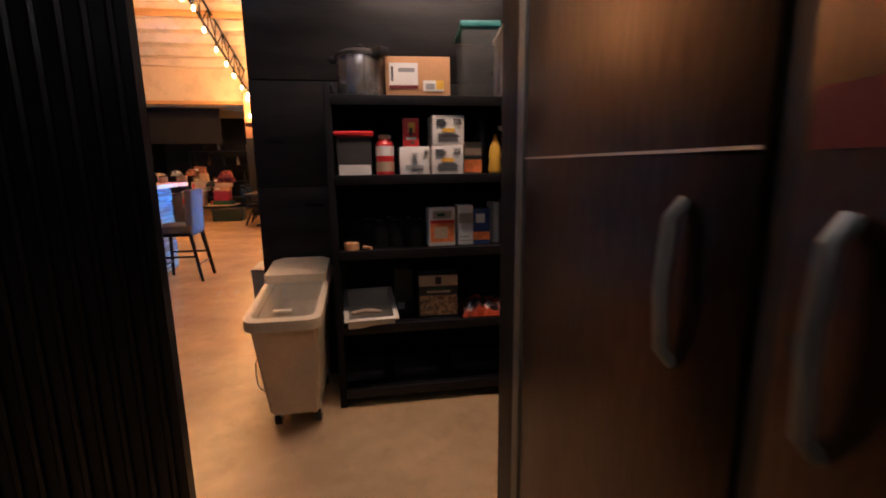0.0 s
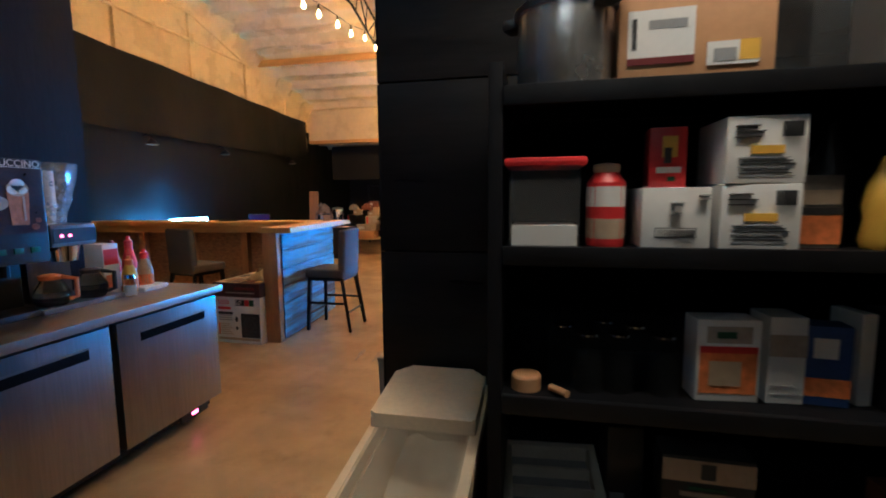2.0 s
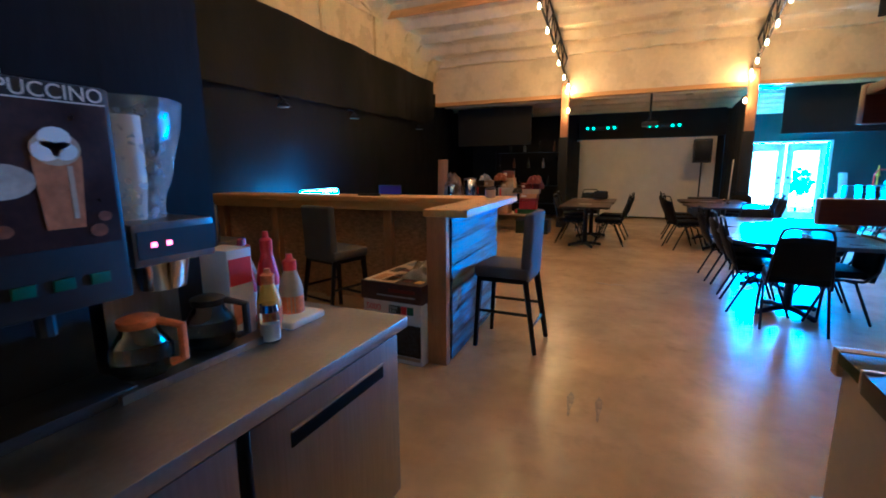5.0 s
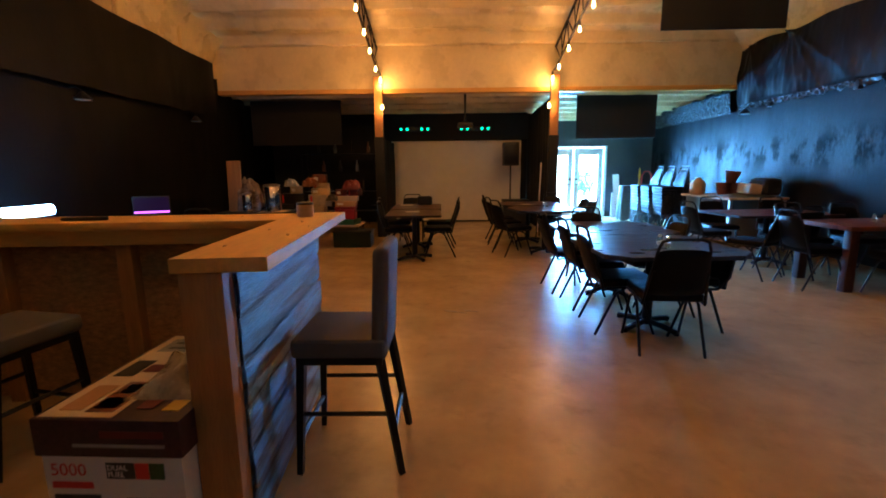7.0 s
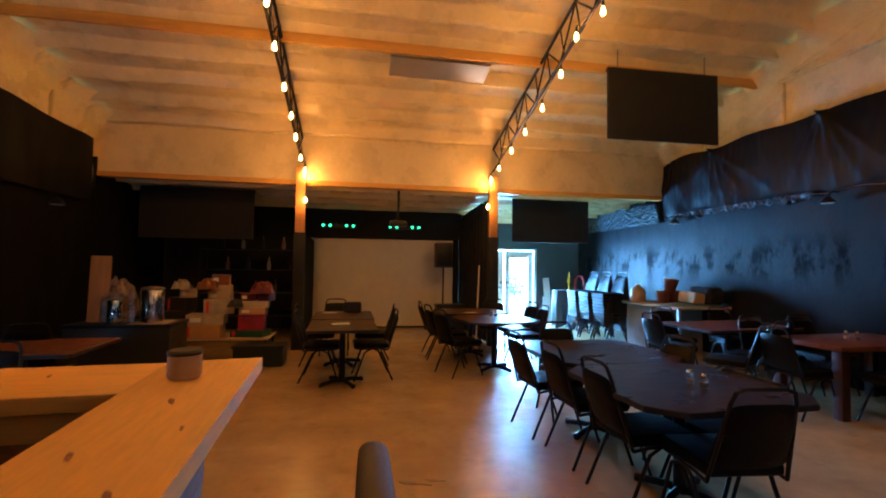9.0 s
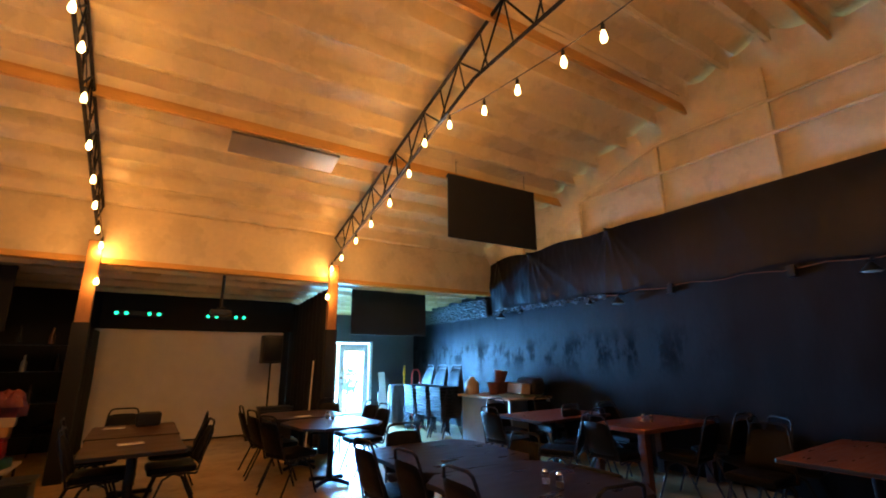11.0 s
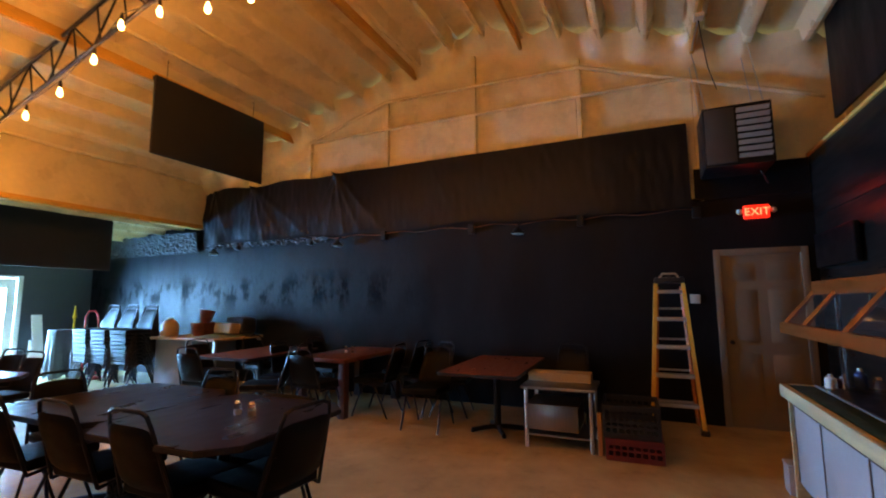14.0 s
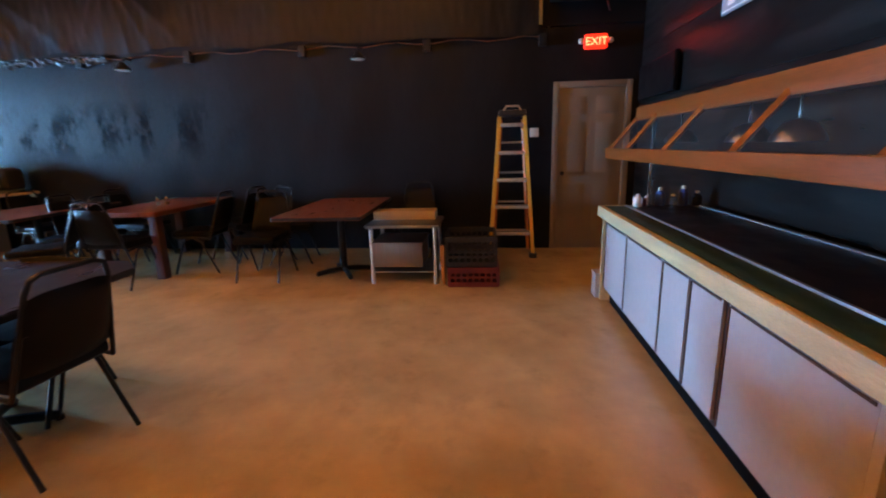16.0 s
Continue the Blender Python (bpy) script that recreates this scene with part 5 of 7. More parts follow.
box(bm, WR - 0.015, 4.41, 0, WR + 0.06, 4.48, 2.09, 0.004)
box(bm, WR - 0.015, 4.48, 2.02, WR + 0.06, 5.28, 2.09, 0.004)
solid("trim_exit_frame", bm, CREAM_DOOR, "cream painted door frame", "trim", kind="structure")
solid("switch_plate", box(N(), WR - 0.015, 5.52, 1.44, WR - 0.002, 5.63, 1.55, 0.004), WHITE_PLASTIC, "white switch plate on the black wall", "switch")
ex = thing("exit_sign", pose(WR - 0.06, 4.88, 2.42), "lit red exit sign with two lamp heads", "exit sign")
part("housing", box(N(), -0.03, -0.13, 0.02, 0.055, 0.13, 0.18, 0.02, 3), EXIT_RED, ex, "glowing red housing")
fc = bpy.data.curves.new("letters", "FONT")
fc.body, fc.size, fc.align_x, fc.extrude = "EXIT", 0.125, "CENTER", 0.003
fo = bpy.data.objects.new("letters_source", fc)
scene.collection.objects.link(fo)
me = bpy.data.meshes.new_from_object(fo.evaluated_get(bpy.context.evaluated_depsgraph_get()))
bpy.data.objects.remove(fo)
me.materials.clear()
me.materials.append(EXIT_LETTER)
lt = new("letters", me)
lt.parent = ex
lt.matrix_local = pose(-0.036, 0, 0.056, 90, 0, -90)
for s in (-1, 1):
    part("lamp_head", lathe(N(), [(0.02, -0.02), (0.035, 0), (0.03, 0.03), (0.012, 0.04)], 12, (0, s * 0.17, 0.1)), WHITE_PLASTIC, ex)
point_light("exit_glow", (WR - 0.14, 4.86, 2.53), 0.3, (1.0, 0.04, 0.03), 0.06)
he = thing("unit_heater", pose(4.3, 5.1, 2.97), "dark hanging unit heater with steel louvres", "heater")
LOUVRE = mat("pale_louvre", (0.7, 0.66, 0.6), 0.4, 0.5, var=0.08)
part("case", box(N(), -0.28, -0.34, 0, 0.28, 0.33, 0.7, 0.012), BLACK_METAL, he)
part("side_panel", box(N(), -0.3, 0.02, 0.03, -0.281, 0.31, 0.67, 0.004), mat("heater_grey", (0.05, 0.05, 0.052), 0.5, var=0.1), he)
for k in range(8):
    o = part("louvre", box(N(), -0.04, -0.31, -0.003, 0.035, 0.0, 0.003), LOUVRE, he, "bright steel louvre")
    o.matrix_local = pose(-0.3, 0, 0.09 + 0.075 * k, 0, 30, 0)
for sx in (-0.22, 0.22):
    for sy in (-0.28, 0.28):
        part("hanger", rod(N(), (sx, sy, 0.69), (sx * 0.8, sy + 0.1, 1.45), 0.006, n=6), ALU, he)
part("flue", sweep(N(), [(0.1, -0.2, 0.1), (0.12, -0.3, -0.05), (0.25, -0.36, -0.12)], 0.012, 6), BLACK_PLASTIC, he)

# ---- buffet along the partition ----
BZ = 0.83
bf = thing("buffet_counter", pose(0, 0, 0), "white-doored buffet counter with a dark top", "buffet")
part("carcass", box(N(), -0.24, 4.45, 0.1, 2.55, 5.13, 0.76), BLACK_PLASTIC, bf)
# Plinth in near-black, the toe gap's shade painted in.
part("plinth", box(N(), -0.2, 4.5, 0, 2.5, 5.1, 0.1), RECESS_SHADE, bf)
part("end_board", box(N(), -0.28, 4.4, 0, -0.242, 5.17, 0.77, 0.004), WHITE_LAM, bf)
part("end_board", box(N(), 2.552, 4.4, 0, 2.59, 5.17, 0.77, 0.004), CREAM_EDGE, bf)
for x0, x1 in ((1.97, 2.53), (1.27, 1.95), (0.91, 1.25), (0.57, 0.88), (-0.22, 0.52)):
    d = part("cupboard_door", box(N(), x0, 5.131, 0.13, x1, 5.15, 0.7, 0.004), WHITE_LAM, bf)
    part("edge_strip", box(N(), x1 - 0.016, 5.1505, 0.14, x1 - 0.002, 5.155, 0.69), RED_LEG, d)
    part("edge_strip", box(N(), x0 + 0.01, 5.1505, 0.688, x1 - 0.016, 5.154, 0.698), RED_LEG, d)
part("fascia", box(N(), -0.26, 5.131, 0.71, 2.57, 5.155, 0.765), WHITE_LAM, bf)
part("edge_board", box(N(), -0.3, 5.16, 0.74, 2.62, 5.21, BZ, 0.008), CREAM_EDGE, bf, "cream wooden front edge")
part("edge_board", box(N(), 2.585, 4.4, 0.74, 2.62, 5.158, BZ, 0.006), CREAM_EDGE, bf)
part("green_strip", box(N(), -0.3, 5.0, 0.79, 2.58, 5.157, BZ - 0.002, 0.004), GREEN_STRIP, bf, "dark green felt strip")
part("worktop", box(N(), -0.3, 4.38, 0.77, 2.58, 4.98, BZ + 0.004, 0.004), COUNTER, bf)
part("inset_trim", box(N(), -0.3, 4.982, 0.78, 2.58, 4.998, BZ + 0.008, 0.003), ALU, bf)
part("inset_trim", box(N(), -0.3, 4.44, BZ + 0.005, 2.5, 4.452, BZ + 0.012), GREY_PLASTIC, bf)

gd = thing("sneeze_guard", pose(0, 0, 0), "orange-stained pine sneeze guard with slanted glass", "sneeze guard")
part("upper_board", box(N(), -0.4, 4.94, 1.515, 2.5, 4.98, 1.615, 0.006), ORANGE_WOOD, gd)
part("top_board", box(N(), -0.4, 4.323, 1.585, 2.5, 4.938, 1.61, 0.005), ORANGE_WOOD, gd)
part("lower_board", box(N(), -0.4, 5.16, 1.23, 2.5, 5.2, 1.31, 0.006), ORANGE_WOOD, gd)
for x in (2.48, 2.05, 1.35, 0.62, -0.1):
    part("divider", rod(N(), (x, 4.97, 1.535), (x, 5.17, 1.29), 0.018, n=4), ORANGE_WOOD, gd)
for x0, x1 in ((2.07, 2.46), (1.37, 2.03), (0.64, 1.33), (-0.08, 0.6), (-0.4, -0.12)):
    bm = N()
    o = part("pane", box(bm, x0, -0.003, -0.17, x1, 0.003, 0.17), SMOKED, gd)
    o.matrix_local = pose(0, 5.07, 1.415, 38, 0, 0)
for x in (2.45,):
    part("upright", rod(N(), (x, 4.85, BZ + 0.004), (x, 4.85, 1.585), 0.016), CHROME, gd)
wb = thing("small_white_bin", pose(2.69, 5.12, 0), "small white box standing by the buffet", "box")
part("body", box(N(), -0.08, -0.08, 0.0, 0.08, 0.08, 0.2, 0.008), WHITE_LAM, wb)
part("lid", box(N(), -0.085, -0.085, 0.2, 0.085, 0.085, 0.225, 0.006), WHITE_LAM, wb)
for k, (x, y, h, m_) in enumerate(((2.5, 4.92, 0.1, WHITE_PLASTIC), (2.54, 4.84, 0.08, DEEP_RED), (2.52, 4.74, 0.15, BLUE), (2.46, 4.66, 0.1, CLEAR_PLASTIC), (2.52, 4.56, 0.16, BLUE), (2.5, 4.46, 0.12, BLACK_PLASTIC))):
    b = thing("condiment_bottle", pose(x, y, BZ + 0.004), "small condiment bottle on the buffet", "bottle", "condiments")
    part("body", lathe(N(), [(0.035, 0), (0.038, 0.01), (0.036, h * 0.7), (0.015, h * 0.85)], 14), m_, b)
    part("cap", lathe(N(), [(0.016, h * 0.85), (0.016, h)], 12), WHITE_PLASTIC, b)
for x in (2.18, 1.3, 0.9):
    b = thing("hanging_lamp_bowl", pose(x, 4.75, 1.34), "shiny metal warmer bowl under the guard", "warmer lamp", "warmer lamps")
    part("shade", lathe(N(), [(0.11, 0), (0.105, 0.025), (0.065, 0.08), (0.015, 0.1)], 20), STEEL, b)
    part("stem", rod(N(), (0, 0, 0.1), (0, 0, 0.245), 0.008), CHROME, b)
tv = thing("wall_monitor", pose(3.9, 4.325, 1.82), "flat black monitor on the partition wall", "monitor")
part("housing", box(N(), -0.52, 0.03, 0, 0.52, 0.075, 0.37, 0.008), SCREEN_BLACK, tv)
part("screen", box(N(), -0.5, 0.0755, 0.02, 0.5, 0.077, 0.35), SCREEN_BLACK, tv)
part("mount", box(N(), -0.1, 0, 0.1, 0.1, 0.029, 0.28), BLACK_METAL, tv)
ws = thing("wall_sign", pose(1.85, 4.325, 2.28), "long grey sign with a white house emblem", "sign")
part("board", box(N(), -0.85, 0, 0, 0.82, 0.02, 0.23, 0.008), mat("sign_grey", (0.3, 0.34, 0.38), 0.5, var=0.05), ws)
part("border", box(N(), -0.83, 0.0205, 0.205, 0.8, 0.024, 0.215), WHITE_PAINT, ws)
part("border", box(N(), -0.83, 0.0205, 0.015, 0.8, 0.024, 0.025), WHITE_PAINT, ws)
part("emblem", prism(N(), [(0.62, 0.05), (0.72, 0.05), (0.72, 0.12), (0.74, 0.12), (0.67, 0.185), (0.6, 0.12), (0.62, 0.12)], 0, 0.004), WHITE_PAINT, ws).matrix_local = Matrix(((1, 0, 0, 0), (0, 0, 1, 0.0215), (0, 1, 0, 0), (0, 0, 0, 1)))
SIGN_INK = mat("sign_pale_ink", (0.5, 0.54, 0.58), 0.5, var=0.05)
for k in range(7):
    part("print_bar", box(N(), 0.42 - 0.17 * k, 0.0205, 0.1, 0.54 - 0.17 * k, 0.024, 0.135), SIGN_INK, ws)
    part("print_bar", box(N(), 0.44 - 0.17 * k, 0.0205, 0.05, 0.54 - 0.17 * k, 0.024, 0.062), SIGN_INK, ws)

# ---- kitchen: refrigerator, shelf, bin ----
WORN_GREY = mat("worn_grey_metal", (0.2, 0.21, 0.2), 0.5, 0.6, var=0.25, scale=7, stretch=(1, 1, 0.3))
rf = thing("reach_in_refrigerator", pose(0.775, 0, 0), "tall stainless two-door refrigerator, scratched", "refrigerator")
part("body", box(N(), 0.03, 0.76, 0.12, 0.8, 2.15, 2.05, 0.006), FRIDGE_STEEL, rf)
for y0, y1, hy in ((1.475, 2.14, 1.58), (0.78, 1.445, 1.39)):
    d = part("door", box(N(), -0.02, y0, 0.3, 0.028, y1, 1.98, 0.008), FRIDGE_STEEL, rf)
    part("handle", sweep(N(), [(-0.02, hy, 1.07), (-0.038, hy, 1.09), (-0.044, hy, 1.17), (-0.038, hy, 1.255), (-0.02, hy, 1.275)], 0.009, 8), WORN_GREY, d, "pale metal pull handle")
part("seam_gasket", box(N(), -0.012, 1.446, 0.3, 0.02, 1.474, 1.98), BLACK_PLASTIC, rf)
part("plinth", box(N(), 0.05, 0.78, 0, 0.78, 2.13, 0.12), BLACK_PLASTIC, rf)
part("sticker", box(N(), -0.024, 0.85, 1.328, -0.0205, 1.43, 1.378), DEEP_RED, rf, "red label on the door")
part("corner_trim", box(N(), -0.023, 2.152, 0.12, 0.02, 2.2, 2.05, 0.003), WORN_GREY, rf, "pale metal corner strip")
# Thin pale strip across the far door.
part("pale_line", box(N(), -0.026, 1.48, 1.33, -0.0205, 2.13, 1.334), WHITE_PLASTIC, rf)

for lx, ly, lz in ((0.15, 0.55, 2.65), (0.75, 3.0, 2.86)):
  cl = thing("ceiling_light", pose(lx, ly, lz), "long lit kitchen ceiling light", "ceiling light", "kitchen lights")
  part("tray", box(N(), -0.65, -0.17, 0.04, 0.65, 0.17, 0.1, 0.01), WHITE_PAINT, cl)
  for sx in (-0.5, 0.5):
    part("hanger", rod(N(), (sx, 0, 0.1), (sx, 0, 0.12 if lz < 2.8 else roof_z(3.0) - lz + 0.05), 0.008), ALU, cl)
  for sy in (-0.09, 0.09):
    part("tube", rod(N(), (-0.6, sy, 0.02), (0.6, sy, 0.02), 0.014), TUBE, cl, "glowing tube")

SY = 3.45


def shelf_unit(x0, x1, zs):
    s = thing("shelf_unit", pose(0, 0, 0), "black wooden open shelf unit", "shelf", "shelf units")
    for x in (x0, x1):
        part("side_panel", box(N(), x - 0.018, SY, 0, x + 0.018, 3.89, 1.72 if x == x0 else 1.9, 0.003), BLACK_WALL, s)
    part("back_panel", box(N(), x0 + 0.02, 3.875, 0.02, x1 - 0.02, 3.89, 1.64), BLACK_WALL, s)
    for z in zs:
        sh = part("shelf_board", box(N(), x0 + 0.019, SY + 0.012, z - 0.02, x1 - 0.019, 3.874, z, 0.002), BLACK_WALL, s)
        part("lip", box(N(), x0 + 0.019, SY - 0.008, z - 0.045, x1 - 0.019, SY + 0.011, z + 0.004, 0.004), BLACK_METAL, sh)


shelf_unit(0.2, 1.36, (0.1, 0.47, 0.88, 1.27, 1.66))
shelf_unit(1.4, 2.5, (0.1, 0.5, 0.9, 1.3, 1.7))


def carton(name, x, y, z, w, d, h, m_, a, label, prints=(), cat="box", grp="shelf goods"):
    c = thing(name, pose(x, y, z, 0, 0, a), label, cat, grp)
    part("body", box(N(), -w / 2, -d / 2, 0, w / 2, d / 2, h, 0.004), m_, c)
    for k, (u0, v0, u1, v1, pm) in enumerate(prints):
        part("print", box(N(), w * (u0 - 0.5), -d / 2 - 0.0015 - 0.0007 * k, h * v0, w * (u1 - 0.5), -d / 2 - 0.0002, h * v1), pm, c)
    return c


def round_item(name, x, y, z, prof, m_, label, extra=(), cat="bottle", grp="shelf goods"):
    c = thing(name, pose(x, y, z), label, cat, grp)
    part("body", lathe(N(), prof, 22), m_, c)
    for nm, pr, pm in extra:
        part(nm, lathe(N(), pr, 18), pm, c)
    return c


pot = round_item("stock_pot", 0.37, 3.6, 1.66, [(0.12, 0), (0.125, 0.008), (0.125, 0.2)], POT_STEEL, "polished steel pressure pot with a clamped lid", (("lid", [(0.132, 0.2), (0.134, 0.215), (0.1, 0.235), (0.02, 0.245)], STEEL), ("knob", [(0.018, 0.245), (0.022, 0.265), (0.01, 0.272)], BLACK_PLASTIC)), "pot")
part("grip", box(N(), -0.03, -0.19, 0.19, 0.03, -0.11, 0.235, 0.012), BLACK_PLASTIC, pot).matrix_local = pose(0, 0, 0, 0, 0, 40)
part("grip", box(N(), -0.03, -0.17, 0.19, 0.03, -0.12, 0.22, 0.01), BLACK_PLASTIC, pot).matrix_local = pose(0, 0, 0, 0, 0, 250)
carton("cardboard_box", 0.66, 3.62, 1.66, 0.33, 0.24, 0.2, CARD, -3, "brown cardboard box with white labels on top shelf",
       ((0.06, 0.3, 0.5, 0.84, PAPER), (0.2, 0.62, 0.45, 0.72, GREY_PLASTIC), (0.09, 0.4, 0.12, 0.75, INK), (0.06, 0.22, 0.5, 0.3, DEEP_RED), (0.58, 0.16, 0.9, 0.42, PAPER), (0.78, 0.2, 0.9, 0.42, YELLOW), (0.62, 0.2, 0.76, 0.34, GREY_PLASTIC)))
for nm, x, w, m_ in (("clear_storage_tub", 0.99, 0.19, CLEAR_PLASTIC), ("white_storage_tub", 1.24, 0.24, WHITE_PLASTIC)):
    o = thing(nm, pose(x, 3.64, 1.66, 0, 0, -6), "tall plastic storage tub on the top shelf", "storage tub", "tubs")
    part("body", box(N(), -w / 2, -0.17, 0, w / 2, 0.17, 0.34, 0.02), m_, o)
    part("lid", box(N(), -w / 2 - 0.008, -0.178, 0.342, w / 2 + 0.008, 0.178, 0.372, 0.008), mat("teal_lid", (0.05, 0.2, 0.2), 0.4) if nm[0] == "c" else WHITE_PLASTIC, o)
tb = thing("sugar_tub", pose(0.32, 3.55, 1.27), "clear tub of white sugar with a red lid", "tub", "shelf goods")
part("body", prism(N(), [(-0.085, -0.085), (0.085, -0.085), (0.085, 0.085), (-0.085, 0.085)], 0, 0.2), CLEAR_PLASTIC, tb)
part("contents", prism(N(), [(-0.08, -0.08), (0.08, -0.08), (0.08, 0.08), (-0.08, 0.08)], 0.004, 0.055), PAPER, tb)
part("lid", box(N(), -0.1, -0.1, 0.2, 0.1, 0.1, 0.222, 0.01), RED, tb)
round_item("creamer_can", 0.475, 3.54, 1.27, [(0.046, 0), (0.048, 0.01), (0.048, 0.16), (0.03, 0.185)], RED, "red canister with a tan cap", (("label_band", [(0.0486, 0.02), (0.0486, 0.07)], TAN), ("sticker", [(0.0486, 0.1), (0.0486, 0.15)], PAPER), ("cap", [(0.031, 0.185), (0.033, 0.19), (0.033, 0.205), (0.01, 0.21)], TAN)), "canister")
LB = ((0.2, 0.18, 0.8, 0.34, INK), (0.215, 0.195, 0.785, 0.325, PAPER)) + tuple((0.24 + 0.045 * k, 0.21, 0.262 + 0.045 * k, 0.31, INK) for k in range(12)) + ((0.42, 0.55, 0.58, 0.56, GREY_PLASTIC), (0.45, 0.6, 0.55, 0.7, GREY_PLASTIC), (0.42, 0.74, 0.6, 0.755, GREY_PLASTIC), (0.82, 0.8, 0.95, 0.82, GREY_PLASTIC), (0.82, 0.86, 0.95, 0.88, GREY_PLASTIC))
LB2 = tuple((0.15 + 0.03 * (k % 3), 0.1 + 0.045 * k, 0.85 - 0.04 * (k % 4), 0.118 + 0.045 * k, INK if k % 3 else GREY_PLASTIC) for k in range(7)) + ((0.3, 0.44, 0.7, 0.56, YELLOW), (0.1, 0.68, 0.4, 0.7, INK), (0.1, 0.76, 0.45, 0.78, INK), (0.1, 0.84, 0.38, 0.86, INK)) + tuple((0.68 + 0.035 * k, 0.68, 0.685 + 0.035 * k, 0.9, INK) for k in range(7))
carton("white_carton", 0.625, 3.56, 1.27, 0.155, 0.16, 0.145, PAPER, 1, "white printed carton on the shelf", LB)
carton("white_carton", 0.8, 3.55, 1.27, 0.165, 0.17, 0.15, PAPER, -1, "white printed carton with a yellow sticker", LB2)
carton("white_carton", 0.8, 3.55, 1.421, 0.165, 0.17, 0.15, PAPER, 2, "white printed carton stacked on another", LB2)
carton("red_tin", 0.615, 3.56, 1.416, 0.085, 0.08, 0.145, RED, -3, "red packet standing on a white carton", ((0.35, 0.5, 0.75, 0.85, YELLOW), (0.4, 0.4, 0.6, 0.66, INK), (0.2, 0.24, 0.85, 0.34, PAPER), (0.5, 0.1, 0.7, 0.18, GREEN)))
carton("food_packet", 0.945, 3.57, 1.27, 0.1, 0.08, 0.17, mat("grey_packet", (0.25, 0.22, 0.18), 0.5, var=0.2), 4, "grey packet with an orange picture", ((0.0, 0.05, 1.0, 0.45, ORANGE), (0.05, 0.6, 0.95, 0.8, TAN), (0.0, 0.47, 1.0, 0.56, INK)))
round_item("honey_bear", 1.07, 3.53, 1.27, [(0.03, 0), (0.038, 0.02), (0.03, 0.07), (0.036, 0.1), (0.028, 0.15), (0.012, 0.18)], YELLOW, "yellow plastic honey squeeze bottle", (("cap", [(0.013, 0.18), (0.005, 0.21)], YELLOW),))
round_item("dark_syrup_bottle", 1.03, 3.66, 1.27, [(0.045, 0), (0.047, 0.02), (0.045, 0.2), (0.02, 0.25), (0.016, 0.29)], BLACK_PLASTIC, "dark bottle behind a yellow one", (("cap", [(0.018, 0.29), (0.018, 0.305)], BLACK_PLASTIC),))
pj2 = round_item("pump_jug", 1.23, 3.56, 1.27, [(0.075, 0), (0.08, 0.01), (0.08, 0.14), (0.06, 0.15)], mat("maroon_syrup", (0.12, 0.015, 0.015), 0.35, var=0.15), "maroon syrup jug with a white pump", (("collar", [(0.075, 0.15), (0.075, 0.165), (0.03, 0.17)], WHITE_PLASTIC), ("plunger", [(0.024, 0.17), (0.024, 0.26), (0.016, 0.29)], WHITE_PLASTIC)), "jug")
part("spout", sweep(N(), [(0, 0, 0.2), (-0.07, -0.01, 0.225), (-0.14, -0.02, 0.245)], 0.012, 8), WHITE_PLASTIC, pj2)
part("handle", sweep(N(), [(0.078, 0, 0.12), (0.11, 0, 0.11), (0.11, 0, 0.05), (0.078, 0, 0.04)], 0.01, 8), WHITE_PLASTIC, pj2)
round_item("small_can", 0.28, 3.52, 0.88, [(0.04, 0), (0.04, 0.035), (0.036, 0.04)], CARD, "small flat can lying on the shelf", (), "can")
solid("cork", rod(N(), (0.345, 3.5, 0.894), (0.385, 3.46, 0.894), 0.01), CARD, "cork lying on the shelf", "cork")
for k, (x, y) in enumerate(((0.38, 3.62), (0.44, 3.54), (0.52, 3.55), (0.58, 3.64), (0.63, 3.55), (0.5, 3.68))):
    round_item("glass_jar", x, y, 0.88, [(0.034, 0), (0.042, 0.006), (0.042, 0.1), (0.03, 0.125), (0.032, 0.15)], JAR_GLASS, "empty clear glass jar", (("rim", [(0.029, 0.15), (0.029, 0.156)], CHROME),), "jar", "jars")
carton("cracker_box", 0.77, 3.56, 0.88, 0.15, 0.08, 0.21, PAPER, 5, "white snack box with an orange picture", ((0.05, 0.1, 0.95, 0.62, ORANGE), (0.05, 0.6, 0.95, 0.68, RED), (0.15, 0.72, 0.85, 0.92, DIM_PAPER), (0.2, 0.2, 0.7, 0.5, TAN), (0.3, 0.78, 0.6, 0.86, GREEN)))
carton("white_box", 0.905, 3.58, 0.88, 0.085, 0.1, 0.22, PAPER, 3, "plain white box with a grey band", ((0.0, 0.55, 1.0, 0.8, DIM_PAPER), (0.1, 0.1, 0.9, 0.12, GREY_PLASTIC), (0.1, 0.2, 0.7, 0.22, GREY_PLASTIC)))
carton("snack_bag", 1.0, 3.57, 0.88, 0.1, 0.07, 0.2, BLUE, -6, "dark blue bag with an orange stripe", ((0.0, 0.12, 1.0, 0.35, ORANGE), (0.2, 0.6, 0.7, 0.85, PAPER)))
carton("white_box", 1.08, 3.6, 0.88, 0.035, 0.1, 0.23, PAPER, 10, "thin white box standing upright", ())
carton("dark_box", 1.185, 3.56, 0.88, 0.14, 0.12, 0.24, BLACK_PLASTIC, 2, "dark navy box with red and white print", ((0.25, 0.82, 0.75, 0.9, ORANGE), (0.4, 0.4, 0.6, 0.66, PAPER), (0.12, 0.12, 0.88, 0.2, PAPER), (0.15, 0.24, 0.85, 0.3, PAPER), (0.15, 0.03, 0.9, 0.08, ORANGE)))
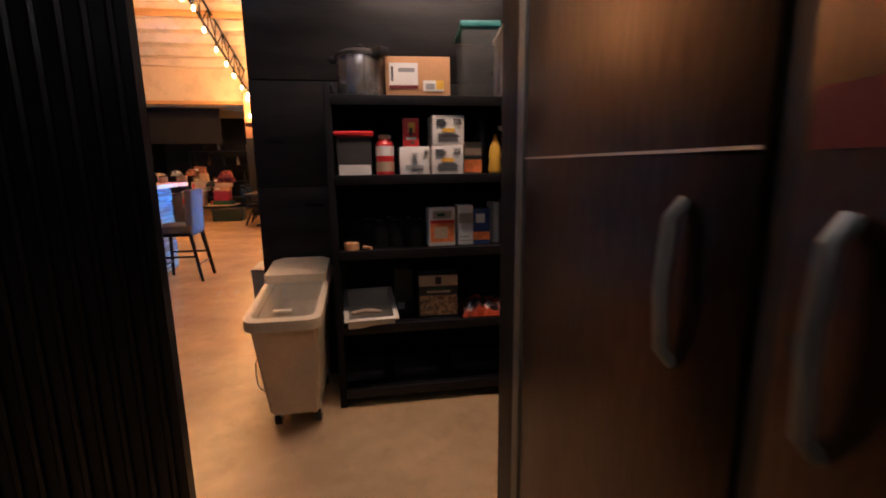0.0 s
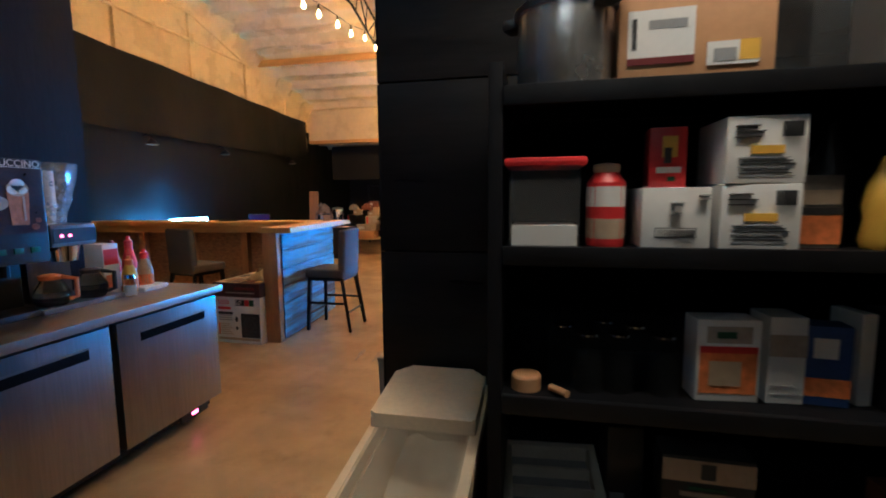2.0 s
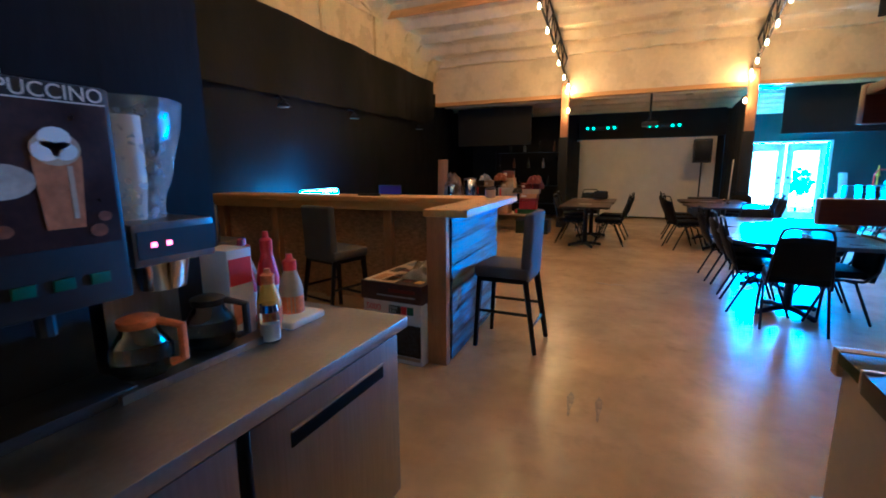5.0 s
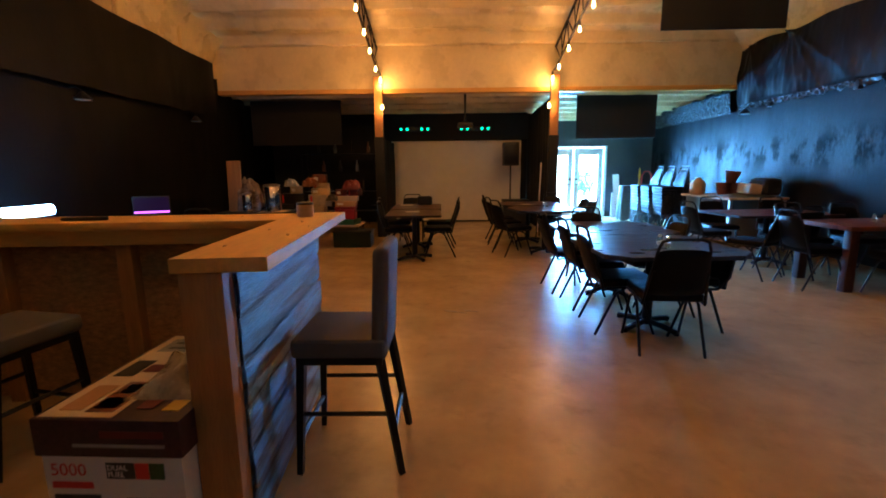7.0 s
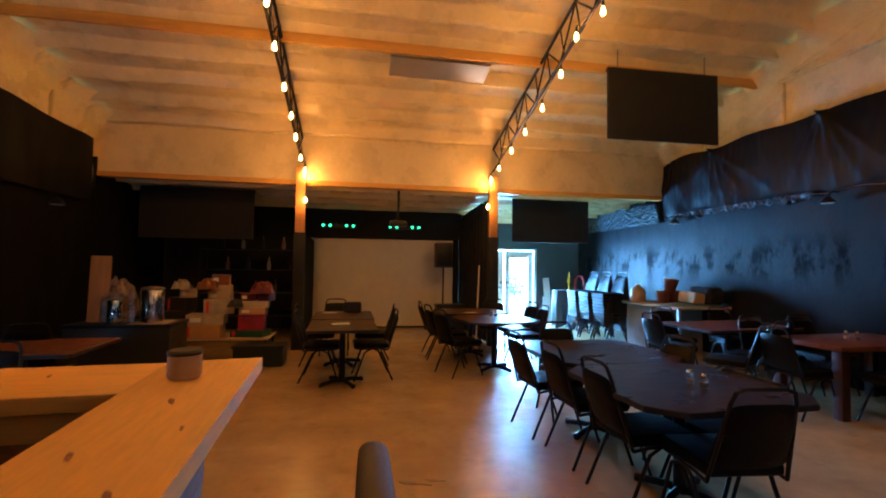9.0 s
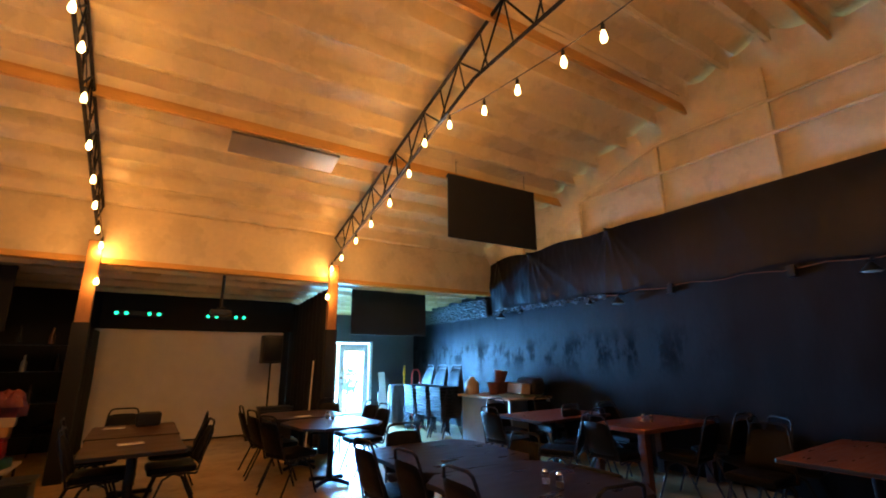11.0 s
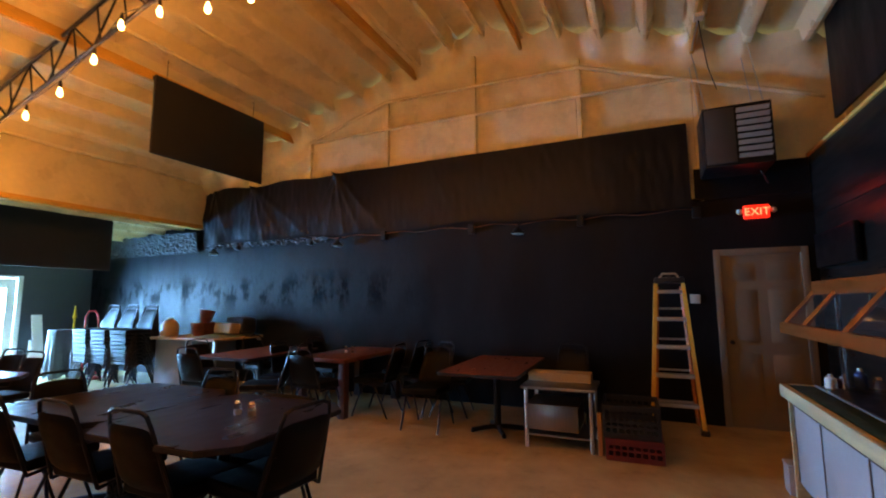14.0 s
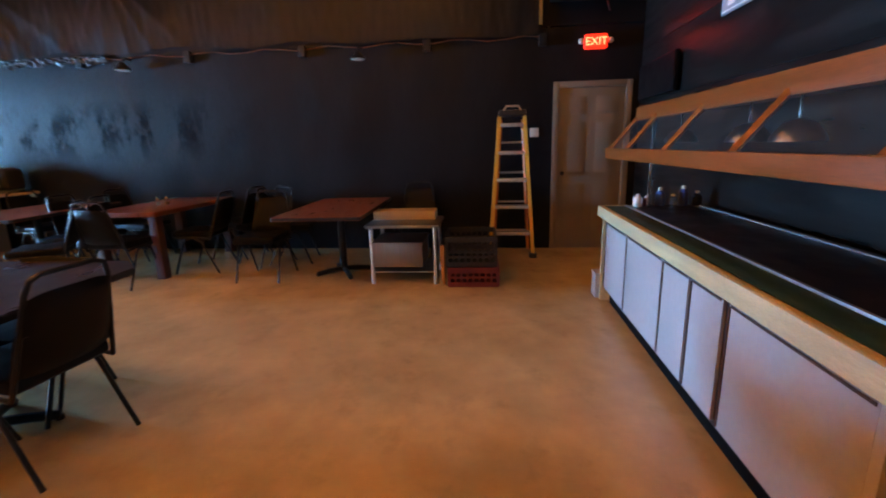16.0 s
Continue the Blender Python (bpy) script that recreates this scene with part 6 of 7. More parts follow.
round_item("sauce_bottle", 1.3, 3.6, 0.88, [(0.04, 0), (0.042, 0.1), (0.02, 0.16), (0.016, 0.2)], TAN, "tan sauce bottle with a paper label", (("label_band", [(0.0425, 0.03), (0.0428, 0.09)], PAPER), ("cap", [(0.018, 0.2), (0.018, 0.22)], YELLOW)))
TRAY = mat("pale_tray_plastic", (0.62, 0.57, 0.47), 0.45, var=0.06)
tr = thing("divided_tray", pose(0.36, 3.6, 0.5, 14, 0, 4), "pale divided bar tray tilted on the shelf", "tray", "shelf goods")
for x0, y0, x1, y1, z1 in ((-0.125, -0.16, 0.125, -0.152, 0.05), (-0.125, 0.152, 0.125, 0.16, 0.05), (-0.125, -0.152, -0.117, 0.152, 0.05), (0.117, -0.152, 0.125, 0.152, 0.05)):
    part("wall", box(N(), x0, y0, 0.0, x1, y1, z1, 0.002), TRAY, tr)
for x0, y0, x1, y1 in ((-0.145, -0.18, 0.145, -0.153), (-0.145, 0.153, 0.145, 0.175), (-0.145, -0.153, -0.118, 0.153), (0.118, -0.153, 0.145, 0.153)):
    part("rim", box(N(), x0, y0, 0.05, x1, y1, 0.058, 0.002), TRAY, tr, "cream flange")
part("base", box(N(), -0.117, -0.152, 0, 0.117, 0.152, 0.008), GREY_PLASTIC, tr)
for y in (-0.075, 0.0, 0.075):
    part("divider", box(N(), -0.117, y, 0.008, 0.117, y + 0.006, 0.05), TRAY, tr)
solid("tongs", sweep(N(), [(0.27, 3.45, 0.545), (0.34, 3.47, 0.552), (0.42, 3.46, 0.545)], 0.012, 6), TAN, "wooden tongs lying across the tray", "tongs")
carton("dark_carton", 0.56, 3.68, 0.47, 0.1, 0.12, 0.27, BLACK_PLASTIC, 2, "dark box behind the tray", ((0.1, 0.1, 0.5, 0.25, GREY_PLASTIC),))
carton("granola_box", 0.75, 3.58, 0.47, 0.22, 0.1, 0.25, INK, -2, "dark snack carton with a cream band and nut picture", ((0.0, 0.72, 1.0, 0.96, TAN), (0.02, 0.04, 0.98, 0.5, mat("granola_print", (0.34, 0.2, 0.09), 0.55, var=0.7, scale=45)), (0.42, 0.76, 0.58, 0.93, INK), (0.2, 0.56, 0.8, 0.61, DIM_PAPER), (0.3, 0.64, 0.7, 0.67, GREEN)))
bg2 = solid("orange_bag", sheet(N(), lambda u, v: (0.88 + 0.26 * u, 3.47 + 0.2 * v, 0.475 + 0.075 * math.sin(3.14 * u) ** 0.3 * math.sin(3.14 * v) ** 0.3 * (1 + 0.6 * noise.noise((u * 7, v * 6, 6)))), 30, 24), mat("orange_foil_bag", (0.5, 0.075, 0.02), 0.3, var=0.4, scale=14, dark=(0.02, 0.012, 0.015), dark_scale=7, dark_at=(0.48, 0.55)), "crumpled orange food bag", "bag")
carton("brown_packet", 1.2, 3.58, 0.47, 0.1, 0.07, 0.2, mat("brown_packet_print", (0.2, 0.08, 0.04), 0.6, var=0.3, scale=20), 4, "brown packet on the lower shelf", ())
carton("tall_carton", 1.3, 3.55, 0.47, 0.06, 0.06, 0.22, WHITE_PLASTIC, 8, "tall cream drink carton", ((0.1, 0.1, 0.9, 0.5, TAN),))
for k, (x, z, m_) in enumerate(((1.52, 1.3, ORANGE), (1.66, 1.3, BROWN), (1.56, 0.9, BROWN), (1.54, 1.7, BLUE))):
    carton("pantry_box", x, 3.68, z, 0.11, 0.12, 0.2, m_, 3 * k - 6, "packaged goods box in a dark shelf", ((0.1, 0.4, 0.9, 0.75, PAPER if k % 2 else INK),))
for x in (0.3, 0.62, 0.98):
    solid("shoe_tray", box(N(), x - 0.13, 3.55, 0.101, x + 0.13, 3.8, 0.16, 0.02), CLOTH_BLACK, "dark folded cloth on the bottom shelf", "cloth", "cloths")

ib = thing("ingredient_bin", pose(-0.025, 0, 0), "cream plastic ingredient bin with a clear sloped lid", "ingredient bin")
x0, x1 = -0.15, 0.15
FLOUR = mat("flour", (0.72, 0.6, 0.42), 0.9, var=0.08, scale=9, bump=0.3, bscale=40)
bm = N()
loops = []
for inset, zb, zt in ((0.0, 0.09, 0.0), (0.0, 0.0, 0.6), (0.012, 0.0, 0.6), (0.012, 0.12, 0.0)):
    if zt:
        q = ((x0 + inset, 3.14 + inset, 0.6), (x1 - inset, 3.14 + inset, 0.6), (x1 - inset, 3.86 - inset, 0.68), (x0 + inset, 3.86 - inset, 0.68))
    else:
        q = ((x0 + 0.03 + inset, 3.27 + inset, zb), (x1 - 0.03 - inset, 3.27 + inset, zb), (x1 - 0.03 - inset, 3.82 - inset, zb), (x0 + 0.03 + inset, 3.82 - inset, zb))
    loops.append([bm.verts.new(p) for p in q])
for a, b in zip(loops, loops[1:]):
    for k in range(4):
        bm.faces.new((a[k], a[(k + 1) % 4], b[(k + 1) % 4], b[k]))
bm.faces.new(loops[0][::-1])
bm.faces.new(loops[3])
bmesh.ops.bevel(bm, geom=[e for e in bm.edges if all(v in loops[0] + loops[1] for v in e.verts)], offset=0.015, segments=3, affect="EDGES")
part("body", bm, CREAM_PLASTIC, ib)
part("flour", sheet(N(), lambda u, v: (x0 + 0.028 + (x1 - x0 - 0.056) * u, 3.19 + 0.63 * v, 0.43 + 0.1 * v + 0.03 * noise.noise((u * 3, v * 5, 4))), 14, 24), FLOUR, ib, "pale flour inside")


def rounded(xa, ya, xb, yb, r0, r1):
    pts = []
    for cx, cy, a0, r in ((xb - r0, ya + r0, -90, r0), (xb - r1, yb - r1, 0, r1), (xa + r1, yb - r1, 90, r1), (xa + r0, ya + r0, 180, r0)):
        for k in range(6):
            t = radians(a0 + 18 * k)
            pts.append((cx + r * math.cos(t), cy + r * math.sin(t)))
    return pts


def lid_slab(pts, z0, z1, tilt, edge):
    m_ = prism(N(), pts, z0, z1)
    bmesh.ops.bevel(m_, geom=[e for e in m_.edges if abs(e.verts[0].co.z - e.verts[1].co.z) < 1e-6 and e.verts[0].co.z > z0 + 1e-4], offset=edge, segments=3, affect="EDGES")
    for v in m_.verts:
        v.co.z += tilt * (v.co.y - 3.1)
    return m_


def lid_ring(ya, yb, wide, z, tilt, r0, r1):
    """A rounded frame of the lid, as a flattened tube."""
    o_, i_ = rounded(x0 - 0.022, ya, x1 + 0.022, yb, r0, r1), rounded(x0 - 0.022 + wide, ya + wide, x1 + 0.022 - wide, yb - wide, max(0.004, r0 - wide), max(0.004, r1 - wide))
    m_ = N()
    rows = [[m_.verts.new((x, y, z + h + tilt * (y - 3.1))) for x, y in pts] for pts, h in ((o_, -0.04), (o_, 0.008), (i_, 0.014), (i_, -0.03))]
    for a, b in zip(rows, rows[1:] + rows[:1]):
        for k in range(len(a)):
            m_.faces.new((a[k], a[(k + 1) % len(a)], b[(k + 1) % len(b)], b[k]))
    return m_


part("rim", lid_ring(3.09, 3.88, 0.035, 0.64, 0.1, 0.06, 0.03), CREAM_PLASTIC, ib, "thick cream rim")
part("sloped_lid", lid_slab(rounded(x0 + 0.006, 3.118, x1 - 0.006, 3.56, 0.05, 0.005), 0.648, 0.654, 0.12, 0.002), MILKY, ib, "clear front lid over the flour")
part("rear_lid", lid_slab(rounded(x0 - 0.012, 3.55, x1 + 0.012, 3.87, 0.01, 0.05), 0.66, 0.705, 0.1, 0.014), CREAM_PLASTIC, ib)
part("scoop", box(N(), -0.05, 3.3, 0.475, 0.03, 3.42, 0.52, 0.015), WHITE_PLASTIC, ib, "white scoop lying in the flour").matrix_local = pose(0, 0, 0.02, 0, 0, 0)
part("latch", box(N(), -0.04, 3.13, 0.67, 0.04, 3.16, 0.684, 0.006), CREAM_PLASTIC, ib)
for x in (x0 + 0.05, x1 - 0.05):
    for y in (3.36, 3.78):
        w_ = part("caster", rod(N(), (x - 0.015, y, 0.04), (x + 0.015, y, 0.04), 0.04, n=16), BLACK_PLASTIC, ib)
        part("fork", box(N(), x - 0.02, y - 0.015, 0.045, x + 0.02, y + 0.015, 0.1, 0.003), ALU, w_)
tc = thing("trash_can", pose(-0.385, 4.54, 0), "grey plastic trash can with a liner rim", "trash can")
bm = N()
prism(bm, [(-0.08, -0.15), (0.08, -0.15), (0.08, 0.15), (-0.08, 0.15)], 0, 0.58)
for v in bm.verts:
    f = 0.85 + 0.15 * v.co.z / 0.58
    v.co.x *= f
    v.co.y *= f
part("body", bm, GREY_PLASTIC, tc)
part("rim", box(N(), -0.085, -0.155, 0.58, 0.085, 0.155, 0.605, 0.01), GREY_PLASTIC, tc)
solid("floor_cable", sweep(N(), [(-0.26 - 0.09 * math.sin(0.32 * t), 4.0 - 0.03 * t, 0.006 + 0.14 * max(0, math.sin(0.4 * t)) ** 2) for t in range(11)], 0.004, 6), BLACK_PLASTIC, "loose black cable by the wall end", "cable")
wr = thing("wire_rack", pose(1.0, 2.75, 0), "narrow chrome wire rack with clutter", "rack")
for sx in (0.0, 0.42):
    for sy in (0.0, 0.3):
        part("post", rod(N(), (sx, sy, 0), (sx, sy, 0.6), 0.008), CHROME, wr)
for z in (0.12, 0.38):
    for k in range(9):
        part("wire", rod(N(), (0, 0.0375 * k, z), (0.42, 0.0375 * k, z), 0.003, n=5), CHROME, wr)
    for sx in (0, 0.42):
        part("shelf_edge", rod(N(), (sx, 0, z), (sx, 0.3, z), 0.005, n=5), CHROME, wr)
carton("wrapped_goods", 1.15, 2.9, 0.385, 0.16, 0.16, 0.15, WHITE_PLASTIC, 10, "small pale package on the wire rack", ())

# ---- coffee station ----
uc = thing("undercounter_refrigerator", pose(0, 0, 0), "stainless two-door undercounter refrigerator with worn top", "refrigerator")
part("body", box(N(), -2.42, 3.3, 0.12, -1.77, 4.84, 0.8, 0.004), BLACK_PLASTIC, uc)
part("worktop", box(N(), -2.45, 3.27, 0.805, -1.7, 4.87, 0.85, 0.008), STEEL_TOP, uc)
for y0, y1 in ((3.34, 4.075), (4.115, 4.82)):
    d = part("door", box(N(), -1.768, y0, 0.13, -1.72, y1, 0.79, 0.006), STEEL, uc)
    # Flat near-black block, painted as the shade inside a handle hollow.
    part("handle_recess_shade", box(N(), -1.7225, y0 + 0.13, 0.665, -1.7165, y1 - 0.11, 0.712, 0.003), RECESS_SHADE, d)
    part("handle_lip", box(N(), -1.7195, y0 + 0.13, 0.713, -1.712, y1 - 0.11, 0.72), STEEL, d)
part("kick_plate", box(N(), -2.4, 3.34, 0.06, -1.8, 4.8, 0.119), BLACK_METAL, uc)
part("thermometer", box(N(), -1.765, 4.5, 0.07, -1.745, 4.72, 0.125, 0.004), BLACK_PLASTIC, uc)
part("display", box(N(), -1.7445, 4.58, 0.088, -1.743, 4.63, 0.108), LED_RED, uc, "red digits")
for y in (3.42, 4.72):
    for x in (-2.32, -1.86):
        part("caster", rod(N(), (x - 0.015, y, 0.03), (x + 0.015, y, 0.03), 0.03, n=12), BLACK_PLASTIC, uc)
ct0 = 0.85
tm = thing("tea_brewer", pose(-2.08, 3.55, ct0), "tall tea brewer with an orange printed urn", "tea brewer")
part("base", box(N(), -0.25, -0.18, 0, 0.22, 0.15, 0.03, 0.006), STEEL, tm)
part("tower", box(N(), -0.26, -0.19, 0.03, -0.09, 0.14, 0.84, 0.01), FRIDGE_STEEL, tm, "dark steel back tower")
part("brew_head", box(N(), -0.088, -0.05, 0.66, 0.14, 0.12, 0.74, 0.02), BLACK_PLASTIC, tm)
part("brew_funnel", lathe(N(), [(0.03, 0.575), (0.06, 0.61), (0.085, 0.655)], 22, (0.08, 0.07, 0)), CHROME, tm, "chrome brew funnel")
part("head_panel", box(N(), -0.26, -0.07, 0.742, 0.2, 0.15, 0.88, 0.03, 3), BLACK_PLASTIC, tm)
part("red_panel", box(N(), 0.201, -0.035, 0.768, 0.208, 0.135, 0.858, 0.015), RED, tm, "red control panel")
part("switch", box(N(), 0.209, 0.075, 0.795, 0.213, 0.11, 0.84), BLACK_PLASTIC, tm)
part("indicator", box(N(), 0.209, -0.012, 0.808, 0.213, 0.008, 0.824), mat("amber_led", (1, 0.5, 0.1), 0.5, var=0, rvar=0, emit=(1, 0.3, 0.03), estr=2.5), tm)
part("urn", lathe(N(), [(0.11, 0.035), (0.115, 0.045), (0.115, 0.52), (0.1, 0.53)], 32, (0.08, 0.07, 0)), mat("orange_tea_print", (0.42, 0.03, 0.012), 0.35, var=0.3, scale=5, dark=(0.8, 0.26, 0.03), dark_scale=4.2, dark_at=(0.5, 0.68), stretch=(1, 1, 0.7)), tm, "red and orange printed urn wrap")
part("urn_rim", lathe(N(), [(0.117, 0.521), (0.118, 0.562), (0.1, 0.568), (0.03, 0.57)], 32, (0.08, 0.07, 0)), CHROME, tm)
part("glass_picture", lathe(N(), [(0.04, 0.07), (0.05, 0.2)], 14), BROWN, tm, "picture of iced tea").matrix_local = pose(0.15, 0.1, 0)
for k in range(3):
    o = part("print_bar", box(N(), 0, -0.035 + 0.012 * k, 0, 0.002, 0.035, 0.024), PAPER, tm)
    o.matrix_local = pose(0.08 + 0.1155 * math.cos(0.35), 0.07 + 0.1155 * math.sin(0.35), 0.44 - 0.045 * k, 0, 0, 20)
for k in range(5):
    a_ = -0.25 + 0.16 * k
    part("print_bar", box(N(), 0, -0.008, 0, 0.002, 0.008, 0.02 + 0.008 * (k % 2)), PAPER, tm).matrix_local = pose(0.08 + 0.1155 * math.cos(a_), 0.07 + 0.1155 * math.sin(a_), 0.475, 0, 0, math.degrees(a_))
for k, (a_, z_, m_) in enumerate(((0.35, 0.2, YELLOW), (0.5, 0.16, ORANGE), (0.2, 0.17, CARD), (0.42, 0.11, BROWN), (0.25, 0.1, DEEP_RED), (0.55, 0.22, YELLOW))):
    part("picture_spot", lathe(N(), [(0.03, 0), (0.03, 0.002)], 12), m_, tm).matrix_local = pose(0.08 + 0.1155 * math.cos(a_), 0.07 + 0.1155 * math.sin(a_), z_, 90, 0, 90 + math.degrees(a_))
part("tap", sweep(N(), [(0.19, 0.1, 0.32), (0.24, 0.1, 0.32), (0.25, 0.1, 0.27)], 0.016, 8), BLACK_PLASTIC, tm)
cm = thing("cappuccino_machine", pose(-2.18, 3.91, ct0), "black cappuccino machine with a lit picture front", "coffee machine")
part("back", box(N(), -0.22, -0.15, 0, -0.02, 0.15, 0.74, 0.01), BLACK_PLASTIC, cm)
part("cabinet", box(N(), -0.02, -0.15, 0.26, 0.18, 0.15, 0.74, 0.012), BLACK_PLASTIC, cm)
part("picture", box(N(), 0.1805, -0.135, 0.4, 0.183, 0.135, 0.7), mat("cocoa_print", (0.035, 0.012, 0.008), 0.35, var=0.5, scale=9), cm, "printed coffee picture")
part("mug_picture", prism(N(), [(-0.035, 0.0), (0.035, 0.0), (0.045, 0.15), (-0.045, 0.15)], 0, 0.002), mat("caramel_picture", (0.4, 0.15, 0.05), 0.4, var=0.25, scale=25), cm).matrix_local = Matrix(((0, 0, 1, 0.1838), (1, 0, 0, 0.03), (0, 1, 0, 0.44), (0, 0, 0, 1)))
part("foam_picture", prism(N(), [(0.045 * math.cos(t), 0.035 * math.sin(t)) for t in [6.283 * k / 16 for k in range(16)]], 0, 0.002), TAN, cm).matrix_local = Matrix(((0, 0, 1, 0.1843), (1, 0, 0, 0.03), (0, 1, 0, 0.605), (0, 0, 0, 1)))
for k, (px_, pz_, pr_) in enumerate(((0.03, 0.625, 0.03), (0.045, 0.6, 0.024), (0.012, 0.6, 0.026), (-0.1, 0.46, 0.02), (-0.075, 0.445, 0.016), (0.09, 0.43, 0.018), (0.105, 0.46, 0.014))):
    part("picture_spot", prism(N(), [(pr_ * math.cos(t), 0.8 * pr_ * math.sin(t)) for t in [6.283 * q / 12 for q in range(12)]], 0, 0.002), PAPER if k < 3 else BROWN, cm).matrix_local = Matrix(((0, 0, 1, 0.1848), (1, 0, 0, px_), (0, 1, 0, pz_), (0, 0, 0, 1)))
part("mug_shine", box(N(), 0.1858, 0.045, 0.46, 0.187, 0.055, 0.57), TAN, cm)
part("title_border", box(N(), 0.1808, -0.135, 0.699, 0.184, 0.135, 0.702), WHITE_PLASTIC, cm)
part("cup_picture", prism(N(), [(0.06 * math.cos(t), 0.035 * math.sin(t)) for t in [6.283 * k / 16 for k in range(16)]], 0, 0.002), DIM_PAPER, cm).matrix_local = Matrix(((0, 0, 1, 0.1834), (1, 0, 0, -0.07), (0, 1, 0, 0.54), (0, 0, 0, 1)))
for k in range(3):
    part("button", box(N(), 0.1805, -0.08 + 0.07 * k, 0.31, 0.186, -0.04 + 0.07 * k, 0.335, 0.002), GREEN, cm)
part("nozzle", rod(N(), (0.1, 0.0, 0.2), (0.1, 0.0, 0.26), 0.02, n=10), BLACK_PLASTIC, cm)
part("drip_tray", box(N(), -0.02, -0.14, 0, 0.16, 0.14, 0.03, 0.006), BLACK_PLASTIC, cm)
fc2 = bpy.data.curves.new("title", "FONT")
fc2.body, fc2.size, fc2.align_x, fc2.extrude = "CAPPUCCINO", 0.042, "CENTER", 0.001
fo2 = bpy.data.objects.new("title_source", fc2)
scene.collection.objects.link(fo2)
me2 = bpy.data.meshes.new_from_object(fo2.evaluated_get(bpy.context.evaluated_depsgraph_get()))
bpy.data.objects.remove(fo2)
me2.materials.clear()
me2.materials.append(WHITE_PLASTIC)
tt = new("title_letters", me2)
tt.parent = cm
tt.matrix_local = pose(0.184, 0.0, 0.705, 90, 0, 90)
carton("filter_pack", -2.2, 3.78, ct0 + 0.742, 0.16, 0.2, 0.06, ORANGE, 10, "orange packs on the coffee machine", (), "pack", "packs")
carton("filter_pack", -2.17, 3.86, ct0 + 0.742, 0.12, 0.12, 0.035, WHITE_PLASTIC, 0, "white pack on the coffee machine", (), "pack", "packs")
cb = thing("coffee_brewer", pose(-2.16, 4.2, ct0), "steel coffee brewer with two glass carafes", "coffee maker")
part("base", box(N(), -0.2, -0.2, 0, 0.16, 0.24, 0.025, 0.004), STEEL, cb)
part("column", box(N(), -0.2, -0.1, 0.025, -0.06, 0.12, 0.32, 0.006), STEEL, cb)
part("head", box(N(), -0.2, -0.12, 0.32, 0.14, 0.11, 0.43, 0.008), STEEL, cb)
part("display", box(N(), 0.141, -0.11, 0.34, 0.144, 0.11, 0.41), BLACK_PLASTIC, cb)
for y in (-0.07, -0.03):
    part("digit", box(N(), 0.1445, y - 0.007, 0.368, 0.146, y + 0.007, 0.38), LED_RED, cb)
part("filter_basket", lathe(N(), [(0.06, 0.24), (0.075, 0.32)], 18, (0.05, 0, 0)), CHROME, cb)
for y, m_ in ((-0.11, ORANGE), (0.1, BLACK_PLASTIC)):
    c = thing("coffee_carafe", pose(-2.09, 4.22 + y, ct0 + 0.026), "glass carafe with dark coffee", "carafe", "carafes")
    part("flask", lathe(N(), [(0.06, 0), (0.075, 0.02), (0.075, 0.07), (0.045, 0.12), (0.045, 0.14)], 20), GLASS, c)
    part("coffee", lathe(N(), [(0.055, 0.004), (0.07, 0.02), (0.07, 0.045)], 20), mat("coffee", (0.012, 0.006, 0.003), 0.2, var=0), c)
    part("collar", lathe(N(), [(0.047, 0.13), (0.05, 0.15), (0.03, 0.158)], 18), m_, c)
    part("handle", sweep(N(), [(0.04, 0.03, 0.14), (0.1, 0.05, 0.13), (0.1, 0.05, 0.04), (0.075, 0.03, 0.03)], 0.012, 8), m_, c)
cup = thing("cup_stack", pose(-2.14, 4.16, ct0 + 0.43), "stack of white cups in a clear plastic bag", "cups")
part("cups", lathe(N(), [(0.035, 0), (0.045, 0.1), (0.045, 0.27)], 16, (0, 0, 0)), WHITE_PLASTIC, cup)
part("bag", sheet(N(), lambda u, v: (0.085 * (1 + 0.9 * v) * math.cos(6.28 * u) * (1 + 0.2 * noise.noise((u * 6, v * 4, 1))), 0.075 * (1 + 0.7 * v) * math.sin(6.28 * u) * (1 + 0.25 * noise.noise((u * 6, v * 4, 5))), 0.005 + 0.3 * v), 24, 10), BAG, cup, "crumpled clear bag")
carton("filter_carton", -2.18, 4.47, ct0, 0.1, 0.13, 0.3, WHITE_PLASTIC, 90, "white and red carton beside the coffee brewer", ((0.05, 0.6, 0.95, 0.9, RED), (0.1, 0.15, 0.6, 0.4, ORANGE)), "carton", "creamers")
for x, y, m_, r, h, c_ in ((-2.22, 4.57, RED, 0.045, 0.31, DEEP_RED), (-2.08, 4.55, YELLOW, 0.042, 0.22, ORANGE), (-2.2, 4.67, RED, 0.042, 0.33, RED), (-2.09, 4.67, TAN, 0.045, 0.25, RED), (-2.29, 4.64, TAN, 0.05, 0.3, RED)):
    round_item("creamer_bottle", x, y, ct0, [(r * 0.9, 0), (r, 0.01), (r, h * 0.45), (r * 0.85, h * 0.58), (r * 0.5, h * 0.76)], m_, "flavoured creamer bottle by the coffee brewer", (("label_band", [(r * 1.01, h * 0.1), (r * 1.01, h * 0.38)], PAPER if m_ is RED else ORANGE), ("cap", [(r * 0.55, h * 0.76), (r * 0.57, h * 0.9), (r * 0.3, h * 0.93), (r * 0.25, h)], c_)), "bottle", "creamers")
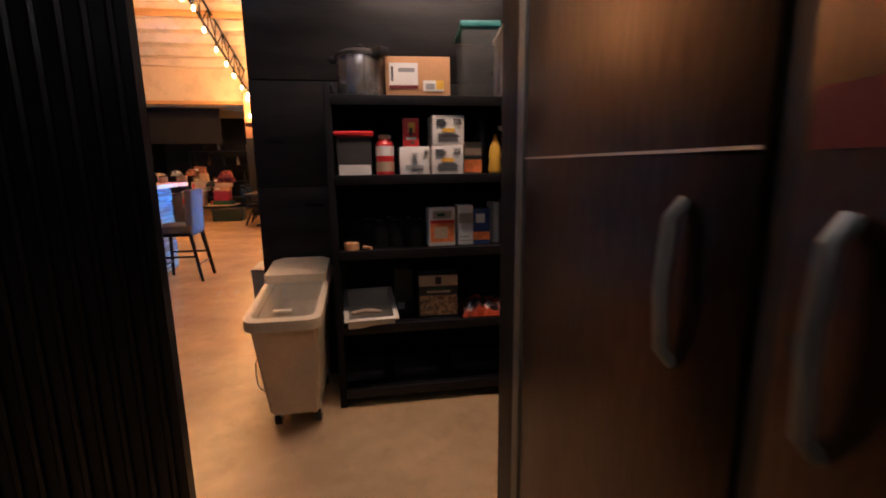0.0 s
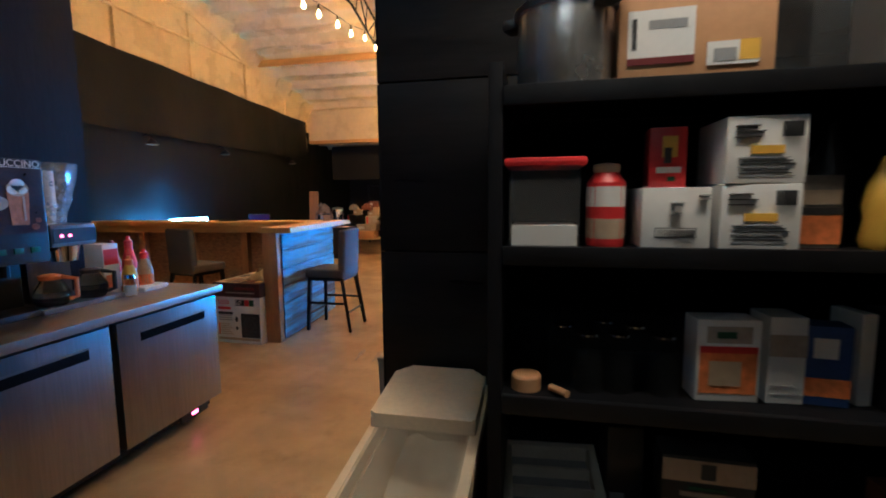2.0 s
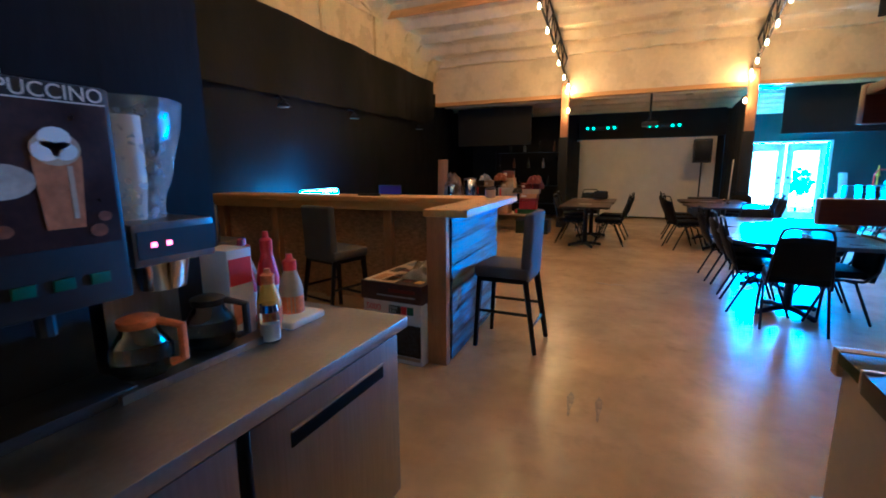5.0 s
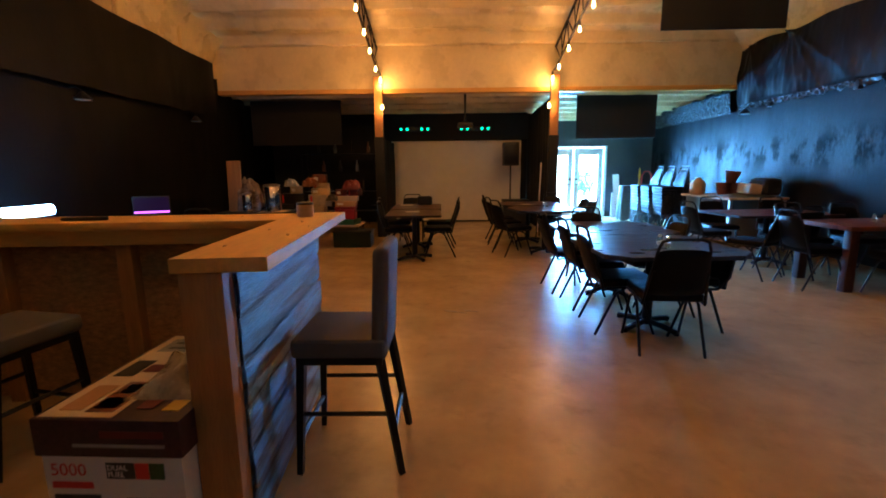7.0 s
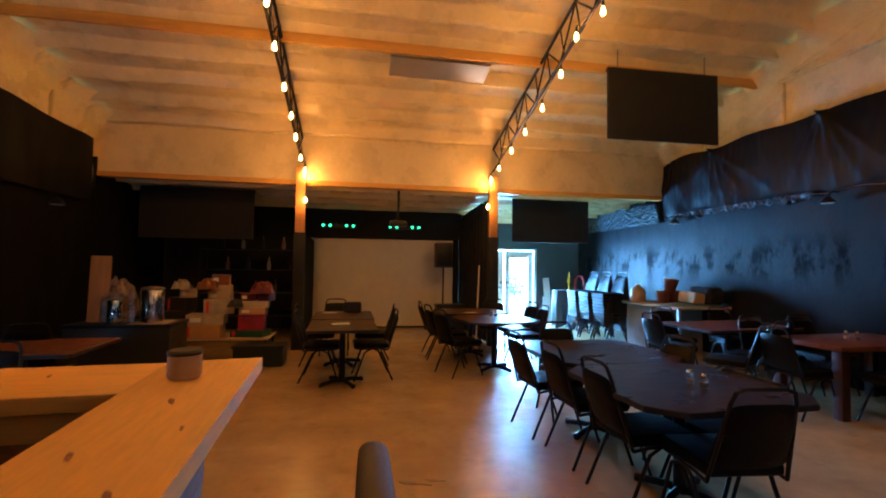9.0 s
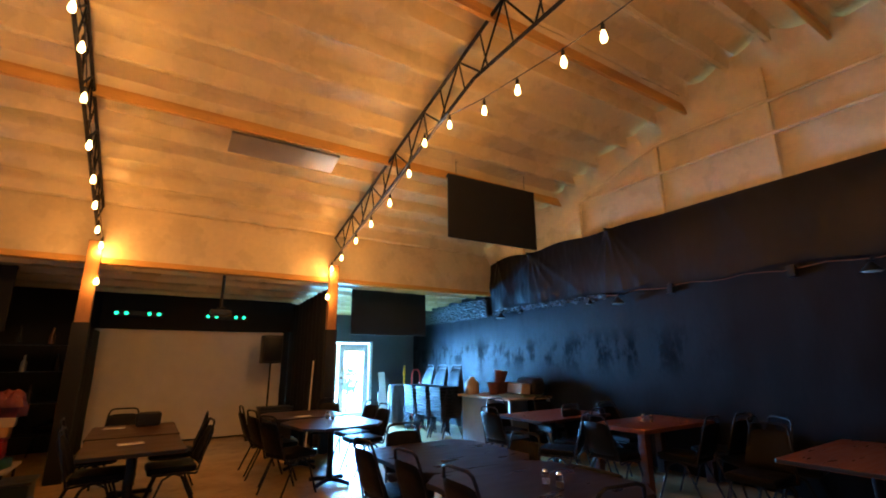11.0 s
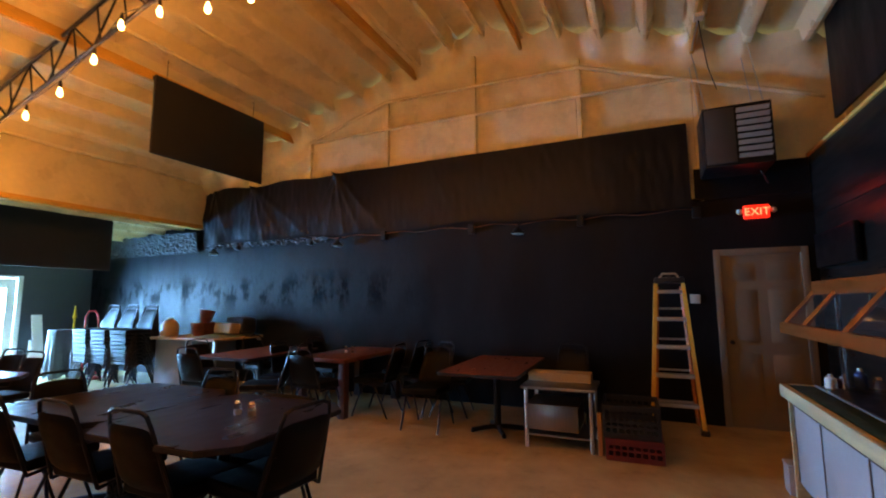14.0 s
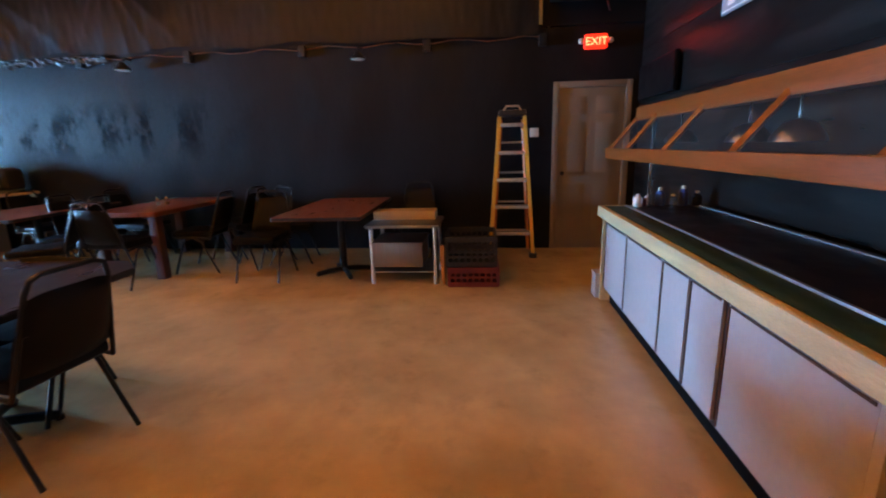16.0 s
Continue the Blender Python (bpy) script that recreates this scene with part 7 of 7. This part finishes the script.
round_item("sugar_shaker", -2.0, 4.47, ct0, [(0.032, 0), (0.034, 0.01), (0.03, 0.1)], GLASS, "glass sugar shaker with steel cap", (("contents", [(0.028, 0.004), (0.027, 0.06)], PAPER), ("cap", [(0.032, 0.1), (0.028, 0.125)], CHROME)), "shaker", "creamers")
solid("folded_towel", box(N(), -2.16, 4.56, ct0 + 0.001, -1.99, 4.74, ct0 + 0.03, 0.012, 3), PAPER, "folded white towel on the steel top", "towel")

# ---- left wall: light, monitor; clutter at the far left ----
lp = thing("light_box", pose(-5.5, 9.2, 0.0), "low cabinet with a cold bright light on top", "light")
part("cabinet", box(N(), -0.35, -0.55, 0, 0.2, 0.55, 0.94, 0.01), BLACK_PLASTIC, lp)
part("tube", rod(N(), (-0.1, -0.5, 1.04), (-0.1, 0.3, 1.04), 0.055, n=12), COLD, lp, "glowing cold white tube")
area_light("cold_tube_glow", look((-5.93, 9.2, 0.99), (-6.1, 9.2, 1.0)), 0.3, 1.5, 1.6, (0.25, 0.6, 1.0))
pm = thing("purple_monitor", pose(-5.05, 10.32, 0.75, 0, 0, 25), "dim monitor with a purple lit lower edge", "monitor")
part("panel", box(N(), -0.2, -0.02, 0.12, 0.2, 0.02, 0.38, 0.008), BLACK_PLASTIC, pm)
part("screen", box(N(), -0.185, -0.0225, 0.205, 0.185, -0.0205, 0.36), PURPLE, pm, "faint purple screen")
part("light_bar", box(N(), -0.185, -0.024, 0.172, 0.185, -0.0205, 0.194), PURPLE_LINE, pm, "bright purple strip")
part("stand", box(N(), -0.1, -0.08, 0, 0.1, 0.08, 0.121, 0.006), BLACK_PLASTIC, pm)

sb1 = thing("side_counter", pose(-4.65, 12.5, 0), "dark side counter holding coffee urns", "counter")
part("body", box(N(), -0.6, -0.3, 0, 0.6, 0.3, 0.7, 0.006), BLACK_PLASTIC, sb1)
part("top", box(N(), -0.62, -0.32, 0.7, 0.62, 0.32, 0.74, 0.005), BLACK_METAL, sb1)
part("mat", box(N(), 0.1, -0.3, 0.741, 0.55, 0.1, 0.747), TAN, sb1, "tan mat")
bo = solid("pine_board", box(N(), -0.12, -0.015, 0, 0.12, 0.015, 0.86, 0.004), PINE_Z, "orange pine board standing on the counter", "board")
bo.matrix_world = pose(-5.02, 12.5, 0.741, -3, 0, 0)
for x, r, h in ((-4.32, 0.135, 0.47), (-4.75, 0.085, 0.32)):
    u = thing("coffee_urn", pose(x, 12.35, 0.748), "polished steel coffee urn", "urn", "urns")
    part("body", lathe(N(), [(r, 0), (r * 1.02, 0.02), (r, h * 0.85), (r * 0.9, h * 0.9)], 22), CHROME, u)
    part("lid", lathe(N(), [(r * 0.95, h * 0.9), (r * 0.98, h * 0.94), (r * 0.8, h * 0.97), (0.02, h)], 20), STEEL, u)
    part("tap", rod(N(), (0, -r, 0.08), (0, -r - 0.06, 0.08), 0.012), BLACK_PLASTIC, u)
bgx = solid("snack_bag", sheet(N(), lambda u, v: (-4.98 + 0.42 * u, 12.45 + 0.16 * v, 0.745 + 0.5 * math.sin(3.14 * u) ** 0.2 * math.sin(3.14 * v) ** 0.3 * (1 + 0.5 * noise.noise((u * 5, v * 4, 3)))), 24, 16), mat("brown_plastic_bag", (0.2, 0.13, 0.08), 0.3, var=0.5, scale=12), "crumpled brown plastic bag of supplies", "bag")
rnd = random.Random(11)
tb2 = thing("folding_table", pose(-3.9, 13.6, 0), "low table piled with boxes and supplies", "table")
part("tabletop", box(N(), -0.75, -0.35, 0.36, 0.85, 0.35, 0.39, 0.004), TAN, tb2)
for sx in (-0.7, 0.8):
    for sy in (-0.3, 0.3):
        part("leg", rod(N(), (sx, sy, 0), (sx, sy, 0.36), 0.015), BLACK_METAL, tb2)
CL = [(-4.0, 13.4, 0.39, 0.5, 0.3, 0.2, CARD), (-3.98, 13.42, 0.59, 0.52, 0.32, 0.16, DIM_PAPER), (-3.82, 13.42, 0.75, 0.42, 0.26, 0.22, DIM_PAPER), (-3.8, 13.45, 0.97, 0.3, 0.24, 0.12, TAN), (-3.78, 13.45, 1.09, 0.26, 0.2, 0.1, TAN), (-3.8, 13.45, 1.19, 0.24, 0.2, 0.16, BROWN),
      (-3.36, 13.5, 0.39, 0.5, 0.34, 0.1, GREEN), (-3.32, 13.45, 0.74, 0.38, 0.25, 0.1, CARD), (-3.35, 13.5, 0.84, 0.5, 0.28, 0.1, TAN), (-3.42, 13.52, 0.94, 0.22, 0.2, 0.12, DEEP_RED), (-3.15, 13.52, 0.94, 0.2, 0.2, 0.12, DEEP_RED), (-4.45, 13.6, 0.39, 0.32, 0.4, 0.4, BLACK_PLASTIC), (-4.4, 13.6, 0.79, 0.3, 0.3, 0.2, BLACK_PLASTIC), (-4.3, 13.55, 0.99, 0.22, 0.2, 0.14, TAN)]
for k, (x, y, z, w, d, h, m_) in enumerate(CL):
    carton("supply_box", x, y, z, w, d, h, m_, rnd.uniform(-22, 22), "box in a cluttered pile of supplies", ((0.1, 0.3, 0.4, 0.7, INK if m_ is PAPER else PAPER),) if k % 2 else ((0.06, 0.1, 0.16, 0.9, RED),), "box", "pile of supplies")
cf = thing("red_cooler", pose(-3.34, 13.48, 0.49), "red plastic cooler in the pile", "cooler")
CRIMSON = mat("crimson_plastic", (0.32, 0.012, 0.022), 0.45, var=0.1)
part("body", box(N(), -0.19, -0.13, 0, 0.19, 0.13, 0.2, 0.03, 3), CRIMSON, cf)
part("lid", box(N(), -0.2, -0.14, 0.2, 0.2, 0.14, 0.245, 0.02), CRIMSON, cf)
for bx, by, bz, bs, bm_ in ((-3.95, 13.32, 1.13, 0.3, BROWN), (-3.2, 13.42, 1.06, 0.34, DEEP_RED), (-4.35, 13.42, 1.13, 0.26, GREY_PLASTIC), (-3.55, 13.3, 0.86, 0.22, BLACK_PLASTIC)):
    solid("supply_bag", sheet(N(), lambda u, v: (bx - bs / 2 + bs * u, by - bs / 3 + bs * 0.66 * v, bz + bs * 0.5 * math.sin(3.14 * u) ** 0.4 * math.sin(3.14 * v) ** 0.4 * (1 + 0.8 * noise.noise((u * 5 + bx, v * 5, 3)))), 18, 14), bm_, "crumpled bag on the pile of supplies", "bag", "pile of supplies")
gt = thing("green_tote", pose(-3.15, 13.2, 0), "dark green tote box under the table", "tote")
part("body", box(N(), -0.35, -0.2, 0, 0.35, 0.2, 0.28, 0.02), mat("dark_green_tote", (0.008, 0.02, 0.012), 0.5, var=0.15), gt)
part("lid", box(N(), -0.37, -0.22, 0.28, 0.37, 0.22, 0.31, 0.01), BLACK_PLASTIC, gt)
rk = thing("storage_rack", pose(-4.0, 16.4, 0), "dark storage rack with glassware at the back", "rack")
for sx in (-1.0, 1.0):
    for sy in (-0.22, 0.22):
        part("post", rod(N(), (sx, sy, 0), (sx, sy, 1.9), 0.02), BLACK_METAL, rk)
for z in (0.4, 0.9, 1.4, 1.85):
    part("shelf", box(N(), -1.0, -0.23, z - 0.02, 1.0, 0.23, z), BLACK_METAL, rk)
for k in range(14):
    x = -4.9 + 0.14 * k
    z = (1.4, 0.9, 1.85)[k % 3]
    round_item("bottle", x, 16.3 + 0.05 * (k % 3), z, [(0.04, 0), (0.042, 0.15), (0.016, 0.2), (0.015, 0.27)], (GLASS, GREY_PLASTIC, BLACK_PLASTIC, BROWN)[k % 4], "bottle on the dark storage rack", (("cap", [(0.017, 0.27), (0.017, 0.29)], CHROME),), "bottle", "rack bottles")
